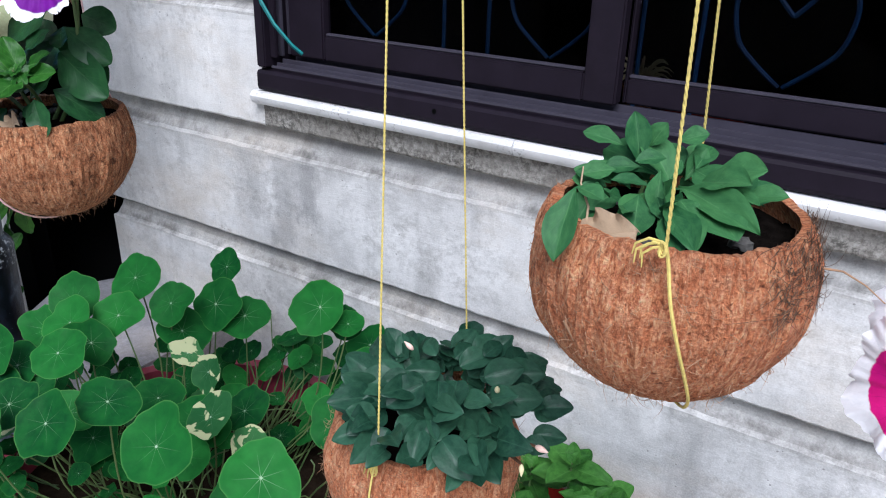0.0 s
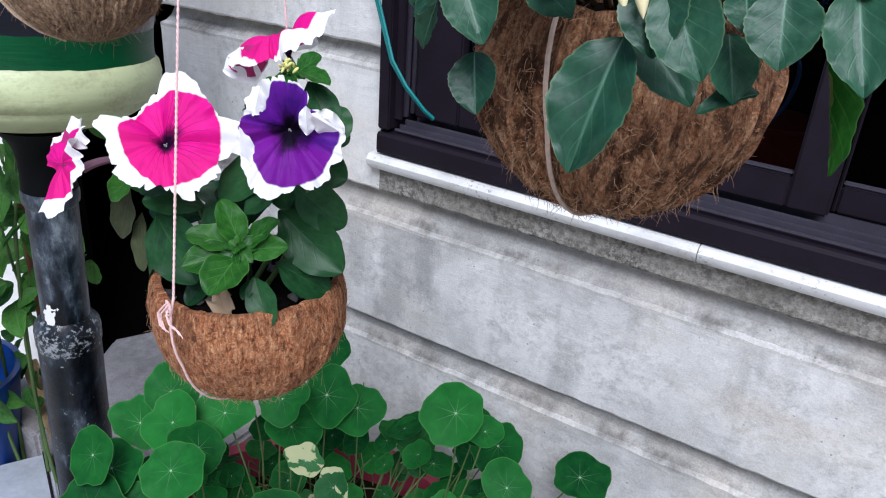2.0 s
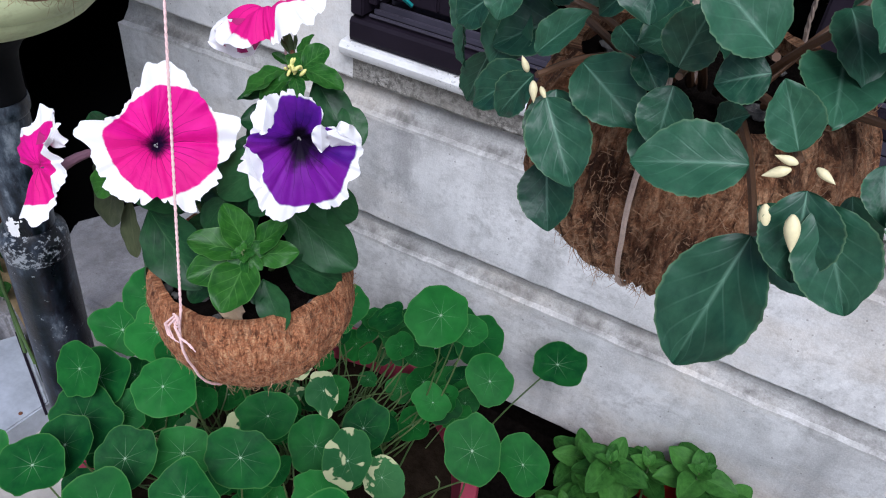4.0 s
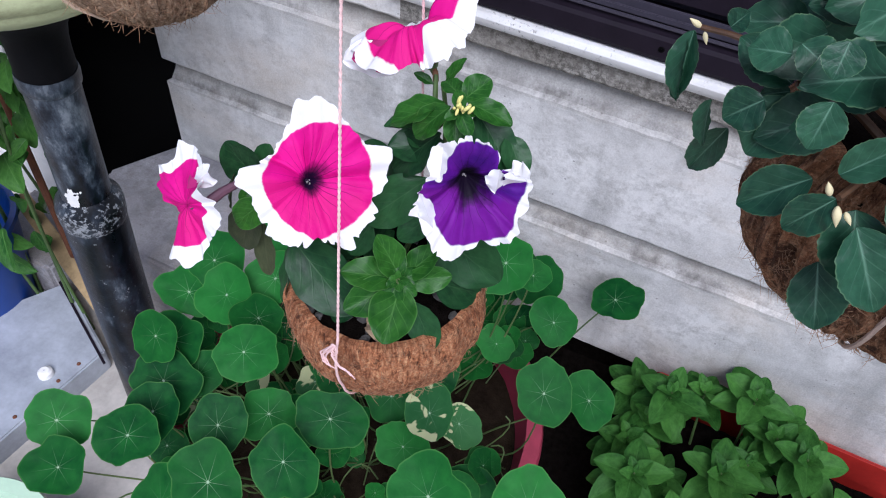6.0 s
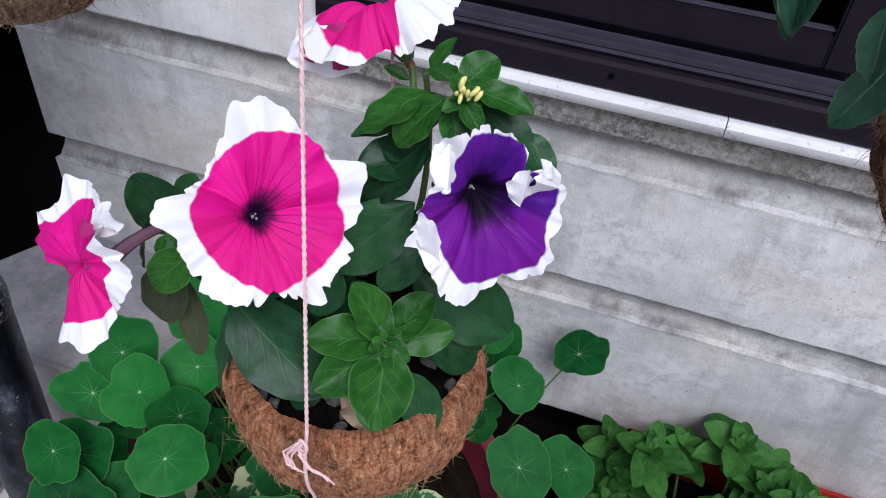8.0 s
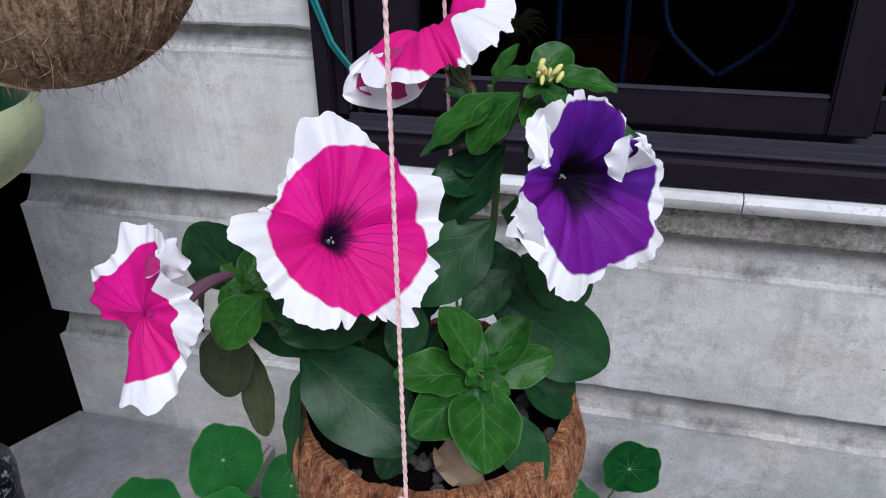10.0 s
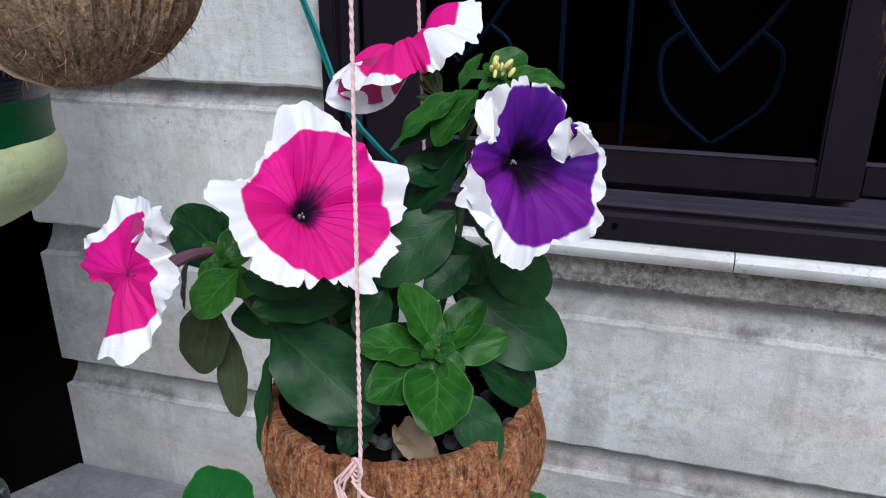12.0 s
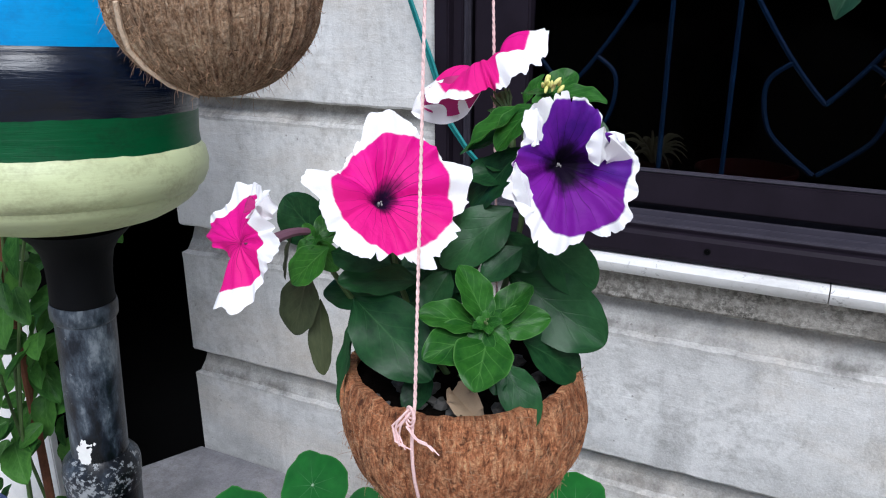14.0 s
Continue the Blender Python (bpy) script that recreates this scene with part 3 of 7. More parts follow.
def bow(a, b, sag, steps=8):
    """Points from a to b, pushed out by the vector sag in the middle."""
    a, b, sag = Vector(a), Vector(b), Vector(sag)
    return [a.lerp(b, t) + sag * 4 * t * (1 - t) for t in (i / steps for i in range(steps + 1))]


def smooth_path(pts, steps=7):
    """Points on a smooth curve through pts."""
    pts = [Vector(p) for p in pts]
    out = []
    for k in range(len(pts) - 1):
        p0, p1, p2, p3 = pts[max(k - 1, 0)], pts[k], pts[k + 1], pts[min(k + 2, len(pts) - 1)]
        for i in range(steps):
            t = i / steps
            out.append(0.5 * (2 * p1 + (p2 - p0) * t + (2 * p0 - 5 * p1 + 4 * p2 - p3) * t * t + (3 * p1 - p0 - 3 * p2 + p3) * t ** 3))
    return out + [pts[-1]]


def lathe(bm, profile, steps=48, cap=False):
    """Turn (radius, z) points round the z axis."""
    rings = []
    for r, z in profile:
        rings.append([bm.verts.new((r * math.cos(2 * math.pi * k / steps), r * math.sin(2 * math.pi * k / steps), z)) for k in range(steps)])
    for a, b in zip(rings, rings[1:]):
        for k in range(steps):
            bm.faces.new((a[k], a[(k + 1) % steps], b[(k + 1) % steps], b[k]))
    if cap:
        bm.faces.new(rings[-1])
        bm.faces.new(rings[0][::-1])
    return bm


def extrude_x(profile, x0, x1, mat_low=0, cuts=1):
    """A bar along x with a (y, z) section."""
    bm = bmesh.new()
    rings = [[bm.verts.new((x0 + (x1 - x0) * i / cuts, y, z)) for y, z in profile] for i in range(cuts + 1)]
    n = len(profile)
    for a, b in zip(rings, rings[1:]):
        for k in range(n):
            bm.faces.new((a[k], b[k], b[(k + 1) % n], a[(k + 1) % n]))
    bm.faces.new(rings[0])
    bm.faces.new(rings[-1][::-1])
    bmesh.ops.recalc_face_normals(bm, faces=bm.faces)
    return bm


# ---- wall, window, ground ----
WALL_Y, WALL_END, WALL_RIGHT = 0.667, -1.312, 1.9
GROUND = 0.45
WIN_L, WIN_R, SILL_TOP = -0.880, 1.05, 1.141

wall = thing("wall_front", "weathered off-white cement wall scored into shiplap courses", "wall", kind="structure")


def course(x0, x1, z0, z1, lip, mat=M_WALL):
    """One board of the cement cladding: flat face, thin lip, sloped recess above it."""
    y, back = WALL_Y, WALL_Y + 0.13
    prof = [(y, z0 + 0.003), (y + 0.002, z0), (back, z0), (back, z1 + lip), (y + 0.027, z1 + lip), (y + 0.016, z1 + lip * 0.45), (y + 0.006, z1 + 0.006), (y - 0.0005, z1 + 0.002), (y - 0.0006, z1 - 0.002), (y, z1 - 0.010)]
    bm = extrude_x(prof, x0, x1, cuts=max(20, int((x1 - x0) * 130)))
    if x0 == WALL_END:
        # the recess turns round the corner
        for v in bm.verts:
            if v.co.x < x0 + 1e-5 and v.co.z > z1 + 0.004:
                v.co.x += min(0.027, v.co.y - y)
    for v in bm.verts:
        k = noise.noise(Vector((v.co.x * 7, v.co.y * 30, v.co.z * 9)))
        edge = v.co.z < z0 + 0.01 or abs(v.co.z - z1) < 0.012
        if v.co.y < y + 0.02:
            v.co.y += 0.0010 * k
            v.co.z += 0.0010 * noise.noise(Vector((v.co.x * 11, 5, v.co.z * 3)))
            if edge:
                v.co.z += 0.0016 * noise.noise(Vector((v.co.x * 38, 2, v.co.z * 60))) + 0.0008 * noise.noise(Vector((v.co.x * 110, 7, v.co.z * 60)))
                v.co.y += 0.0007 * noise.noise(Vector((v.co.x * 60, 1, v.co.z * 80)))
    ob = part("board", bm, mat, wall, smooth=False)
    ob.data.materials.append(M_GROOVE)
    ob.data.materials.append(M_LIP)
    for p in ob.data.polygons:
        if p.center.y < y + 0.03:
            p.material_index = 1 if p.center.z > z1 + 0.007 else 2 if z1 - 0.0015 < p.center.z and mat is not M_MOULD_SHADE else 0
    return ob


course(WALL_END, WALL_RIGHT, 0.636, 0.838, 0.042, M_WALL_LOW)
course(WALL_END, WALL_RIGHT, 0.880, 1.040, 0.045, M_WALL_LOW)
course(WALL_END, WIN_L - 0.004, 1.085, 1.248, 0.030)
course(WIN_L - 0.004, WALL_RIGHT, 1.085, 1.118, 0.004, M_MOULD_SHADE)
course(WALL_END, WIN_L - 0.004, 1.278, 1.452, 0.030)
course(WALL_END, WIN_L - 0.004, 1.482, 1.650, 0.030)
course(WALL_END, WIN_L - 0.004, 1.680, 1.850, 0.030)
course(WALL_END, WIN_L - 0.004, 1.880, 2.250, 0.001)
course(WALL_END, WALL_RIGHT, 2.251, 2.60, 0.001)
part("pier", boxed((WIN_R + 0.002, WALL_Y + 0.001, 1.125), (WALL_RIGHT, WALL_Y + 0.13, 2.248)), M_WALL, wall)
# near-black colour stands in for the shade at the wall's foot
part("plinth", boxed((WALL_END + 0.03, WALL_Y + 0.035, 0.30), (WALL_RIGHT, WALL_Y + 0.13, 0.635)), M_SOIL_SHADE, wall, "plinth coloured near-black for its shade")

# sill of two marble lengths
sill = thing("window_sill", "white marble sill in two lengths under the window", "sill", kind="structure")


def sill_piece(x0, x1):
    y, z1, z0 = 0.648, SILL_TOP, 1.122
    prof = [(y + 0.004, z0), (y, z0 + 0.005), (y - 0.001, z1 - 0.007), (y + 0.003, z1 - 0.001), (y + 0.008, z1), (0.74, z1 + 0.002), (0.74, z0)]
    part("slab", extrude_x(prof, x0, x1, cuts=1), M_MARBLE, sill)


sill_piece(WIN_L - 0.012, -0.4502)
sill_piece(-0.4490, 0.31)
sill_piece(0.3125, WIN_R)

# sliding window
window = thing("window_1", "dark brown aluminium sliding window with closed panes", "window", kind="structure")
FT = 2.24
part("frame_rail", extrude_x([(0.655, SILL_TOP + 0.003), (0.653, SILL_TOP + 0.008), (0.653, 1.168), (0.656, 1.172), (0.735, 1.176), (0.735, SILL_TOP + 0.003)], WIN_L, WIN_R), M_FRAME, window, smooth=False)
for k, (y, h) in enumerate(((0.661, 1.180), (0.672, 1.183), (0.684, 1.187), (0.712, 1.190))):
    part("track", boxed((WIN_L + 0.022, y, 1.1765), (WIN_R - 0.02, y + 0.0035, h), 0.0008), M_FRAME_SHEEN, window)
part("frame_jamb", boxed((WIN_L, 0.6535, 1.1770), (WIN_L + 0.018, 0.735, FT), 0.002), M_FRAME, window)
for k, y in enumerate((0.664, 0.680, 0.700)):
    part("jamb_rib", boxed((WIN_L + 0.0185, y, 1.191), (WIN_L + 0.030 - 0.003 * k, y + 0.006, FT - 0.001), 0.001), M_FRAME_SHEEN if k else M_FRAME, window)
part("frame_head", boxed((WIN_L, 0.6535, FT + 0.001), (WIN_R, 0.735, FT + 0.008), 0.001), M_FRAME, window)
part("frame_jamb", boxed((WIN_R - 0.02, 0.6535, 1.1770), (WIN_R, 0.735, FT), 0.002), M_FRAME, window)


def sash(x0, x1, y, stile_l, stile_r, bottom):
    s = part("sash", boxed((x0, y, 1.192), (x0 + stile_l, y + 0.02, FT - 0.002), 0.0025), M_FRAME, window)
    part("sash_stile", boxed((x1 - stile_r, y, 1.192), (x1, y + 0.02, FT - 0.002), 0.0025), M_FRAME, s)
    part("sash_rail", boxed((x0 + stile_l + 0.0005, y + 0.001, 1.192), (x1 - stile_r - 0.0005, y + 0.019, bottom), 0.002), M_FRAME, s)
    part("glazing_bead", boxed((x0 + stile_l + 0.0005, y + 0.0045, bottom + 0.0005), (x1 - stile_r - 0.0005, y + 0.012, bottom + 0.004), 0.001), M_FRAME_SHEEN, s)
    g = part("pane", boxed((x0 + stile_l - 0.004, y + 0.013, bottom + 0.001), (x1 - stile_r + 0.004, y + 0.017, FT - 0.004)), M_GLASS, s)
    g.visible_shadow = False


sash(WIN_L + 0.034, -0.343, 0.688, 0.066, 0.041, 1.226)
sash(-0.3420, 0.34, 0.709, 0.003, 0.045, 1.221)
sash(0.30, WIN_R - 0.025, 0.688, 0.041, 0.055, 1.226)
part("screw", lathe(bmesh.new(), ((0.0005, 0.0), (0.003, 0.0), (0.0035, 0.001), (0.002, 0.0016)), 10), M_DARK, window, m=pose(-0.566, 0.6525, 1.159, 90, 0, 0))

# grille of blue scrolls behind the panes
grille = thing("window_grille", "blue painted wrought iron grille with heart scrolls behind the glass", "grille", kind="structure")


HEART_ARM = ((0.104, 1.445), (0.090, 1.420), (0.062, 1.375), (0.037, 1.339), (0.015, 1.312), (0.0, 1.296))
HEART_LOBE = ((0.037, 1.339), (0.058, 1.322), (0.062, 1.298), (0.053, 1.264), (0.030, 1.240), (0.002, 1.218))
for i in range(6):
    x = -0.768 + 0.29 * i
    for off in (-0.171, -0.098):
        if x + off > WIN_L:
            part("bar", tube(bmesh.new(), ((x + off, 0.80, 1.16), (x + off, 0.80, 2.24)), 0.0030, 6), M_GRILLE, grille)
    for side in (-1, 1):
        for curve in (HEART_ARM, HEART_LOBE):
            for flip in (False, True):
                # each motif is mirrored above the middle bar
                pts = [(x + side * dx, 0.793, 2.92 - z if flip else z) for dx, z in curve]
                part("scroll", tube(bmesh.new(), smooth_path(pts), 0.0028, 6), M_GRILLE, grille)

# room shell; the near-black colour makes it dark
room = thing("dark_room", "room behind the window, its dark painted into near-black walls", "room", kind="structure")
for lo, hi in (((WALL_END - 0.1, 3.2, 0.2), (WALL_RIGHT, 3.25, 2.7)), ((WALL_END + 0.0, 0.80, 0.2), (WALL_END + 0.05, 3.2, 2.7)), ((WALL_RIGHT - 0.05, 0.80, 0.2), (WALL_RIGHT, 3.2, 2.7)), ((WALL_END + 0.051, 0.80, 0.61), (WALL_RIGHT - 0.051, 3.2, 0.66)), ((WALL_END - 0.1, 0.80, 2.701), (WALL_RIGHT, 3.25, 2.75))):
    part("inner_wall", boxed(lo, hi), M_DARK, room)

# things standing in the room
indoor = thing("indoor_plant", "spidery yellowish plant in a clay pot inside the dark room", "potted plant", (-1.05, 2.95, 0.661))
part("pot", lathe(bmesh.new(), ((0.01, 0.0), (0.055, 0.0), (0.075, 0.095), (0.080, 0.096), (0.080, 0.110), (0.070, 0.110), (0.062, 0.090), (0.01, 0.090)), 28), M_RUST, indoor, "clay pot", m=pose(-1.05, 2.95, 0.661))
rnd = random.Random(3)
for k in range(30):
    a, reach = rnd.uniform(0, 6.28), rnd.uniform(0.06, 0.15)
    foot = Vector((-1.05, 2.95, 0.755))
    tip = foot + Vector((reach * math.cos(a), reach * math.sin(a), rnd.uniform(0.0, 0.12)))
    part("leaf", tube(bmesh.new(), bow(foot, tip, (0, 0, 0.05), 6), [0.004, 0.006, 0.0065, 0.006, 0.005, 0.003, 0.001], 5), M_BUD, indoor)
basin = tagged(new("basin", mesh_of("basin", lathe(bmesh.new(), ((0.01, 0.0), (0.11, 0.0), (0.15, 0.20), (0.158, 0.202), (0.158, 0.215), (0.146, 0.215), (0.105, 0.012), (0.01, 0.012)), 36), M_BASIN)), "red plastic basin inside the dark room", "basin")
basin.matrix_basis = pose(-0.66, 2.45, 0.661)

# passage past the end of the wall, its dark put into the colour
passage = thing("passage", "passage beyond the end of the wall, its dark painted into near-black walls", "passage", kind="structure")
# roof, lintel and side walls are unseen, added to keep light out
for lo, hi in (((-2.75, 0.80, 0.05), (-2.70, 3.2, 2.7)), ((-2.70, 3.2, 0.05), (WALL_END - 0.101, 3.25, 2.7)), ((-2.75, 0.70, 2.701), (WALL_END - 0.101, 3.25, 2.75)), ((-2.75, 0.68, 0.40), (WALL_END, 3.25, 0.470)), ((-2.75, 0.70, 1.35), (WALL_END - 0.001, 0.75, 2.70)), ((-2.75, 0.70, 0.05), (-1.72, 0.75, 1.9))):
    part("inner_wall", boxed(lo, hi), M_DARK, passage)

# ground, one sheet; unseen past the apron, toned to set the bounced light
bm = bmesh.new()
bmesh.ops.create_grid(bm, x_segments=60, y_segments=60, size=30)
for v in bm.verts:
    v.co.z = GROUND + 0.002 * noise.noise(v.co * 3)
ground = tagged(new("ground", mesh_of("ground", bm, M_UNSEEN_GROUND)), "unseen ground round the house, toned to set the bounced light", "ground", kind="structure")
tagged(new("pavement", mesh_of("pavement", box(bmesh.new(), (-2.69, -0.45, GROUND - 0.06), (1.8, 0.679, GROUND + 0.0035), 0.001), M_GROUND)), "dusty worn cement apron along the wall", "pavement", kind="structure")
# cement ledge at the end of the wall
bm = bmesh.new()
pts = [(-1.375, 0.555), (-1.318, 0.668), (-1.00, 0.668), (-1.00, 0.43), (-1.30, 0.43)]
lo = [bm.verts.new((x, y, GROUND - 0.02)) for x, y in pts]
hi = [bm.verts.new((x, y, 0.705)) for x, y in pts]
bm.faces.new(hi[::-1])
for k in range(5):
    bm.faces.new((lo[k], lo[(k + 1) % 5], hi[(k + 1) % 5], hi[k]))
bmesh.ops.recalc_face_normals(bm, faces=bm.faces)
bmesh.ops.bevel(bm, geom=list(bm.edges), offset=0.006, segments=2, affect="EDGES")
ledge = tagged(new("ledge", mesh_of("ledge", bm, M_SLAB, False)), "mottled grey cement ledge at the foot of the wall", "ledge", kind="structure")

# teal cord at the window corner
CORD_LINE = ((-0.935, 0.652, 1.62), (-0.925, 0.650, 1.50), (-0.907, 0.648, 1.403), (-0.882, 0.648, 1.336), (-0.857, 0.648, 1.268), (-0.836, 0.650, 1.240), (-0.815, 0.662, 1.212), (-0.806, 0.672, 1.200))
bm = tube(bmesh.new(), CORD_LINE, 0.0022, 6)
tube(bm, [(x + 0.003 + 0.0015 * math.sin(z * 25), y - 0.002, z + 0.002) for x, y, z in CORD_LINE], 0.0020, 6)
cord = tagged(new("cord", mesh_of("cord", bm, M_TEAL)), "doubled teal plastic cord hanging at the window corner", "cord")

# rail from which the pots hang
rail = tagged(new("hanging_rail", mesh_of("hanging_rail", tube(bmesh.new(), ((-1.7, 0.185, 1.83), (1.7, 0.185, 1.83)), 0.011, 12), M_RUST)), "rusty iron rail above the hanging pots", "rail", kind="structure")


# ---- hanging coconut pots ----
def shell_mesh(rx, rz, cut, seed, rough=0.0022, notch=0.0):
    """Half coconut husk: outer skin, torn rim, inner skin. Origin at the centre; cut is the rim's height."""
    bm = bmesh.new()
    uvl = bm.loops.layers.uv.new("uv")
    nu, nv = 144, 40
    th_top = math.acos(max(-1, min(1, cut / rz)))
    uvs, rings = {}, []
    for j in range(nv + 1):
        th = math.pi + (th_top - math.pi) * j / nv
        ring = []
        for i in range(nu):
            a = 2 * math.pi * i / nu
            r, z = rx * math.sin(th), rz * math.cos(th)
            d = Vector((math.cos(a), math.sin(a), 0))
            strand = noise.noise(Vector((d.x * 17 + seed, d.y * 17, z * 45)))
            lump = noise.noise(Vector((d.x * 2.2 + seed, d.y * 2.2, z * 30)))
            hair = noise.noise(Vector((d.x * 45 + seed, d.y * 45, z * 28)))
            k = 1 + (rough * (0.9 * strand + 1.1 * hair) + 0.0018 * lump) / rx
            if j >= nv - 1:
                z += 0.0022 * noise.noise(Vector((d.x * 5 + seed, d.y * 5, 3))) + 0.0010 * hair
                z -= notch * max(0.0, 1 - abs(a - 4.3) / 0.5)
            v = bm.verts.new((r * k * d.x, r * k * d.y, z))
            uvs[v] = (i / nu, j / nv)
            ring.append(v)
        rings.append(ring)
    inner = []
    for j in range(8):
        th = th_top + (math.pi * 0.62 - th_top) * j / 7
        ring = []
        for i in range(nu):
            a = 2 * math.pi * i / nu
            top = rings[nv][i].co
            t = 0.0045
            ring.append(bm.verts.new(((rx - t) * math.sin(th) * math.cos(a), (rx - t) * math.sin(th) * math.sin(a), top.z + (rz * math.cos(th) - rz * math.cos(th_top)) - (0.0006 if j == 0 else 0))))
            uvs[ring[-1]] = (i / nu, 1 - j * 0.05)
        inner.append(ring)
    seq = rings + inner
    for p, q in zip(seq, seq[1:]):
        for i in range(nu):
            bm.faces.new((p[i], p[(i + 1) % nu], q[(i + 1) % nu], q[i]))
    for f in bm.faces:
        us = [uvs[lp.vert][0] for lp in f.loops]
        for lp in f.loops:
            u, v = uvs[lp.vert]
            lp[uvl].uv = (u + 1 if max(us) - u > 0.5 else u, v)
    return bm


def fibres(rx, rz, cut, count, seed, length=0.008, spread=1.0, low=-1.0, arc=(0.0, 2 * math.pi)):
    """Loose hairs of the husk."""
    rnd = random.Random(seed)
    bm = bmesh.new()
    for _ in range(count):
        a = rnd.uniform(*arc)
        z = rnd.uniform(max(-rz * 0.98, low), cut)
        r = rx * math.sqrt(max(0.0, 1 - (z / rz) ** 2))
        p = Vector((r * math.cos(a), r * math.sin(a), z))
        out = Vector((p.x / rx ** 2, p.y / rx ** 2, p.z / rz ** 2)).normalized()
        side = out.cross(Vector((0, 0, 1))).normalized()
        ln = length * rnd.choice((0.35, 0.5, 0.7, 1.0, 1.5))
        lift = rnd.uniform(0.05, 0.75) * spread
        d = (out * lift + side * rnd.uniform(-0.8, 0.8) + Vector((0, 0, rnd.uniform(-1, 0.4)))).normalized()
        curl = side * rnd.uniform(-2.2, 2.2) + Vector((0, 0, rnd.uniform(-1.6, 1.0))) - out * 0.35 * lift
        hook = side * rnd.uniform(-1.5, 1.5) + out * rnd.uniform(-0.3, 0.5) * spread + Vector((0, 0, rnd.uniform(-1.2, 1.2)))
        pts = [p + out * 0.0002 + d * ln * t + curl * ln * t * t * (1 - 0.5 * t) + hook * ln * t ** 4 for t in (0, 0.2, 0.4, 0.6, 0.8, 1.0)]
        tube(bm, pts, [0.00014, 0.00014, 0.00013, 0.00012, 0.0001, 0.00005], 3, False)
    return bm


def soil_mesh(r, seed):
    bm = bmesh.new()
    bmesh.ops.create_circle(bm, cap_ends=True, radius=r, segments=36)
    bmesh.ops.subdivide_edges(bm, edges=list(bm.edges), cuts=1, use_grid_fill=True)
    bmesh.ops.triangulate(bm, faces=bm.faces)
    bmesh.ops.subdivide_edges(bm, edges=list(bm.edges), cuts=2, use_grid_fill=True)
    for v in bm.verts:
        v.co.z = 0.003 * noise.noise(v.co * 120 + Vector((seed, 0, 0))) + 0.002 * noise.noise(v.co * 300)
    return bm


def pebble(size, seed):
    bm = bmesh.new()
    bmesh.ops.create_icosphere(bm, subdivisions=2, radius=size)
    for v in bm.verts:
        v.co *= 1 + 0.75 * noise.noise(v.co / size * 1.3 + Vector((seed * 3.1, 0, 0)))
        v.co.z *= 0.7
    return bm


def twisted(bm, pts, r):
    """Two-ply string."""
    pts = [Vector(p) for p in pts]
    for phase in (0, math.pi):
        out, ln = [], 0.0
        for i, p in enumerate(pts):
            ln += (p - pts[i - 1]).length if i else 0
            a = ln / (r * 1.25) + phase
            out.append(p + Vector((math.cos(a), math.sin(a), 0)) * r * 0.33)
        tube(bm, out, r * 0.64, 5)
    return bm


def straight(a, b, step=0.0010):
    a, b = Vector(a), Vector(b)
    k = max(2, int((b - a).length / step))
    return [a.lerp(b, i / k) for i in range(k + 1)]


def coconut_pot(label, centre, rx, rz, cut, husk_mat, seed, fibre_count, group="hanging coconut pots", soil=True, notch=0.0, rot=0.0, length=0.006, spread=1.0, rough=0.0022, stones=10):
    pot = thing("hanging_pot", label, "hanging pot", centre, group)
    m = pose(*centre, 0, 0, rot)
    shell = part("shell", shell_mesh(rx, rz, cut, seed, rough, notch), husk_mat, pot, m=m)
    part("fibre", fibres(rx, rz, cut, fibre_count, seed, length, spread), M_FIBRE, shell, "loose coconut fibres", m=m)["kind"] = "stuff"
    if soil:
        zs = cut - 0.0095
        rs = (rx - 0.004) * math.sqrt(max(0.05, 1 - (zs / rz) ** 2))
        part("soil", soil_mesh(rs, seed), M_SOIL_SHADE, pot, "dark crumbly potting soil", m=pose(centre[0], centre[1], centre[2] + zs))
        rnd = random.Random(seed + 5)
        for k in range(stones):
            a, r = rnd.uniform(0, 6.28), rs * math.sqrt(rnd.uniform(0.15, 0.85))
            part("pebble", pebble(rnd.uniform(0.0012, 0.0042), k), M_STONE, pot, m=pose(centre[0] + r * math.cos(a), centre[1] + r * math.sin(a), centre[2] + zs + 0.002))
    return pot


HOOK_Z = 1.817


def hang(pot, mat, tops, bases, radius, centre, rx, rz, under=True):
    """Strings from the rail to the rim, and round under the husk."""
    for top, base in zip(tops, bases):
        part("string", twisted(bmesh.new(), straight(top, base), radius), mat, pot)
        if under:
            c = Vector(centre)
            b = Vector(base) - c
            a = math.atan2(b.y, b.x)
            pts = []
            z0 = math.asin(max(-1, min(1, b.z / rz)))
            over = max(0.0, math.hypot(b.x, b.y) / math.cos(z0) - rx - 0.0022)
            for k in range(15):
                th = z0 + (-math.pi / 2 - z0) * k / 14
                out = rx + 0.0022 + over * max(0.0, 1 - k / 5)
                pts.append(c + Vector((out * math.cos(th) * math.cos(a), out * math.cos(th) * math.sin(a), (rz + 0.0022) * math.sin(th))))
            part("string", tube(bmesh.new(), pts, radius * 0.9, 6), mat, pot)


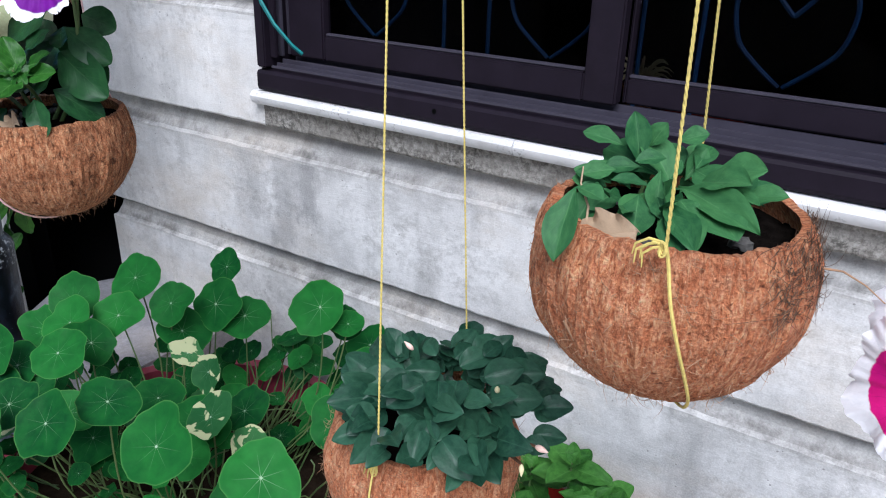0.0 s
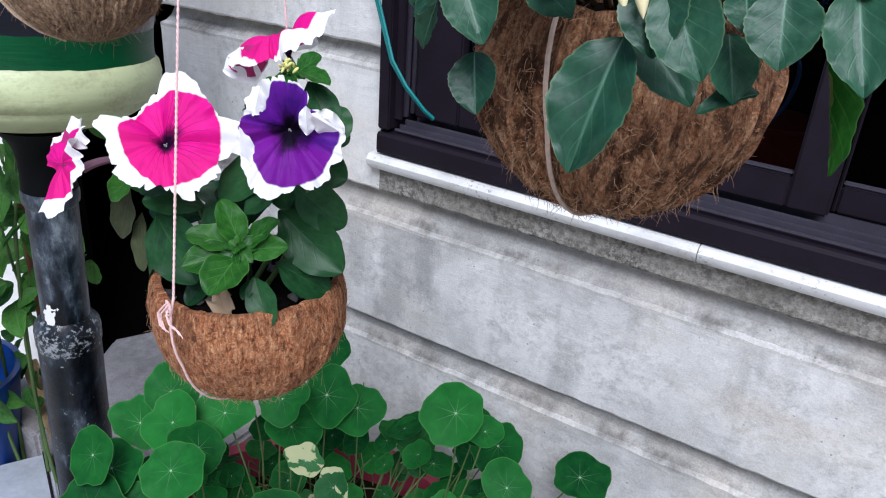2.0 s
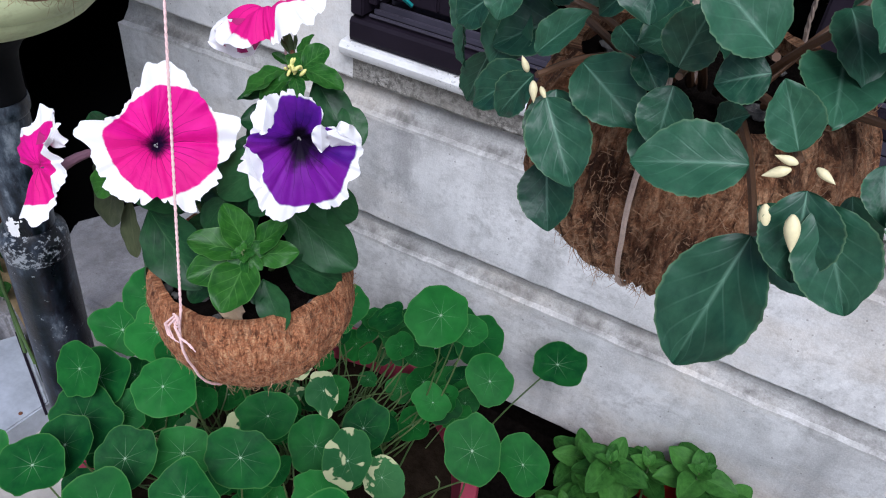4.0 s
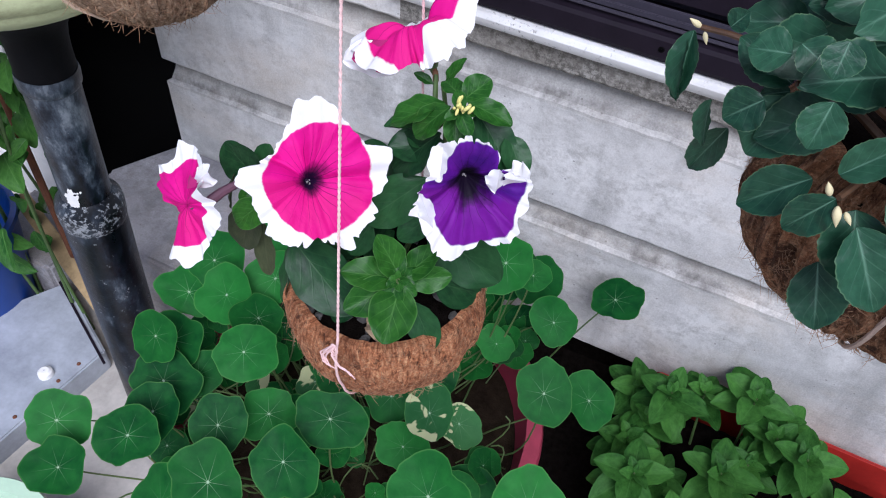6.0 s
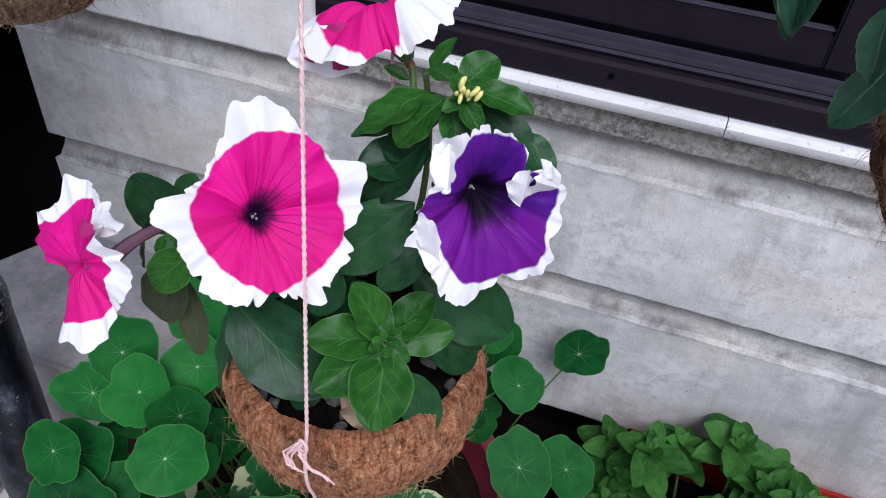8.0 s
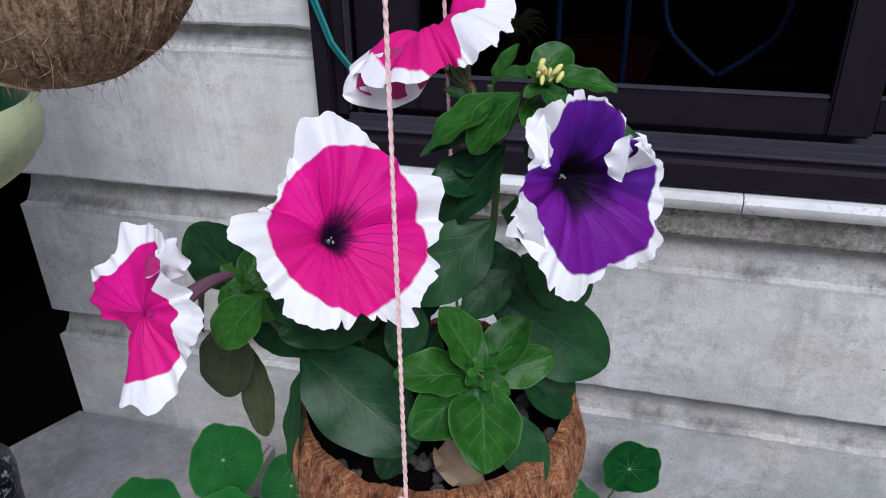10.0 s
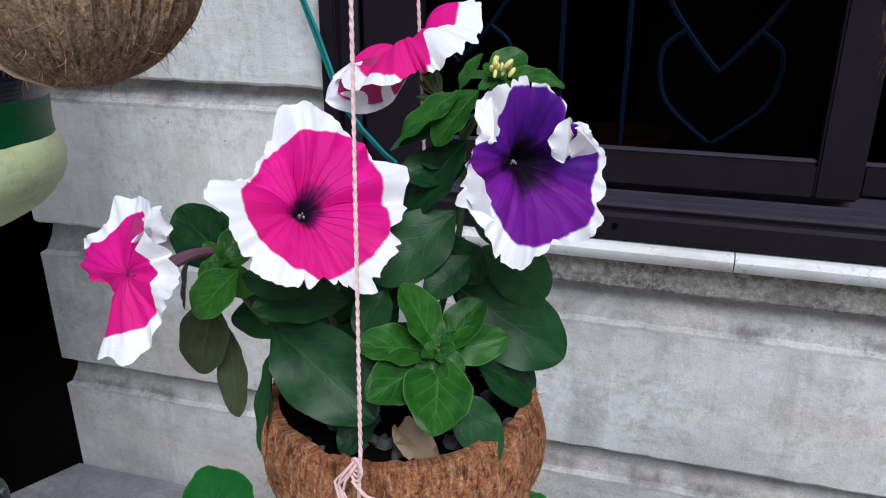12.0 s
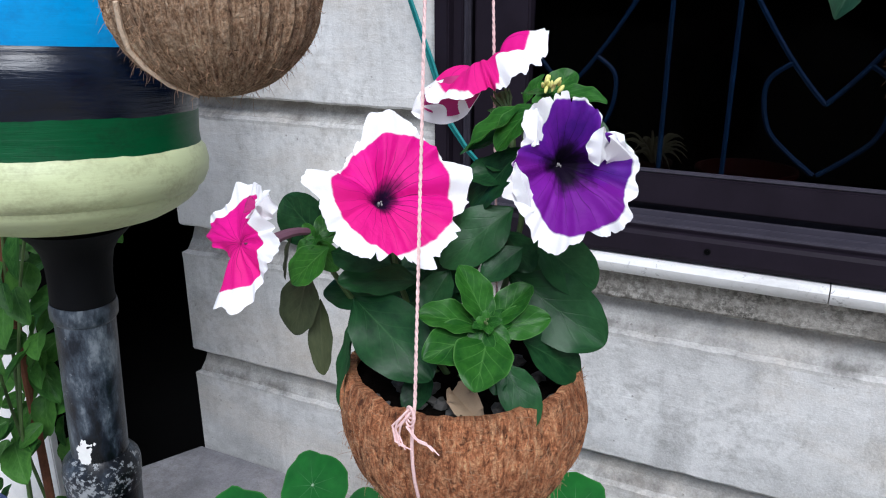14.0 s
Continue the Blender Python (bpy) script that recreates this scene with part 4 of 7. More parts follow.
def knot(pot, at, mat, size, tails):
    """A pulled knot of thin strands with frayed ends."""
    at = Vector(at)
    pts = []
    for k in range(4):
        for i in range(14):
            a = 2 * math.pi * i / 14 + k * 0.8
            pts.append(at + Vector((size * (0.55 + 0.12 * k) * math.cos(a), -0.0012 - 0.0006 * math.sin(a + k), size * (1.0 + 0.25 * k) * math.sin(a) * 0.9 - size * 0.5 * k)))
    tie = part("knot", tube(bmesh.new(), pts, 0.00045, 5), mat, pot, "knotted string")
    for t in tails:
        for dx in (-0.0005, 0.0005):
            part("string_end", tube(bmesh.new(), [at + Vector(p) + Vector((dx * (1 + 0.6 * i), 0.0003 * i, -dx)) for i, p in enumerate(t)], [0.0005, 0.0005, 0.00045, 0.00025][: len(t)], 5), mat, tie)


# pot with the petunias
CA, RA = (-0.628, 0.186, 1.214), 0.0615
pot_a = coconut_pot("red-brown coconut husk pot hung on pink string", CA, RA, 0.063, 0.023, M_HUSK_RED, 1.0, 1300, notch=0.002, rot=20, rough=0.0015, length=0.0028, stones=40)
hang(pot_a, M_STRING_P, ((-0.6485, 0.2165, HOOK_Z), (-0.6406, 0.2100, HOOK_Z)), ((-0.6212, 0.1220, 1.2455), (-0.6305, 0.2360, 1.243)), 0.00086, CA, RA, 0.063)
knot(pot_a, (-0.6215, 0.1195, 1.2455), M_STRING_P, 0.0024, (((0, -0.001, 0), (-0.004, -0.004, -0.006), (-0.006, -0.003, -0.012), (-0.003, -0.004, -0.018)), ((-0.001, -0.002, -0.008), (0.005, -0.005, -0.011), (0.010, -0.005, -0.012), (0.014, -0.006, -0.0145)), ((0, -0.001, 0), (-0.007, -0.003, -0.009), (-0.005, -0.004, -0.016), (0.0, -0.004, -0.017))))

part("hook_wire", tube(bmesh.new(), ((-0.6455, 0.2135, HOOK_Z - 0.002), (-0.6455, 0.2120, 1.835), (-0.6455, 0.200, 1.846), (-0.6455, 0.185, 1.8425)), 0.0014, 6), M_RUST, pot_a)

# pot beside the painted planter
CB = (-0.774, 0.193, 1.412)
pot_b = coconut_pot("tan coconut husk pot with torn fibres", CB, 0.0545, 0.0545, 0.020, M_HUSK_TAN, 4.0, 1200, length=0.0030, rough=0.003)
hang(pot_b, M_STRING_P, ((-0.774, 0.186, HOOK_Z), (-0.774, 0.184, HOOK_Z)), ((-0.790, 0.145, 1.432), (-0.760, 0.243, 1.432)), 0.00086, CB, 0.0545, 0.0545, False)
part("strand", tube(bmesh.new(), [Vector(CB) + Vector(p) for p in ((-0.0104, -0.0542, -0.0057), (-0.0128, -0.0511, -0.0175), (-0.0153, -0.0455, -0.0279), (-0.0124, -0.0402, -0.0363), (-0.0076, -0.0299, -0.0461), (-0.0022, -0.0161, -0.0531))], [0.0013, 0.0015, 0.0016, 0.0015, 0.0012, 0.0007], 6), M_CORD, pot_b, "pale loose strand of coir")

# pot with the trailing impatiens
CC = (-0.408, 0.186, 1.401)
pot_c = coconut_pot("shaggy dull brown coconut husk pot on brown cord", CC, 0.0580, 0.0580, 0.030, M_HUSK_DULL, 7.0, 3200, length=0.0027, spread=1.0, rough=0.0050)
hang(pot_c, M_STRING_B, ((-0.409, 0.184, HOOK_Z), (-0.409, 0.186, HOOK_Z)), ((-0.4117, 0.1250, 1.431), (-0.385, 0.240, 1.431)), 0.0011, CC, 0.0572, 0.0572)

# pot with the soft seedlings
CD = (-0.118, 0.144, 1.259)
pot_d = coconut_pot("wide red-brown coconut husk pot hung on yellow string", CD, 0.0556, 0.0545, 0.026, M_HUSK_ORANGE, 11.0, 1300, notch=0.004, rot=-30, rough=0.0016, length=0.0022)
hang(pot_d, M_STRING_Y, ((-0.119, 0.080, HOOK_Z), (-0.131, 0.108, HOOK_Z)), ((-0.106, 0.0890, 1.290), (-0.124, 0.196, 1.284)), 0.00070, CD, 0.0575, 0.0550, False)
part("string", tube(bmesh.new(), smooth_path(((-0.106, 0.0885, 1.290), (-0.1046, 0.0905, 1.2821), (-0.1010, 0.0872, 1.2697), (-0.0967, 0.0895, 1.2534), (-0.0936, 0.0972, 1.2362), (-0.0935, 0.1068, 1.2228), (-0.1000, 0.1260, 1.2075), (-0.1150, 0.1450, 1.2042)), 4), 0.00068, 6), M_STRING_Y, pot_d)
knot(pot_d, (-0.106, 0.0865, 1.291), M_STRING_Y, 0.0013, (((0, 0, 0), (-0.004, -0.002, -0.001), (-0.0075, -0.002, -0.004), (-0.0075, -0.002, -0.009)), ((0, 0, 0), (-0.004, -0.002, 0.001), (-0.008, -0.002, -0.002), (-0.0085, -0.002, -0.006))))
tagged(part("frayed_edge", fibres(0.0556, 0.0545, 0.028, 520, 61, 0.0055, 0.22, 0.002, (-0.60, 0.45)), M_FRAY, pot_d, "dark frayed husk at the rim", m=pose(*CD)), kind="stuff")
part("loose_strand", tube(bmesh.new(), [Vector(CD) + Vector(p) * 0.945 for p in ((-0.024, -0.0525, -0.012), (-0.015, -0.0475, -0.030), (0.0, -0.0405, -0.0405), (0.018, -0.033, -0.0415))], 0.0006, 5), M_FIBRE, pot_d)
part("twig", tube(bmesh.new(), [Vector(CD) + Vector(p) for p in ((0.056, -0.006, 0.016), (0.062, -0.006, 0.0165), (0.070, -0.008, 0.014), (0.077, -0.01, 0.010))], [0.0005, 0.0004, 0.0003, 0.0002], 5), M_FIBRE, pot_d)

part("hook_wire", tube(bmesh.new(), ((-0.125, 0.094, HOOK_Z - 0.002), (-0.125, 0.096, 1.835), (-0.125, 0.14, 1.85), (-0.125, 0.185, 1.8425)), 0.0014, 6), M_RUST, pot_d)

# low pot with the dark impatiens
CE = (-0.252, 0.168, 1.086)
pot_e = coconut_pot("red-brown coconut husk pot hung low on yellow string", CE, 0.0590, 0.0590, 0.030, M_HUSK_ORANGE, 15.0, 1000, rot=60, rough=0.0016, length=0.0036)
hang(pot_e, M_STRING_Y, ((-0.2805, 0.188, HOOK_Z), (-0.2705, 0.179, HOOK_Z)), ((-0.2475, 0.1175, 1.116), (-0.2525, 0.219, 1.116)), 0.00066, CE, 0.0590, 0.0590)
knot(pot_e, (-0.2475, 0.115, 1.116), M_STRING_Y, 0.0025, (((0, 0, 0), (-0.003, -0.002, -0.002), (-0.005, -0.002, -0.007), (-0.006, -0.002, -0.012)),))


# ---- leaves and flowers ----
def blade(width, shape="ovate", fold=0.12, curl=0.25, wave=0.03, seed=0, nx=8, ny=14):
    """A leaf of length 1 along y, upper side z, with midrib fold, curl and a wavy edge."""
    bm = bmesh.new()
    uvl = bm.loops.layers.uv.new("uv")
    rows, uvs = [], {}
    for j in range(ny + 1):
        t = 0.5 - 0.5 * math.cos(math.pi * j / ny)
        if shape == "ovate":
            w = math.sin(math.pi * t ** 0.86) ** 0.62 * (1 - 0.12 * t) if 0 < t < 1 else 0.0
        elif shape == "spatula":
            w = math.sin(math.pi * t ** 1.35) ** 0.8 if 0 < t < 1 else 0.0
        elif shape == "oval":
            w = (math.sin(math.pi * min(1.0, t ** 1.05)) ** 0.56 if t < 0.999 else 0.0) * (1 - 0.5 * max(0.0, 0.22 - t) / 0.22)
        else:
            w = math.sin(math.pi * t ** 0.92) ** 0.64 * (1 - 0.10 * t) * (1.04 - 0.22 * max(0.0, t - 0.80) / 0.20) if 0 < t < 1 else 0.0
        w = max(w, 0.05 if t < 0.12 else 0.004) * width / 2
        row = []
        for i in range(nx + 1):
            s = 2 * i / nx - 1
            z = fold * abs(s) * w * 2 - curl * t * t * 0.5 + wave * abs(s) ** 2 * math.sin(t * 17 + seed * 2.3 + s) * 0.8
            z += 0.02 * noise.noise(Vector((s * 1.5 + seed, t * 4, 0.3)))
            jag = 1 + 0.02 * math.sin(t * 75 + seed) * (abs(s) == 1)
            if shape == "toothed" and abs(s) == 1:
                # each tooth rises slowly and drops back
                jag = 1 + 0.055 * ((t * 11 + 0.3 * seed) % 1 - 0.5)
                z += 0.012 * math.sin(t * 40 + seed + s)
            v = bm.verts.new((s * w * jag, t, z))
            uvs[v] = (0.5 + 0.5 * s, t)
            row.append(v)
        rows.append(row)
    for a, b in zip(rows, rows[1:]):
        for i in range(nx):
            bm.faces.new((a[i], a[i + 1], b[i + 1], b[i]))
    for f in bm.faces:
        for lp in f.loops:
            lp[uvl].uv = uvs[lp.vert]
    return bm


def round_blade(seed, cup=0.10):
    """A nasturtium leaf of diameter 1: wavy round edge, stalk point off the middle."""
    bm = bmesh.new()
    uvl = bm.loops.layers.uv.new("uv")
    nu, nr = 36, 6
    centre = bm.verts.new((0, 0, 0))
    uvs, rings = {centre: (0.5, 0.5)}, []
    for j in range(1, nr + 1):
        t = j / nr
        ring = []
        for i in range(nu):
            a = 2 * math.pi * i / nu
            d = Vector((math.cos(a), math.sin(a), 0))
            r = 0.5 * (1 + 0.016 * math.cos(a * 9 + seed) + 0.28 * noise.noise(d * 1.1 + Vector((seed * 2.7, 0, 0))) + 0.05 * noise.noise(d * 3.5 + Vector((0, seed * 2.7, 0))))
            z = cup * t * t * (0.35 + 0.9 * noise.noise(d * 0.9 + Vector((0, seed * 1.9, 2)))) + 0.010 * math.cos(a * 9 + seed) * t * t
            v = bm.verts.new((r * t * d.x, r * t * d.y - 0.04 * t, z))
            uvs[v] = (0.5 + 0.5 * t * d.x, 0.5 + 0.5 * t * d.y)
            ring.append(v)
        rings.append(ring)
    for i in range(nu):
        bm.faces.new((centre, rings[0][i], rings[0][(i + 1) % nu]))
    for a, b in zip(rings, rings[1:]):
        for i in range(nu):
            bm.faces.new((a[i], b[i], b[(i + 1) % nu], a[(i + 1) % nu]))
    for f in bm.faces:
        for lp in f.loops:
            lp[uvl].uv = uvs[lp.vert]
    return bm


BLADES = {}


def blade_set(key, mat, width, shape, fold, curl, wave, count=5, ny=14):
    BLADES[key] = [mesh_of("leaf", blade(width, shape, fold, curl * (0.5 + 0.35 * k), wave, k * 1.7, 8, ny), mat) for k in range(count)]


for key, mat in (("pet", M_PETLEAF), ("pet_old", M_PETLEAF_OLD)):
    blade_set(key, mat, 1.0, "oval", 0.06, 0.22, 0.02, 5, 22)
blade_set("pet_young", M_PETLEAF_YOUNG, 1.0, "oval", 0.10, 0.30, 0.03, 5, 22)
blade_set("imp", M_IMPLEAF, 1.0, "toothed", 0.14, 0.22, 0.022, 5, 44)
blade_set("imp_lean", M_PETLEAF_YOUNG, 1.0, "toothed", 0.20, 0.30, 0.03, 5, 44)
blade_set("imp_dark", M_IMPLEAF_DARK, 1.0, "ovate", 0.16, 0.40, 0.03)
blade_set("dian", M_DIANLEAF, 1.0, "spatula", 0.12, 0.25, 0.02)
blade_set("mint", M_MINTLEAF, 1.0, "ovate", 0.10, 0.30, 0.03)
blade_set("vine", M_VINELEAF, 1.0, "ovate", 0.12, 0.3, 0.02)
ROUND = [mesh_of("leaf", round_blade(k * 1.3, 0.06 + 0.03 * (k % 3)), M_NAST) for k in range(7)]
ROUND_CREAM = [mesh_of("leaf", round_blade(k * 2.1 + 9, 0.10), M_NAST_CREAM) for k in range(3)]
leaf_rnd = random.Random(42)
FACING = Vector((0.30, -0.62, 0.72)).normalized()


def frame_from(pos, axis, normal, sx, sy, sz):
    y = Vector(axis).normalized()
    z = Vector(normal)
    z = (z - y * z.dot(y))
    z = z.normalized() if z.length > 1e-4 else y.orthogonal().normalized()
    x = y.cross(z)
    r = Matrix((x, y, z)).transposed().to_4x4()
    return Matrix.Translation(pos) @ r @ Matrix.Diagonal((sx, sy, sz, 1))


def face_frame(pos, axis, normal, sx, sy, sz):
    """Like frame_from, but the normal is kept and the axis gives way."""
    z = Vector(normal).normalized()
    y = Vector(axis)
    y = y - z * y.dot(z)
    y = y.normalized() if y.length > 1e-3 else z.orthogonal().normalized()
    x = y.cross(z)
    return Matrix.Translation(pos) @ Matrix((x, y, z)).transposed().to_4x4() @ Matrix.Diagonal((sx, sy, sz, 1))


def leaf(plant, key, base, tip, ratio, facing=None, label="", jitter=1.0):
    """A leaf from its base to its tip; ratio is width over length."""
    b, t = Vector(base), Vector(tip)
    ln = (t - b).length
    n = Vector(facing or FACING) + jitter * Vector((leaf_rnd.uniform(-0.25, 0.25), leaf_rnd.uniform(-0.25, 0.25), leaf_rnd.uniform(-0.2, 0.2)))
    ob = part("leaf", leaf_rnd.choice(BLADES[key][:2] if jitter < 1 else BLADES[key]), None, plant, label, m=frame_from(b, t - b, n, ln * ratio, ln, ln))
    return ob


def stem(plant, a, b, r0, r1, mat, sag=(0, 0, 0), name="stem"):
    pts = bow(a, b, sag, 7)
    return part(name, tube(bmesh.new(), pts, [r0 + (r1 - r0) * i / 7 for i in range(8)], 7), mat, plant)


def around(stops, deg):
    """Smooth value between (degrees, value) stops round a circle."""
    stops = sorted((d % 360, v) for d, v in stops)
    deg %= 360
    for (d0, v0), (d1, v1) in zip(stops, stops[1:] + [(stops[0][0] + 360, stops[0][1])]):
        for x in (deg, deg + 360):
            if d0 <= x <= d1:
                t = (x - d0) / max(d1 - d0, 1e-6)
                t = t * t * (3 - 2 * t)
                return v0 + (v1 - v0) * t
    return stops[0][1]


def bloom_mesh(seed, mat, outline, rim, lift, ruffle=0.05, throat=0.45, tears=1.0, swell=1.0, crest=((0, 0.0), (180, 0.0))):
    """A petunia trumpet opening to +z, throat at the origin. By degrees: outline is the edge's radius, rim where the white begins, lift how far the edge stands out of the throat's plane, crest how high the lobe arches on its way."""
    bm = bmesh.new()
    uvl = bm.loops.layers.uv.new("uv")
    nu, nr = 240, 34
    uvs, rings = {}, []
    for j in range(nr + 1):
        t = (j / nr) ** 1.10
        ring = []
        for i in range(nu):
            a = 2 * math.pi * i / nu
            deg = math.degrees(a)
            d = Vector((math.cos(a), math.sin(a), 0))
            tear = 0.05 * noise.noise(Vector((d.x * 5 + seed, d.y * 5, 1))) + 0.035 * noise.noise(Vector((d.x * 12 + seed, d.y * 12, 4)))
            tear += 0.012 * noise.noise(Vector((d.x * 30 + seed, d.y * 30, 6))) - 0.34 * max(0.0, noise.noise(Vector((d.x * 10 + seed, d.y * 10, 8))) - 0.36)
            edge = around(outline, deg)
            r = 0.03 + 0.97 * t
            r *= 1 + (edge - 1) * t ** 0.8 + tears * tear * t ** 5
            rho = r / max(0.2, around(rim, deg)) * 0.70
            z = -throat * math.exp(-r / 0.15) + around(lift, deg) * (1 - (1 - t) ** 2) ** swell + around(crest, deg) * math.sin(math.pi * t ** 0.8)
            far = max(0.0, t - 0.40) / 0.60
            z += far ** 1.6 * ruffle * (1.6 * noise.noise(Vector((d.x * 3.2 + seed, d.y * 3.2, 7))) + 1.6 * noise.noise(Vector((d.x * 6 + seed, d.y * 6, 9 + t))) + 0.7 * noise.noise(Vector((d.x * 11 + seed, d.y * 11, 3 + t * 2))))
            # creases where the five petals join
            z -= 0.055 * max(0.0, 1 - abs(((deg + 20 * seed) % 72) - 36) / 6) * t * (1 - 0.3 * t)
            z += 0.02 * math.cos(a * 5 + seed) * t * t + 0.035 * t * noise.noise(Vector((d.x * 3 * t + seed, d.y * 3 * t, 2)))
            v = bm.verts.new((r * d.x, r * d.y, z))
            uvs[v] = (0.5 + 0.5 * min(rho, 1.0) * d.x, 0.5 + 0.5 * min(rho, 1.0) * d.y)
            ring.append(v)
        rings.append(ring)
    for p, q in zip(rings, rings[1:]):
        for i in range(nu):
            bm.faces.new((p[i], p[(i + 1) % nu], q[(i + 1) % nu], q[i]))
    bm.faces.new(rings[0][::-1])
    for f in bm.faces:
        for lp in f.loops:
            lp[uvl].uv = uvs.get(lp.vert, (0.5, 0.5))
    return mesh_of("flower", bm, mat)


def bloom(plant, at, normal, up, radius, mat, label, seed, foot=None, dusky=False, flaps=(), **shape):
    m = face_frame(at, up, normal, radius, radius, radius)
    f = part("flower", bloom_mesh(seed, mat, **shape), None, plant, label, m=m)
    n = Vector(normal).normalized()
    back = Vector(at) - n * radius * (shape.get("throat", 0.45) + 0.05)
    bm = bmesh.new()
    tube(bm, [back + n * radius * 0.06, back - n * radius * 0.12, back - n * radius * 0.30], [radius * 0.08, radius * 0.085, radius * 0.05], 10)
    for k in range(5):
        a = 2 * math.pi * k / 5
        side = n.orthogonal().normalized()
        side = side * math.cos(a) + n.cross(side) * math.sin(a)
        tube(bm, [back - n * radius * 0.20 + side * radius * 0.06, back - n * radius * 0.05 + side * radius * 0.13, back + n * radius * 0.10 + side * radius * 0.17], [radius * 0.03, radius * 0.04, radius * 0.010], 5)
    part("calyx", bm, M_CALYX if dusky else M_STEM, f, "dusky purple calyx" if dusky else "green calyx")
    bm = bmesh.new()
    rnd = random.Random(int(seed * 10))
    for k in range(0 if dusky else 5):
        p = m @ Vector((rnd.uniform(-0.035, 0.035), rnd.uniform(-0.045, 0.02), -0.60 * shape.get("throat", 0.45) + rnd.uniform(-0.04, 0.04)))
        bmesh.ops.create_icosphere(bm, subdivisions=1, radius=radius * rnd.uniform(0.010, 0.017), matrix=Matrix.Translation(p) @ Matrix.Diagonal((1, 1, 1.6, 1)))
    if not dusky:
        part("stamen", bm, M_STAMEN, f, "pale grey anthers")
    # rolled lobes: (from degrees, radius, height) to the same, and width
    for k, (a0, r0, h0, a1, r1, h1, w) in enumerate(flaps):
        p, q = (m @ Vector((r * math.cos(radians(d)), r * math.sin(radians(d)), h)) for d, r, h in ((a0, r0, h0), (a1, r1, h1)))
        ln = (q - p).length
        part("rolled_lobe", blade(1.0, "oval", -0.30, 0.45, 0.09, seed + k * 2.1, 14, 18), M_PETAL_WHITE, f, "white rolled petal lobe", m=frame_from(p, q - p, n, w * radius, ln, ln))
    if foot is not None:
        pts = bow(back - n * radius * 0.28, foot, (0, 0, 0.003), 6)
        part("flower_stalk", tube(bmesh.new(), pts, [0.0030 - 0.0014 * i / 6 if dusky else 0.0013 + 0.0004 * i / 6 for i in range(7)], 8), M_CALYX if dusky else M_STEM_RED, f)
    return f


EVEN_LIFT = ((0, 0.22), (90, 0.28), (180, 0.20), (270, 0.26))
FIVE_LOBES = ((0, 1.0), (36, 0.84), (72, 1.0), (108, 0.86), (144, 1.0), (180, 0.86), (216, 1.0), (252, 0.86), (288, 1.0), (324, 0.86))
EVEN_RIM = ((0, 0.70), (36, 0.62), (72, 0.72), (108, 0.62), (180, 0.66), (252, 0.64), (300, 0.72))


# ---- petunia ----
petunia = thing("petunia_plant", "petunia in full bloom with magenta, purple and white flowers", "flowering plant", (-0.628, 0.186, 1.235))


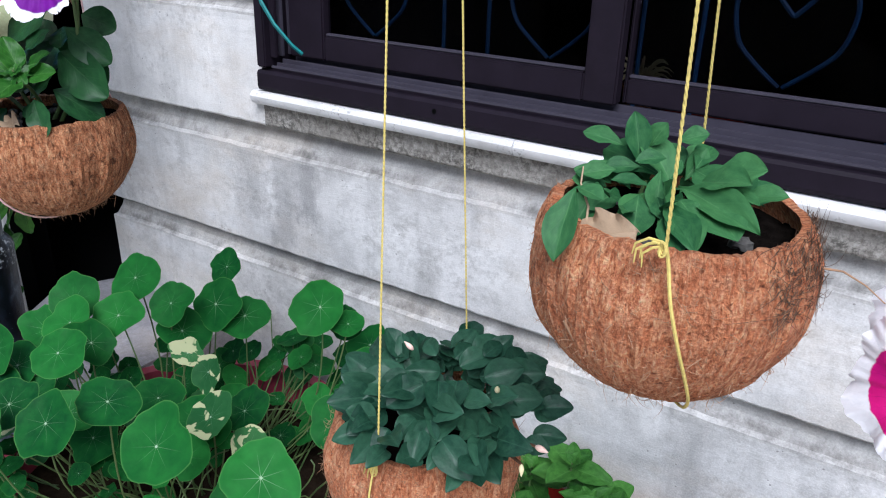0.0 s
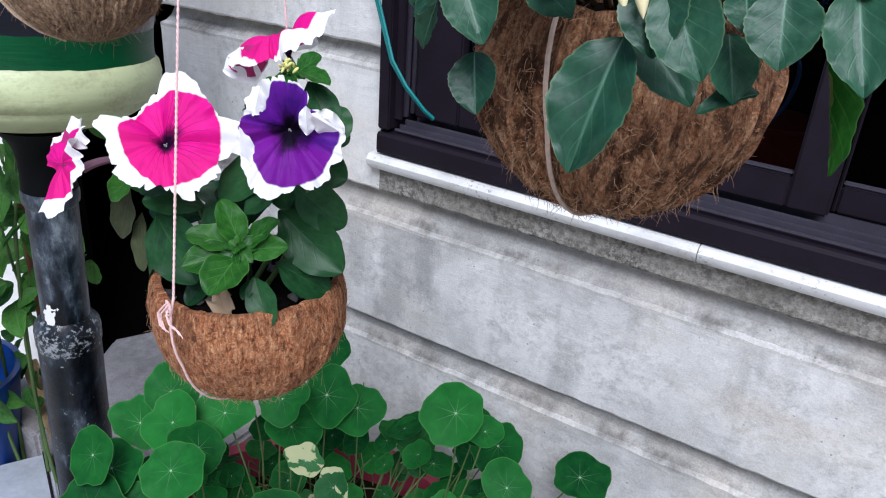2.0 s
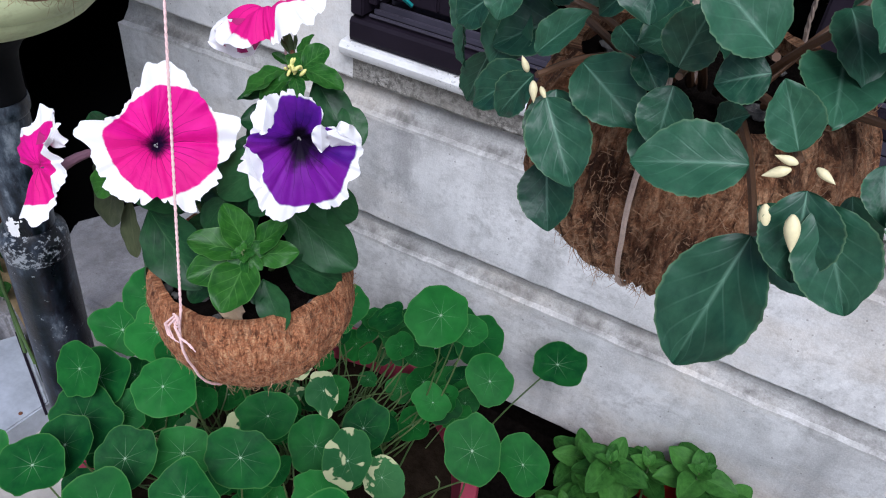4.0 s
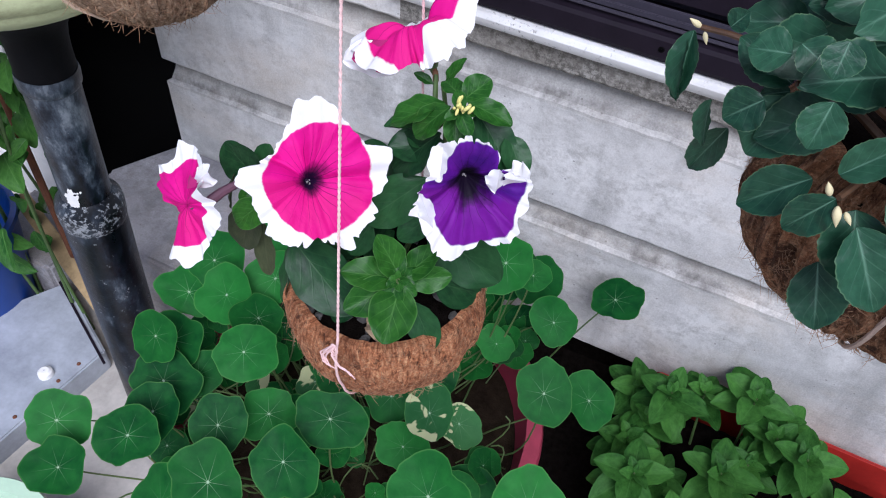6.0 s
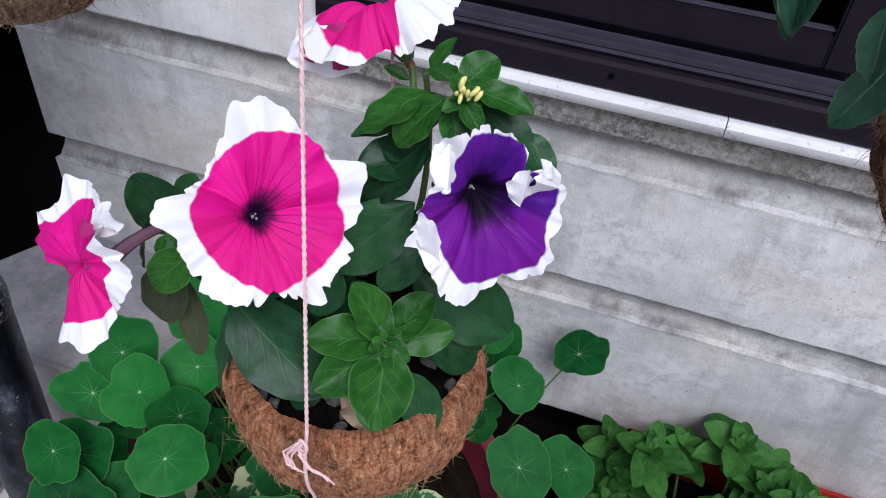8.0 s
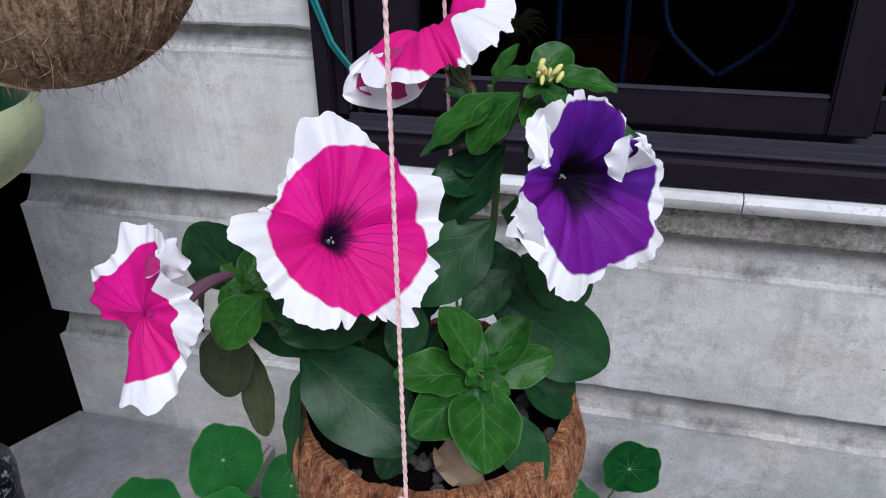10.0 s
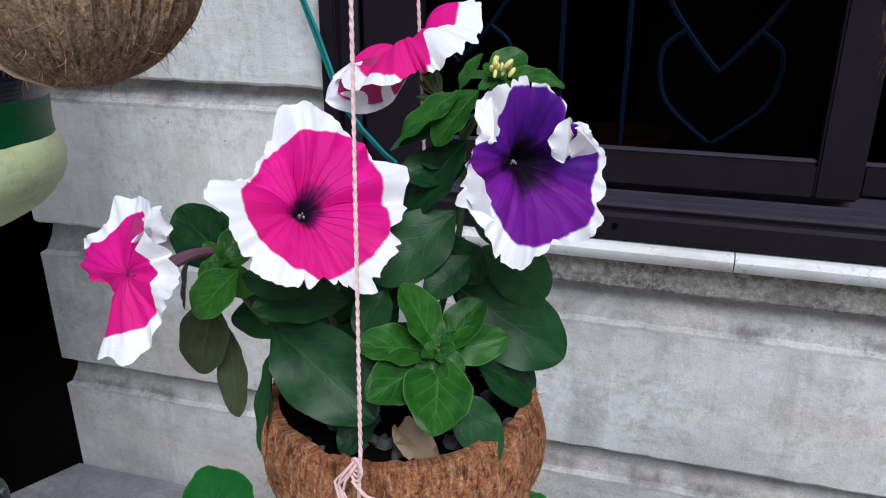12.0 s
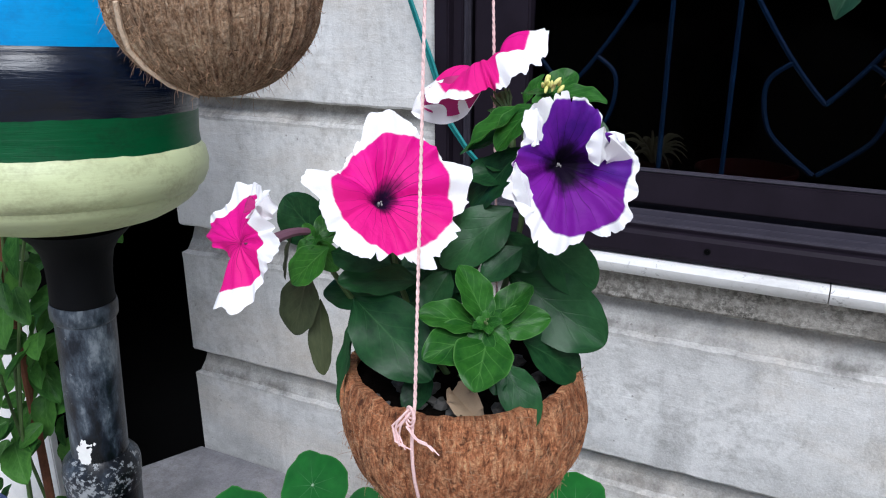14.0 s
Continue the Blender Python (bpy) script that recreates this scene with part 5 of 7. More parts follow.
# each leaf: base, tip, width over length, kind, the way its upper side faces
for base, tip, ratio, key, facing in (
    ((-0.6900, 0.1600, 1.2960), (-0.7115, 0.1580, 1.3175), 0.85, "pet", (-0.2, -0.8, 0.5)),
    ((-0.6913, 0.1630, 1.2965), (-0.6880, 0.1655, 1.3210), 0.72, "pet", (-0.1, -0.8, 0.5)),
    ((-0.6794, 0.1480, 1.2997), (-0.6952, 0.1380, 1.2829), 0.67, "pet_young", (0.1, -0.8, 0.5)),
    ((-0.6794, 0.1500, 1.2966), (-0.6451, 0.1420, 1.3004), 0.47, "pet", (0.25, -0.65, 0.7)),
    ((-0.6961, 0.1550, 1.2830), (-0.7031, 0.1470, 1.2507), 0.65, "pet_old", (0.1, -0.9, 0.2)),
    ((-0.6942, 0.1600, 1.2669), (-0.6888, 0.1500, 1.2299), 0.32, "pet_old", (0.3, -0.9, 0.1)),
    ((-0.7045, 0.1550, 1.3019), (-0.7086, 0.1500, 1.2780), 0.26, "pet_old", (-0.6, -0.7, 0.2)),
    ((-0.6431, 0.1680, 1.2826), (-0.6735, 0.1460, 1.2868), 0.50, "pet", (0.1, -0.6, 0.75)),
    ((-0.6694, 0.1520, 1.2750), (-0.6215, 0.1360, 1.2528), 0.60, "pet", (0.25, -0.75, 0.6)),
    ((-0.6290, 0.1720, 1.2886), (-0.6357, 0.1580, 1.2721), 0.71, "pet", (0.25, -0.65, 0.7)),
    ((-0.6057, 0.1900, 1.3170), (-0.6309, 0.1660, 1.2930), 0.61, "pet", (0.2, -0.75, 0.6)),
    ((-0.6045, 0.2030, 1.3324), (-0.6279, 0.1860, 1.3310), 0.66, "pet", (0.2, -0.6, 0.75)),
    ((-0.5991, 0.2030, 1.3528), (-0.6334, 0.1900, 1.3410), 0.29, "pet", (0.1, -0.4, 0.9)),
    ((-0.6059, 0.1910, 1.2835), (-0.5592, 0.1933, 1.2560), 0.62, "pet", (0.2, -0.8, 0.55)),
    ((-0.5985, 0.2100, 1.3380), (-0.5760, 0.2200, 1.3260), 0.75, "pet", (0.3, -0.8, 0.5)),
    ((-0.6070, 0.2150, 1.3090), (-0.5815, 0.2250, 1.3000), 0.85, "pet", (0.3, -0.8, 0.5)),
    ((-0.5956, 0.1939, 1.3011), (-0.5682, 0.2078, 1.2777), 0.66, "pet", (0.25, -0.8, 0.5)),
    ((-0.5924, 0.1734, 1.2596), (-0.5694, 0.1970, 1.2368), 0.60, "pet", (0.3, -0.6, 0.7)),
    ((-0.5969, 0.1598, 1.2542), (-0.5775, 0.1515, 1.2310), 0.58, "pet", (0.35, -0.75, 0.55)),
    ((-0.5977, 0.1600, 1.2513), (-0.5966, 0.1500, 1.2431), 0.70, "pet", (0.25, -0.65, 0.7)),
    ((-0.6709, 0.1580, 1.2649), (-0.6765, 0.1420, 1.2183), 0.25, "pet", (-0.5, -0.8, 0.2)),
    ((-0.6326, 0.1580, 1.2428), (-0.6375, 0.1420, 1.2285), 0.63, "pet", (0.25, -0.65, 0.7)),
    ((-0.5974, 0.1820, 1.3016), (-0.6116, 0.1680, 1.2882), 0.62, "pet", (0.25, -0.65, 0.7)),
    ((-0.6267, 0.1850, 1.2866), (-0.6430, 0.1750, 1.2906), 0.73, "pet", (0.25, -0.65, 0.7)),
    ((-0.6562, 0.1750, 1.2862), (-0.6718, 0.1700, 1.2961), 0.76, "pet", (0.25, -0.65, 0.7)),
    ((-0.6019, 0.1950, 1.3626), (-0.6306, 0.1900, 1.3436), 0.44, "pet_young", (0.0, -0.4, 0.9)),
    ((-0.5975, 0.1920, 1.3644), (-0.6146, 0.1850, 1.3447), 0.56, "pet_young", (0.1, -0.5, 0.85)),
    ((-0.5931, 0.1950, 1.3674), (-0.5835, 0.2030, 1.3782), 0.89, "pet_young", (0.2, -0.4, 0.9)),
    ((-0.5889, 0.1920, 1.3697), (-0.5658, 0.1900, 1.3690), 0.53, "pet_young", (0.3, -0.4, 0.85)),
    ((-0.5941, 0.1900, 1.3627), (-0.5883, 0.1800, 1.3531), 0.78, "pet_young", (0.2, -0.6, 0.75)),
    ((-0.5961, 0.1980, 1.3672), (-0.6077, 0.2060, 1.3678), 0.75, "pet_young", (0.1, -0.3, 0.95)),
    ((-0.5875, 0.1980, 1.3635), (-0.5619, 0.1900, 1.3406), 0.56, "pet", (0.35, -0.55, 0.75)),
    ((-0.6029, 0.1950, 1.3442), (-0.6270, 0.1860, 1.3163), 0.60, "pet", (0.1, -0.5, 0.85)),
    ((-0.6205, 0.2200, 1.3515), (-0.6305, 0.2175, 1.3566), 0.46, "pet_young", (0.1, -0.5, 0.8)),
    ((-0.6114, 0.2150, 1.3594), (-0.6033, 0.2160, 1.3750), 0.35, "pet_young", (0.2, -0.4, 0.9)),
    ((-0.6098, 0.2000, 1.3357), (-0.6221, 0.1950, 1.3351), 1.10, "pet", (0, -0.5, 0.85)),
    ((-0.5709, 0.2000, 1.3542), (-0.5552, 0.1900, 1.3400), 0.63, "pet", (0.5, -0.5, 0.7)),
):
    leaf(petunia, key, base, tip, ratio, facing, jitter=0.3)
# leaves in the shade behind
for base, tip, ratio in (((-0.640, 0.20, 1.262), (-0.668, 0.235, 1.290), 0.6), ((-0.66, 0.19, 1.27), (-0.69, 0.215, 1.28), 0.6), ((-0.615, 0.21, 1.285), (-0.580, 0.205, 1.262), 0.65), ((-0.625, 0.20, 1.285), (-0.652, 0.188, 1.272), 0.7), ((-0.612, 0.20, 1.300), (-0.594, 0.185, 1.290), 0.7), ((-0.640, 0.185, 1.255), (-0.655, 0.165, 1.262), 0.7), ((-0.60, 0.19, 1.255), (-0.577, 0.188, 1.262), 0.7), ((-0.648, 0.195, 1.270), (-0.684, 0.190, 1.262), 0.62), ((-0.640, 0.200, 1.262), (-0.668, 0.186, 1.252), 0.75), ((-0.632, 0.195, 1.275), (-0.650, 0.185, 1.256), 0.75), ((-0.626, 0.205, 1.290), (-0.652, 0.196, 1.300), 0.7), ((-0.628, 0.195, 1.262), (-0.640, 0.180, 1.246), 0.8), ((-0.618, 0.205, 1.300), (-0.600, 0.198, 1.282), 0.75), ((-0.655, 0.180, 1.268), (-0.700, 0.170, 1.268), 0.55)):
    leaf(petunia, "pet", base, tip, ratio)


def rosette(plant, key, at, normal, size, count, seed, inner=4):
    """A whorl of young leaves round a growing tip."""
    rnd = random.Random(seed)
    n = Vector(normal).normalized()
    side = n.orthogonal().normalized()
    for k in range(count + inner):
        outer = k < count
        a = 2 * math.pi * (k / count if outer else (k - count) / inner + 0.13) + rnd.uniform(-0.25, 0.25)
        d = side * math.cos(a) + n.cross(side) * math.sin(a)
        ln = size * ((1.15 if k % 2 else 0.80) * rnd.uniform(0.9, 1.1) if outer else 0.34 * rnd.uniform(0.7, 1.2))
        base = Vector(at) - n * size * (0.10 if outer else 0.02)
        tip = base + d * ln + n * ln * (rnd.choice((-0.30, -0.05, 0.15)) if outer else 0.7)
        leaf(plant, key, base, tip, rnd.uniform(0.62, 0.76), facing=n)


# broad whorl over the rim
HEART = Vector((-0.6033, 0.1553, 1.2726))
for tip, ratio in (((-0.5943, 0.1246, 1.2597), 0.80), ((-0.6282, 0.1405, 1.2814), 0.64), ((-0.6199, 0.1284, 1.2660), 0.66), ((-0.6150, 0.1560, 1.2985), 0.62), ((-0.5785, 0.1676, 1.2767), 0.64), ((-0.5899, 0.1725, 1.2887), 0.68)):
    # the leaves arch outwards
    away = (Vector(tip) - HEART).normalized()
    leaf(petunia, "pet_young", HEART + (Vector(tip) - HEART) * 0.06 + Vector((0, 0.003, -0.003)), tip, ratio * 0.94, Vector((0.25, -0.68, 0.69)) + away.cross(Vector((0.25, -0.68, 0.69))) * leaf_rnd.uniform(-0.45, 0.45), jitter=0.15)
rosette(petunia, "pet_young", HEART + Vector((0.0005, -0.0015, 0.0015)), (0.25, -0.68, 0.69), 0.0165, 5, 3, 5)
rosette(petunia, "pet_young", (-0.688, 0.150, 1.302), (0.1, -0.85, 0.5), 0.0135, 5, 5, 4)
rosette(petunia, "pet_young", (-0.589, 0.184, 1.370), (0.2, -0.4, 0.88), 0.0100, 4, 8, 3)
for a, b, s in (((-0.63, 0.19, 1.225), (-0.612, 0.213, 1.36), (0.01, 0.01, 0)), ((-0.63, 0.185, 1.225), (-0.604, 0.157, 1.268), (0, 0.005, 0)), ((-0.635, 0.185, 1.225), (-0.655, 0.165, 1.315), (-0.01, 0, 0)), ((-0.64, 0.185, 1.225), (-0.697, 0.16, 1.305), (-0.012, 0, -0.004)), ((-0.62, 0.19, 1.225), (-0.585, 0.195, 1.335), (0.008, 0.006, 0)), ((-0.612, 0.208, 1.335), (-0.590, 0.186, 1.368), (0, 0.004, 0)), ((-0.614, 0.210, 1.338), (-0.6205, 0.2225, 1.356), (0, 0, 0))):
    stem(petunia, a, b, 0.0018, 0.0012, M_STEM, s)

bloom(petunia, (-0.6504, 0.1488, 1.3273), (0.546, -0.46, 0.70), (0, 0.5, 0.85), 0.0340, M_MAGENTA, "magenta petunia bloom with ruffled white edge", 1.0, foot=(-0.665, 0.175, 1.295), ruffle=0.045, throat=0.30, tears=0.9,
      outline=((2, 1.06), (15, 1.16), (31, 1.27), (45, 0.93), (63, 0.89), (74, 0.98), (86, 1.08), (97, 1.18), (104, 1.06), (111, 1.12), (122, 0.83), (136, 0.70), (152, 0.63), (174, 0.72), (186, 0.98), (196, 1.07), (209, 0.88), (231, 0.92), (249, 1.01), (276, 0.99), (288, 0.85), (300, 1.00), (314, 1.22), (325, 1.06), (345, 1.10), (355, 0.92)),
      rim=((5, 0.91), (19, 0.88), (36, 0.87), (61, 0.93), (81, 0.82), (98, 0.76), (113, 0.70), (135, 0.64), (152, 0.59), (175, 0.62), (191, 0.68), (208, 0.65), (231, 0.66), (250, 0.70), (270, 0.77), (289, 0.87), (304, 0.84), (318, 0.84), (340, 0.90), (355, 0.94)),
      lift=((15, 0.06), (32, 0.24), (63, 0.24), (100, 0.34), (122, 0.02), (151, -0.06), (195, 0.26), (215, 0.12), (249, 0.12), (276, 0.06), (314, 0.06), (355, 0.08)))
bloom(petunia, (-0.5798, 0.1745, 1.3428), (0.589, -0.767, 0.256), (0, 0.5, 0.85), 0.0300, M_PURPLE, "purple petunia bloom with torn white edge", 3.4, foot=(-0.598, 0.205, 1.318), ruffle=0.05, throat=0.10, tears=1.1, swell=0.9,
      outline=((3, 0.94), (14, 1.00), (30, 0.80), (50, 0.62), (67, 0.56), (75, 0.66), (83, 0.76), (100, 0.85), (123, 0.94), (147, 0.92), (160, 0.84), (175, 0.75), (200, 0.81), (213, 0.93), (221, 1.05), (230, 0.95), (244, 1.00), (260, 1.22), (275, 1.22), (290, 1.07), (299, 0.95), (307, 1.06), (318, 1.10), (329, 1.12), (340, 0.96), (352, 1.06)),
      rim=((14, 0.90), (40, 0.64), (67, 0.54), (83, 0.74), (100, 0.78), (123, 0.82), (140, 0.62), (158, 0.50), (172, 0.62), (185, 0.77), (200, 0.80), (215, 0.71), (230, 0.70), (244, 0.77), (272, 0.97), (297, 0.96), (312, 0.93), (329, 0.92), (345, 0.86), (357, 0.85)),
      lift=((14, 0.42), (45, 0.62), (67, 0.72), (85, 0.60), (123, 0.53), (147, 0.46), (170, 0.60), (200, 0.54), (221, 0.40), (244, 0.58), (262, 0.60), (278, 0.54), (299, 0.50), (329, 0.66), (352, 0.38)),
      flaps=((70, 0.55, 0.74, 4, 0.36, 0.66, 0.30), (52, 0.52, 0.74, 14, 1.04, 0.46, 0.46), (140, 0.86, 0.48, 170, 0.60, 0.72, 0.26), (196, 0.80, 0.54, 242, 0.84, 0.72, 0.26)))
bloom(petunia, (-0.6345, 0.2300, 1.3735), (-0.52, 0.22, 0.82), (0, 1, 0), 0.0300, M_MAGENTA, "magenta and white petunia bloom with lobes drooping over the shoot", 5.1, foot=(-0.6205, 0.2225, 1.352), ruffle=0.05, throat=0.42, tears=0.9,
      outline=((0, 0.92), (20, 1.10), (40, 1.14), (60, 0.95), (80, 0.80), (100, 1.05), (130, 0.85), (160, 0.95), (185, 0.95), (205, 1.25), (222, 1.20), (236, 1.10), (256, 0.90), (276, 0.62), (296, 0.72), (320, 0.90), (342, 0.92)),
      rim=((0, 0.60), (20, 0.82), (45, 0.84), (75, 0.60), (100, 0.66), (140, 0.60), (185, 0.66), (208, 0.90), (232, 0.90), (256, 0.80), (276, 0.74), (296, 0.66), (315, 0.46), (342, 0.48)),
      lift=((0, -0.30), (25, 0.20), (50, 0.42), (80, 0.20), (120, 0.10), (170, 0.10), (200, 0.20), (215, 0.05), (235, -0.38), (258, -0.42), (280, -0.45), (300, -0.55), (335, -0.45)),
      crest=((10, 0.34), (60, 0.0), (150, 0.0), (195, 0.12), (230, 0.36), (270, 0.44), (320, 0.46)))
top_bloom = petunia.children[-1]
# the underside's shade is put into its dulled magenta
for size, deep, mat, label in ((1.0, 0.0, M_PETAL_DULL, "magenta underside of a drooping lobe, dulled for its shade"), (1.14, 0.0015, M_PETAL_WHITE, "white edge of the drooping lobe")):
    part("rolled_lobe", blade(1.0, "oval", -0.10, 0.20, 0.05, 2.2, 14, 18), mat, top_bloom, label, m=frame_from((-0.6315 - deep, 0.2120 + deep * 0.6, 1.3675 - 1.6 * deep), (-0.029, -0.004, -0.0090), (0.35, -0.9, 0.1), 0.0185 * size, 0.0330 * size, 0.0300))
bloom(petunia, (-0.7083, 0.1179, 1.3071), (-0.475, -0.800, 0.36), (0, 0.5, 0.85), 0.0282, M_MAGENTA_FOLDED, "magenta and white petunia bloom with lobes rolled back", 7.7, foot=(-0.692, 0.155, 1.303), dusky=True, ruffle=0.04, throat=0.16, tears=0.7,
      outline=((3, 0.76), (18, 0.67), (29, 0.70), (45, 0.74), (59, 0.69), (72, 0.70), (85, 0.95), (108, 1.05), (122, 1.20), (136, 0.90), (148, 0.92), (156, 1.05), (165, 0.83), (174, 0.90), (186, 0.64), (203, 0.34), (225, 0.34), (244, 0.89), (255, 1.09), (266, 1.07), (275, 1.02), (286, 1.18), (300, 1.00), (318, 0.79), (330, 0.81), (344, 0.86), (355, 0.81)),
      rim=((3, 0.42), (29, 0.40), (48, 0.42), (62, 0.46), (78, 0.62), (95, 0.80), (112, 0.80), (124, 0.74), (145, 0.68), (156, 0.84), (170, 0.96), (190, 1.0), (225, 0.90), (246, 0.84), (266, 0.80), (285, 0.74), (302, 0.72), (322, 0.58), (336, 0.46), (348, 0.40)),
      lift=((3, -0.42), (25, -0.26), (44, -0.06), (62, -0.22), (85, -0.26), (122, -0.20), (155, 0.07), (173, 0.16), (210, -0.06), (246, -0.14), (266, 0.03), (285, -0.06), (300, -0.26), (325, -0.34), (344, -0.34)))
side_bloom = petunia.children[-1]
part("rolled_lobe", blade(1.0, "oval", -0.35, 0.30, 0.09, 4.1, 14, 18), M_PETAL_WHITE, side_bloom, "white rolled petal lobe", m=frame_from((-0.7070, 0.1262, 1.3155), (0.0115, -0.001, 0.0125), (-0.1, -0.9, 0.3), 0.0125, 0.0175, 0.016))
part("rolled_lobe", blade(1.0, "oval", -0.30, 0.20, 0.05, 1.3, 12, 14), M_PETAL_DULL, side_bloom, "magenta heart of a folded lobe", m=frame_from((-0.7020, 0.1190, 1.3205), (0.0025, 0.001, 0.0075), (-0.1, -0.9, 0.3), 0.0058, 0.0085, 0.008))
bm = bmesh.new()
rnd = random.Random(2)
for k in range(13):
    at = Vector((-0.5885 + rnd.uniform(-0.0050, 0.0050), 0.1815 + rnd.uniform(-0.003, 0.003), 1.3735 + rnd.uniform(-0.0015, 0.0025)))
    turn = Euler((rnd.uniform(-0.8, 0.8), rnd.uniform(-0.8, 0.8), 0)).to_matrix().to_4x4()
    bmesh.ops.create_icosphere(bm, subdivisions=2, radius=rnd.uniform(0.0010, 0.0015), matrix=Matrix.Translation(at) @ turn @ Matrix.Diagonal((0.7, 0.7, 1.7, 1)))
part("bud", bm, M_BUD_YELLOW, petunia, "cluster of pale yellow buds")
bm = bmesh.new()
for k in range(6):
    at = HEART + Vector((0.001, -0.0035, 0.0035)) + Vector((rnd.uniform(-0.0016, 0.0016), rnd.uniform(-0.0014, 0.0014), rnd.uniform(-0.001, 0.0014)))
    bmesh.ops.create_icosphere(bm, subdivisions=2, radius=rnd.uniform(0.0004, 0.0006), matrix=Matrix.Translation(at) @ Matrix.Diagonal((0.8, 0.8, 1.4, 1)))
part("bud", bm, M_STALK, petunia, "tiny green buds in the heart of a rosette")
# dry bits on the soil
dry = tagged(new("dry_leaf", mesh_of("dry_leaf", blade(0.6, "ovate", 0.4, 0.5, 0.18, 3, 12, 16), M_DEADLEAF)), "curled dry brown leaf on the potting soil", "dead leaf")
dry.matrix_basis = frame_from((-0.618, 0.152, 1.238), (0.5, -0.3, -0.1), (0.1, -0.5, 0.8), 0.024, 0.024, 0.024)
dry2 = tagged(new("dry_leaf", mesh_of("dry_leaf", blade(0.9, "ovate", 0.3, 0.5, 0.22, 6, 14, 18), M_DEADLEAF)), "crumpled dry leaf inside the wide coconut pot", "dead leaf")
dry2.matrix_basis = frame_from((-0.1400, 0.1040, 1.2780), (0.85, 0.15, 0.40), (0.0, -0.75, 0.6), 0.020, 0.019, 0.019)

# ---- impatiens over the shaggy pot ----
impatiens = thing("impatiens_plant", "impatiens with dark green leaves and cream buds", "plant", (-0.408, 0.186, 1.425), "impatiens plants")


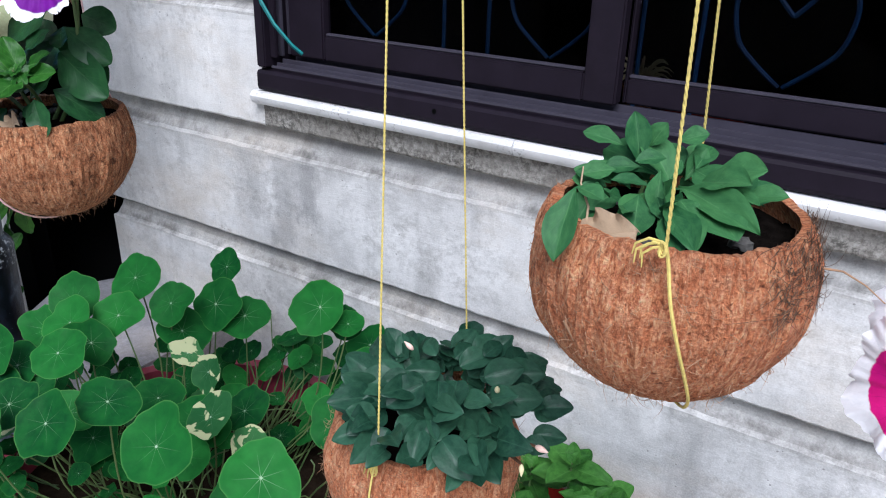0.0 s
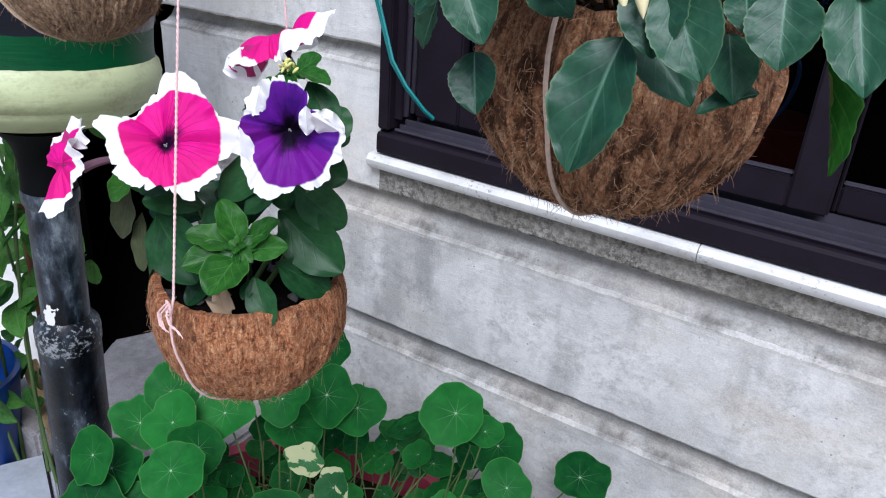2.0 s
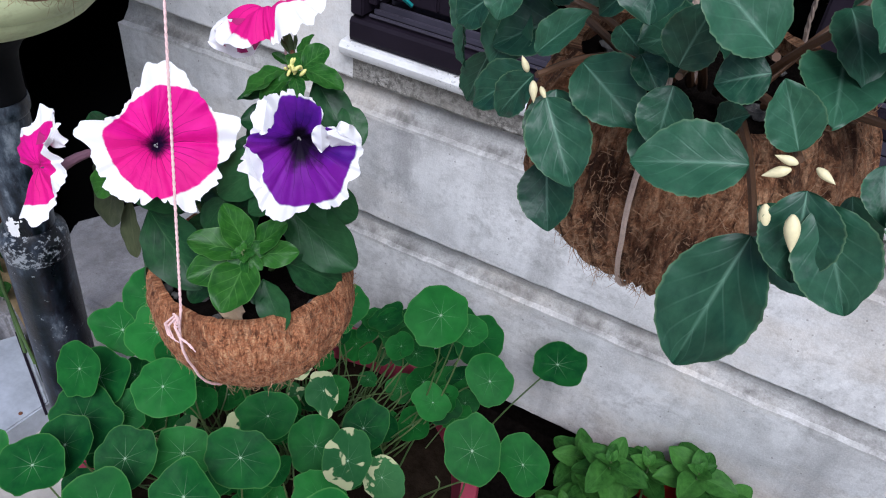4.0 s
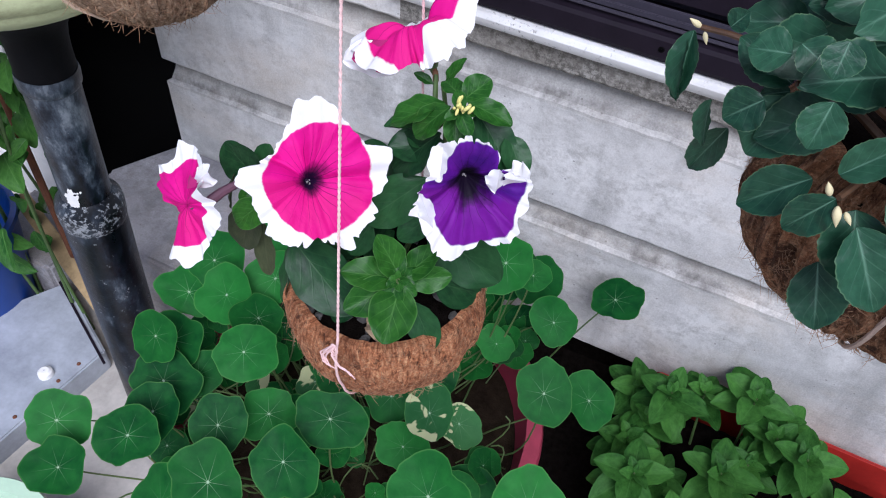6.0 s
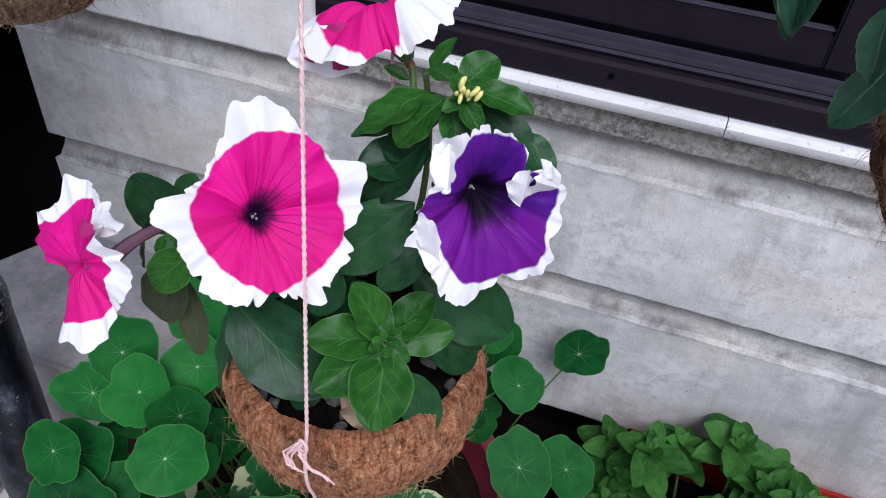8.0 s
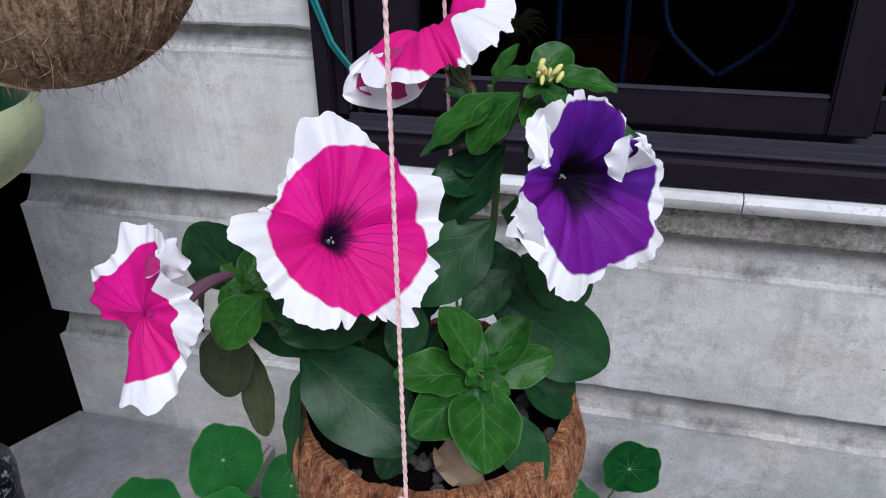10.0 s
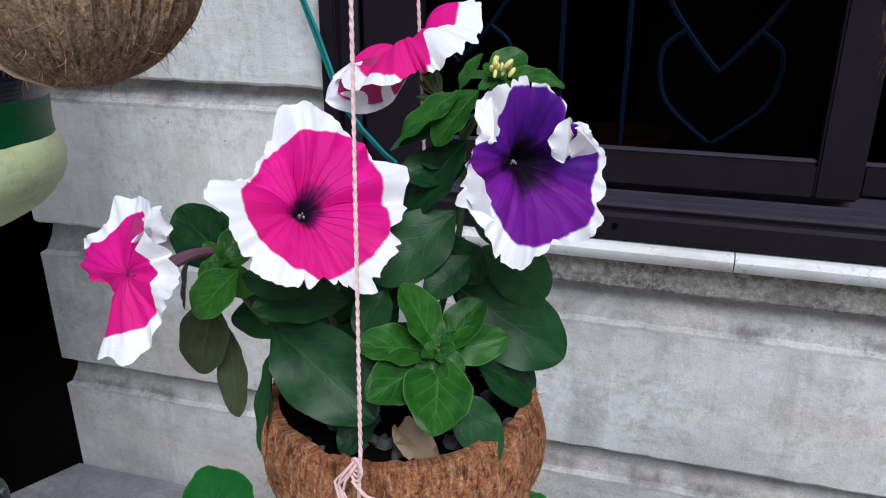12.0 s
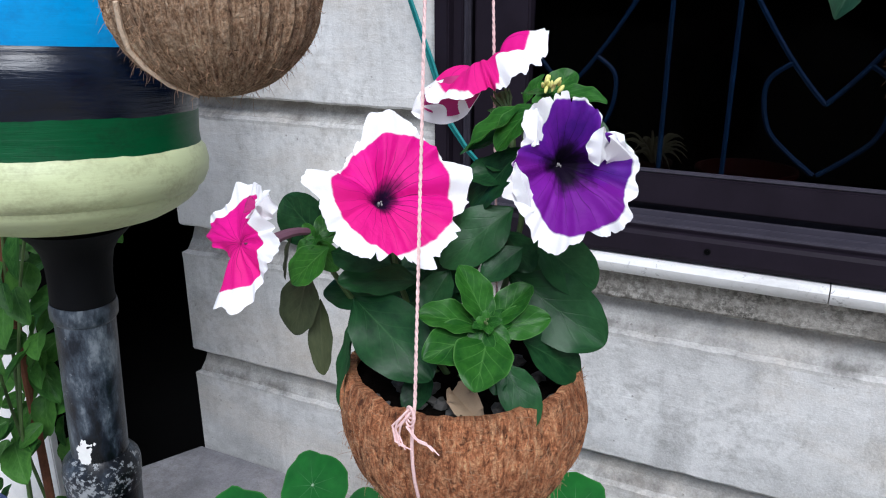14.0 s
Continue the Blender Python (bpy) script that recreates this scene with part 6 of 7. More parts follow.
# each leaf: base, tip, width over length, kind, the way its upper side faces
for base, tip, ratio, key, facing in (
    ((-0.4390, 0.1060, 1.4404), (-0.4243, 0.0980, 1.4210), 0.72, "imp", (0.0, -0.75, 0.66)),
    ((-0.4339, 0.1160, 1.4488), (-0.4128, 0.1060, 1.4411), 0.81, "imp", (0.0, -0.75, 0.66)),
    ((-0.4476, 0.1160, 1.4475), (-0.4359, 0.1180, 1.4624), 0.57, "imp", (0.0, -0.75, 0.66)),
    ((-0.4519, 0.1250, 1.4374), (-0.4686, 0.1220, 1.4215), 0.65, "imp", (0.0, -0.75, 0.66)),
    ((-0.4459, 0.1120, 1.4427), (-0.4550, 0.1100, 1.4277), 0.69, "imp", (0.0, -0.75, 0.66)),
    ((-0.4395, 0.1200, 1.4129), (-0.4316, 0.1100, 1.3944), 0.80, "imp", (0.0, -0.75, 0.66)),
    ((-0.4636, 0.1460, 1.4473), (-0.4712, 0.1380, 1.4286), 0.93, "imp", (0.0, -0.75, 0.66)),
    ((-0.4667, 0.1500, 1.4499), (-0.4859, 0.1550, 1.4577), 0.75, "imp", (0.0, -0.75, 0.66)),
    ((-0.4651, 0.1500, 1.4516), (-0.4582, 0.1520, 1.4658), 0.79, "imp", (0.0, -0.75, 0.66)),
    ((-0.4553, 0.1420, 1.4542), (-0.4408, 0.1400, 1.4684), 0.76, "imp", (0.0, -0.75, 0.66)),
    ((-0.5031, 0.1820, 1.4369), (-0.5011, 0.1780, 1.4124), 0.36, "imp", (-0.5, -0.7, 0.5)),
    ((-0.4287, 0.1300, 1.4672), (-0.4359, 0.1280, 1.4580), 0.77, "imp", (0.0, -0.75, 0.66)),
    ((-0.4187, 0.1000, 1.4899), (-0.4140, 0.0920, 1.4727), 1.02, "imp", (0.0, -0.75, 0.66)),
    ((-0.4063, 0.1000, 1.4618), (-0.4029, 0.1000, 1.4783), 0.85, "imp", (0.0, -0.75, 0.66)),
    ((-0.4068, 0.1050, 1.4549), (-0.4056, 0.0980, 1.4402), 0.87, "imp", (0.0, -0.75, 0.66)),
    ((-0.3869, 0.0920, 1.4749), (-0.4050, 0.0880, 1.4893), 0.76, "imp", (0.0, -0.75, 0.66)),
    ((-0.3859, 0.0950, 1.4687), (-0.3966, 0.0920, 1.4641), 1.10, "imp", (0.0, -0.75, 0.66)),
    ((-0.3830, 0.0900, 1.4489), (-0.4084, 0.0840, 1.4437), 0.71, "imp", (0.0, -0.75, 0.66)),
    ((-0.3746, 0.0880, 1.4566), (-0.3825, 0.0880, 1.4709), 0.77, "imp", (0.0, -0.75, 0.66)),
    ((-0.3696, 0.0880, 1.4482), (-0.3647, 0.0800, 1.4288), 0.85, "imp", (0.0, -0.75, 0.66)),
    ((-0.3879, 0.1000, 1.4961), (-0.3954, 0.1000, 1.4907), 1.10, "imp", (0.0, -0.75, 0.66)),
    ((-0.4232, 0.1100, 1.4864), (-0.4324, 0.1120, 1.4804), 0.78, "imp", (0.0, -0.75, 0.66)),
    ((-0.4345, 0.1200, 1.4902), (-0.4425, 0.1220, 1.4778), 0.85, "imp", (0.0, -0.75, 0.66)),
    ((-0.4040, 0.1120, 1.4873), (-0.4114, 0.1150, 1.4938), 1.10, "imp", (0.0, -0.75, 0.66)),
    ((-0.4187, 0.1150, 1.4561), (-0.4100, 0.1080, 1.4506), 0.77, "imp", (0.0, -0.75, 0.66)),
    ((-0.3940, 0.1050, 1.4483), (-0.3880, 0.1000, 1.4557), 0.86, "imp", (0.0, -0.75, 0.66)),
    ((-0.4295, 0.1300, 1.4561), (-0.4183, 0.1200, 1.4538), 0.67, "imp", (0.0, -0.75, 0.66)),
    ((-0.4661, 0.1500, 1.4473), (-0.4742, 0.1500, 1.4431), 0.84, "imp", (0.0, -0.75, 0.66)),
    ((-0.3765, 0.0904, 1.4308), (-0.3822, 0.0748, 1.3950), 0.64, "imp", (0.0, -0.85, 0.5)),
    ((-0.4395, 0.1150, 1.4391), (-0.4317, 0.1050, 1.4206), 0.84, "imp", (0.0, -0.75, 0.66)),
    ((-0.3652, 0.0880, 1.4463), (-0.3513, 0.0800, 1.4253), 0.72, "imp", (0.0, -0.75, 0.66)),
    ((-0.3774, 0.1050, 1.4309), (-0.3565, 0.0980, 1.4152), 0.68, "imp", (0.0, -0.75, 0.66)),
    ((-0.3566, 0.1250, 1.4310), (-0.3492, 0.1180, 1.4130), 0.74, "imp", (0.3, -0.8, 0.4)),
    ((-0.3441, 0.1250, 1.4156), (-0.3603, 0.1180, 1.4084), 0.44, "imp", (0.1, -0.5, 0.8)),
    ((-0.3422, 0.1150, 1.4453), (-0.3378, 0.1050, 1.4268), 0.94, "imp", (0.0, -0.75, 0.66)),
    ((-0.3256, 0.1200, 1.4477), (-0.3160, 0.1050, 1.4240), 0.65, "imp", (0.0, -0.75, 0.66)),
    ((-0.3314, 0.1300, 1.4342), (-0.3180, 0.1220, 1.3969), 0.22, "imp_lean", (0.6, -0.7, 0.2)),
    ((-0.4136, 0.1100, 1.4396), (-0.3968, 0.1000, 1.4334), 0.71, "imp", (0.0, -0.75, 0.66)),
    ((-0.3537, 0.1200, 1.4444), (-0.3483, 0.1100, 1.4338), 0.79, "imp", (0.0, -0.75, 0.66)),
    ((-0.4790, 0.1560, 1.4240), (-0.4865, 0.1560, 1.4020), 0.50, "imp", (0.0, -0.75, 0.66)),
    ((-0.4872, 0.1500, 1.4363), (-0.4849, 0.1480, 1.4183), 0.44, "imp", (-0.6, -0.6, 0.5)),
    ((-0.4726, 0.1350, 1.4511), (-0.4818, 0.1320, 1.4423), 1.10, "imp", (0.0, -0.75, 0.66)),
    ((-0.4706, 0.1400, 1.4644), (-0.4827, 0.1420, 1.4616), 1.10, "imp", (0.0, -0.75, 0.66)),
    ((-0.4695, 0.1400, 1.4681), (-0.4586, 0.1350, 1.4651), 0.99, "imp", (0.0, -0.75, 0.66)),
    ((-0.4901, 0.1650, 1.4541), (-0.4863, 0.1650, 1.4608), 1.10, "imp", (0.0, -0.75, 0.66)),
    ((-0.5022, 0.1830, 1.4400), (-0.5007, 0.1760, 1.4153), 0.45, "imp", (-0.3, -0.7, 0.6)),
    ((-0.4605, 0.1200, 1.4823), (-0.4604, 0.1150, 1.4739), 1.10, "imp", (0.0, -0.75, 0.66)),
    ((-0.4578, 0.1150, 1.4683), (-0.4587, 0.1100, 1.4558), 0.93, "imp", (0.0, -0.75, 0.66)),
):
    leaf(impatiens, key, base, tip, ratio, facing, jitter=0.45)
rnd = random.Random(21)
for k in range(70):
    # the crown over the rim and the far side
    a = rnd.uniform(0, 2 * math.pi)
    r = 0.078 * math.sqrt(rnd.uniform(0.05, 1))
    node = Vector((-0.400 + r * math.cos(a), 0.190 + r * 0.85 * math.sin(a), 1.492 + rnd.uniform(-0.020, 0.030) - r * 0.50))
    out = Vector((math.cos(a) + rnd.uniform(-0.5, 0.5), math.sin(a) + rnd.uniform(-0.5, 0.5), rnd.uniform(-0.6, 0.2)))
    leaf(impatiens, "imp", node, node + out.normalized() * rnd.uniform(0.020, 0.030), rnd.uniform(0.68, 0.86))
NODES = ((-0.4453, 0.113, 1.4424), (-0.4655, 0.149, 1.4508), (-0.4221, 0.108, 1.4881), (-0.4059, 0.103, 1.4584), (-0.3862, 0.094, 1.4727), (-0.3737, 0.088, 1.4547), (-0.3762, 0.092, 1.4304), (-0.5001, 0.183, 1.4418), (-0.3253, 0.12, 1.4463), (-0.36, 0.13, 1.48), (-0.35, 0.2, 1.48), (-0.42, 0.25, 1.48))
for tip in NODES:
    stem(impatiens, (-0.408 + (tip[0] + 0.408) * 0.25, 0.170, 1.428), tip, 0.0016, 0.0010, M_IMPSTEM, (0, 0, 0.007))


def bud(plant, at, d, size, mat):
    d = Vector(d).normalized()
    bm = tube(bmesh.new(), [Vector(at) + d * size * 0.85 * t for t in (0, 0.08, 0.2, 0.35, 0.5, 0.65, 0.8, 0.92, 1.0)], [size * f for f in (0.04, 0.10, 0.15, 0.175, 0.165, 0.13, 0.085, 0.04, 0.010)], 14)
    return part("bud", bm, mat, plant, "pointed cream flower bud")


for at, d, size in (((-0.4477, 0.112, 1.443), (-0.35, -0.1, 0.7), 0.010), ((-0.4450, 0.110, 1.442), (0.3, -0.3, -0.8), 0.012), ((-0.4425, 0.110, 1.441), (0.6, -0.3, -0.6), 0.008), ((-0.3737, 0.086, 1.4547), (-0.9, -0.1, 0.1), 0.010), ((-0.3745, 0.086, 1.4530), (-0.7, -0.2, -0.4), 0.012), ((-0.3765, 0.084, 1.4440), (0.3, -0.2, -0.9), 0.014), ((-0.3706, 0.080, 1.4460), (0.3, -0.2, -0.9), 0.017), ((-0.3698, 0.088, 1.4541), (0.8, -0.2, -0.3), 0.010), ((-0.5001, 0.183, 1.4418), (-0.7, -0.2, 0.4), 0.011), ((-0.4985, 0.182, 1.4410), (0.4, -0.4, -0.6), 0.009), ((-0.3253, 0.118, 1.4463), (0.8, -0.3, 0.1), 0.010)):
    bud(impatiens, at, d, size * 0.60, M_BUD)

# ---- soft seedlings in the wide pot ----
seedlings = thing("seedling_plant", "leafy green seedlings with soft oval leaves", "plant", (-0.118, 0.146, 1.272))


def dian_leaf(base, tip, ratio):
    b, t = Vector(base), Vector(tip)
    leaf(seedlings, "dian", b, b + (t - b) * 0.74, min(0.74, ratio * 1.35), facing=(0.2, -0.55, 0.8))


dian_leaf((-0.123, 0.150, 1.290), (-0.145, 0.160, 1.315), 0.4)
dian_leaf((-0.128, 0.150, 1.293), (-0.167, 0.160, 1.304), 0.4)
dian_leaf((-0.129, 0.140, 1.291), (-0.146, 0.130, 1.297), 0.4)
dian_leaf((-0.121, 0.160, 1.290), (-0.114, 0.170, 1.308), 0.4)
dian_leaf((-0.114, 0.150, 1.292), (-0.088, 0.130, 1.309), 0.42)
dian_leaf((-0.109, 0.140, 1.291), (-0.085, 0.110, 1.291), 0.55)
dian_leaf((-0.131, 0.140, 1.288), (-0.124, 0.110, 1.283), 0.6)
dian_leaf((-0.119, 0.130, 1.289), (-0.094, 0.100, 1.288), 0.4)
dian_leaf((-0.116, 0.120, 1.289), (-0.102, 0.100, 1.283), 0.5)
dian_leaf((-0.150, 0.140, 1.287), (-0.153, 0.100, 1.264), 0.45)
dian_leaf((-0.142, 0.140, 1.286), (-0.148, 0.120, 1.284), 0.55)
dian_leaf((-0.107, 0.150, 1.291), (-0.082, 0.140, 1.294), 0.35)
dian_leaf((-0.128, 0.150, 1.291), (-0.121, 0.160, 1.302), 0.5)
dian_leaf((-0.141, 0.160, 1.291), (-0.165, 0.160, 1.289), 0.5)
dian_leaf((-0.124, 0.160, 1.292), (-0.134, 0.170, 1.307), 0.6)
dian_leaf((-0.118, 0.160, 1.295), (-0.098, 0.140, 1.298), 0.5)
dian_leaf((-0.123, 0.130, 1.291), (-0.115, 0.120, 1.284), 0.6)
dian_leaf((-0.115, 0.130, 1.292), (-0.103, 0.120, 1.289), 0.6)
# the upper tuft
for base, tip, ratio in (
    ((-0.1374, 0.1500, 1.2959), (-0.1424, 0.1520, 1.3169), 0.46),
    ((-0.1448, 0.1500, 1.3027), (-0.1633, 0.1500, 1.3066), 0.43),
    ((-0.1358, 0.1550, 1.3027), (-0.1304, 0.1550, 1.3134), 0.68),
    ((-0.1095, 0.1500, 1.2961), (-0.0891, 0.1450, 1.3053), 0.62),
    ((-0.1195, 0.1450, 1.2919), (-0.0844, 0.1200, 1.2918), 0.31),
    ((-0.1300, 0.1300, 1.2903), (-0.1254, 0.1150, 1.2794), 0.67),
    ((-0.1436, 0.1400, 1.2953), (-0.1539, 0.1300, 1.2946), 0.58),
    ((-0.1175, 0.1250, 1.2912), (-0.1003, 0.1050, 1.2844), 0.40),
    ((-0.1262, 0.1600, 1.3056), (-0.1151, 0.1620, 1.3106), 0.67),
    ((-0.1257, 0.1400, 1.2989), (-0.1210, 0.1250, 1.2858), 0.44),
):
    leaf(seedlings, "dian", base, tip, ratio * 1.1, (0.15, -0.65, 0.75), jitter=0.4)
rnd = random.Random(14)
for k in range(58):
    a, r = rnd.uniform(0, 6.28), 0.030 * math.sqrt(rnd.random())
    node = Vector((-0.122 + r * math.cos(a), 0.148 + 0.85 * r * math.sin(a), 1.284 + 0.022 * (1 - r / 0.035) * rnd.random()))
    out = Vector((math.cos(a) + rnd.uniform(-0.5, 0.5), math.sin(a) + rnd.uniform(-0.5, 0.5), rnd.uniform(-0.15, 0.75))).normalized()
    leaf(seedlings, "dian", node, node + out * rnd.uniform(0.010, 0.018), rnd.uniform(0.52, 0.68), facing=(0.2, -0.55, 0.8))
leaf(seedlings, "dian", (-0.1470, 0.1080, 1.2960), (-0.1455, 0.0860, 1.2770), 0.46, facing=(-0.1, -0.85, 0.4))
leaf(seedlings, "dian", (-0.1470, 0.1080, 1.2960), (-0.1350, 0.1040, 1.2970), 0.7, facing=(0.1, -0.5, 0.8))
for k in range(6):
    a = k * 1.05
    stem(seedlings, (-0.12 + 0.02 * math.cos(a), 0.146 + 0.02 * math.sin(a), 1.262), (-0.122 + 0.012 * math.cos(a), 0.15 + 0.012 * math.sin(a), 1.29), 0.0014, 0.0008, M_STEM)
part("dry_stem", tube(bmesh.new(), ((-0.138, 0.104, 1.270), (-0.140, 0.104, 1.282), (-0.141, 0.107, 1.290), (-0.146, 0.110, 1.297), (-0.1465, 0.112, 1.303)), [0.0006, 0.0005, 0.0005, 0.0004, 0.0003], 5), M_DEADLEAF, seedlings)

# ---- dark impatiens in the low pot ----
impatiens_low = thing("impatiens_plant", "compact dark impatiens with small blush buds", "plant", (-0.252, 0.168, 1.110), "impatiens plants")
rnd = random.Random(33)
for k in range(170):
    a = rnd.uniform(0, 2 * math.pi)
    r = 0.052 * math.sqrt(rnd.uniform(0, 1))
    h = rnd.uniform(0.35, 1.0)
    node = Vector((-0.234 + r * math.cos(a), 0.168 + r * math.sin(a), 1.113 + 0.046 * h * (1 - (r / 0.08) ** 2)))
    out = Vector((math.cos(a) * 0.8 + rnd.uniform(-0.5, 0.5), math.sin(a) * 0.8 + rnd.uniform(-0.5, 0.5), rnd.uniform(-0.30, 0.50)))
    leaf(impatiens_low, "imp_dark", node, node + out.normalized() * rnd.uniform(0.014, 0.025), rnd.uniform(0.66, 0.88))
for k in range(14):
    a = rnd.uniform(0, 2 * math.pi)
    stem(impatiens_low, (-0.25, 0.168, 1.09), (-0.228 + 0.035 * math.cos(a), 0.168 + 0.035 * math.sin(a), 1.135), 0.0013, 0.0009, M_IMPSTEM, (0, 0, 0.01))
for tip in ((-0.171, 0.150, 1.139), (-0.176, 0.146, 1.128)):
    stem(impatiens_low, (-0.215, 0.160, 1.118), tip, 0.0012, 0.0008, M_IMPSTEM, (0, 0, 0.003))
for at, d, s, m in (((-0.171, 0.150, 1.139), (0.9, -0.2, 0.1), 0.010, M_BUD_PINK), ((-0.258, 0.165, 1.158), (-0.5, -0.3, 0.6), 0.009, M_BUD_PINK), ((-0.200, 0.160, 1.155), (0.2, -0.4, 0.7), 0.009, M_BUD), ((-0.176, 0.146, 1.128), (0.2, -0.3, -0.8), 0.008, M_BUD)):
    bud(impatiens_low, at, d, s, m)

# ---- next petunia along the rail ----
CF = (0.042, 0.165, 1.190)
pot_f = coconut_pot("red-brown coconut husk pot at the far end of the rail", CF, 0.058, 0.058, 0.028, M_HUSK_RED, 19.0, 200)
hang(pot_f, M_STRING_P, ((0.042, 0.186, HOOK_Z), (0.042, 0.184, HOOK_Z)), ((0.037, 0.111, 1.219), (0.047, 0.219, 1.219)), 0.00125, CF, 0.058, 0.058)
petunia_far = thing("petunia_plant", "petunia with magenta and white flowers", "flowering plant", (0.055, 0.165, 1.21))
bloom(petunia_far, (-0.021, 0.152, 1.268), (-0.75, -0.55, 0.35), (0.1, 0.3, 0.9), 0.0300, M_MAGENTA, "magenta petunia bloom with white edge", 2.2, foot=(0.024, 0.165, 1.24), outline=FIVE_LOBES, rim=EVEN_RIM, lift=EVEN_LIFT)
bloom(petunia_far, (-0.020, 0.140, 1.236), (-0.6, -0.75, 0.1), (0.1, 0.1, 0.9), 0.0300, M_MAGENTA, "magenta petunia bloom with white edge", 6.1, foot=(0.026, 0.165, 1.225), outline=FIVE_LOBES, rim=EVEN_RIM, lift=EVEN_LIFT)
for k in range(18):
    a = k * 2.4
    leaf(petunia_far, "pet", (0.047 + 0.02 * math.cos(a), 0.168 + 0.02 * math.sin(a), 1.225 + 0.003 * k), (0.047 + 0.055 * math.cos(a), 0.168 + 0.06 * math.sin(a), 1.235 + 0.0035 * k), 0.6)
stem(petunia_far, (0.055, 0.165, 1.205), (0.05, 0.17, 1.30), 0.003, 0.0016, M_STEM)


# ---- litter strip along the wall, blackened for its shade ----
bm = bmesh.new()
bmesh.ops.create_grid(bm, x_segments=90, y_segments=24, size=1)
for v in bm.verts:
    x, y = 0.25 + v.co.x * 1.22, 0.46 + v.co.y * 0.24
    h = 0.012 + 0.10 * max(0.0, (y - 0.50) / 0.20)
    v.co = (x, y, GROUND + h + 0.008 * noise.noise(Vector((x * 25, y * 25, 0))) + 0.004 * noise.noise(Vector((x * 90, y * 90, 0))))
tagged(new("soil_bed", mesh_of("soil_bed", bm, M_SOIL_SHADE)), "strip of soil and litter along the wall, blackened for its shade", "soil", kind="structure")


# ---- plastic tubs on the ground ----
def tub(name, label, centre, r, top, mat, wall=0.018):
    h = top - GROUND
    base = r * 0.72
    prof = ((base * 0.3, 0.0), (base, 0.0), (base + 0.006, 0.004), (r - 0.016, h - 0.045), (r - 0.014, h - 0.040), (r, h - 0.038), (r + 0.003, h - 0.006), (r, h), (r - wall, h + 0.001), (r - wall - 0.003, h - 0.010), (r - wall - 0.012, h - 0.06))
    t = thing(name, label, "plant pot", (centre[0], centre[1], GROUND), "plant tubs")
    part("tub_wall", lathe(bmesh.new(), prof, 64), mat, t, m=pose(centre[0], centre[1], GROUND + 0.001))
    part("soil", soil_mesh(r - wall - 0.006, r * 50), M_COMPOST, t, "damp dark soil with litter", m=pose(centre[0], centre[1], top - 0.045))
    return t


tub_a = tub("plant_tub", "wide faded pink plastic tub of nasturtiums", (-0.780, 0.372), 0.250, 0.700, M_PINKPOT, 0.020)
tub_c = tub("plant_tub", "pale mint green plastic pot on the ground", (-1.119, -0.004), 0.110, 0.600, M_GREENPOT)

trough = thing("planter_trough", "long red plastic trough of mint set against the wall", "plant pot", (-0.13, 0.49, GROUND), "plant tubs")
TX0, TX1, TY0, TY1, TZ = -0.445, 0.140, 0.335, 0.652, 0.664


def trough_ring(grow, z):
    return [(TX0 - grow, TY0 - grow, z), (TX1 + grow, TY0 - grow, z), (TX1 + grow, TY1 + grow * 0.2, z), (TX0 - grow, TY1 + grow * 0.2, z)]


bm = bmesh.new()
rings = [[bm.verts.new(p) for p in trough_ring(g, z)] for g, z in ((-0.05, GROUND + 0.001), (-0.012, TZ - 0.034), (0.0, TZ - 0.033), (0.002, TZ - 0.004), (-0.002, TZ), (-0.030, TZ), (-0.034, TZ - 0.004), (-0.036, TZ - 0.05))]
bm.faces.new(rings[0][::-1])
for p, q in zip(rings, rings[1:]):
    for k in range(4):
        bm.faces.new((p[k], p[(k + 1) % 4], q[(k + 1) % 4], q[k]))
bmesh.ops.bevel(bm, geom=[e for e in bm.edges if abs(e.verts[0].co.z - e.verts[1].co.z) > 0.002], offset=0.012, segments=3, affect="EDGES")
part("trough_wall", bm, M_REDPOT, trough, smooth=False)
bm = bmesh.new()
bmesh.ops.create_grid(bm, x_segments=40, y_segments=22, size=1)
for v in bm.verts:
    x, y = (TX0 + TX1) / 2 + v.co.x * ((TX1 - TX0) / 2 - 0.035), (TY0 + TY1) / 2 + v.co.y * 0.125
    v.co = (x, y, TZ - 0.030 + 0.006 * noise.noise(Vector((x * 40, y * 40, 1))))
part("soil", bm, M_SOIL_SHADE, trough, "damp dark soil")

# ---- nasturtiums ----
nasturtium = thing("nasturtium_plant", "trailing nasturtiums with round veined leaves", "plant", (-0.78, 0.372, 0.655))


def bare(x, y):
    """The thin corner of the tub, where the compost shows."""
    return 0.307 + (x + 0.622) * 0.58 < y < 0.454 + (x + 0.705) * 0.61 and x > -0.705 + (0.454 - y) * 0.565


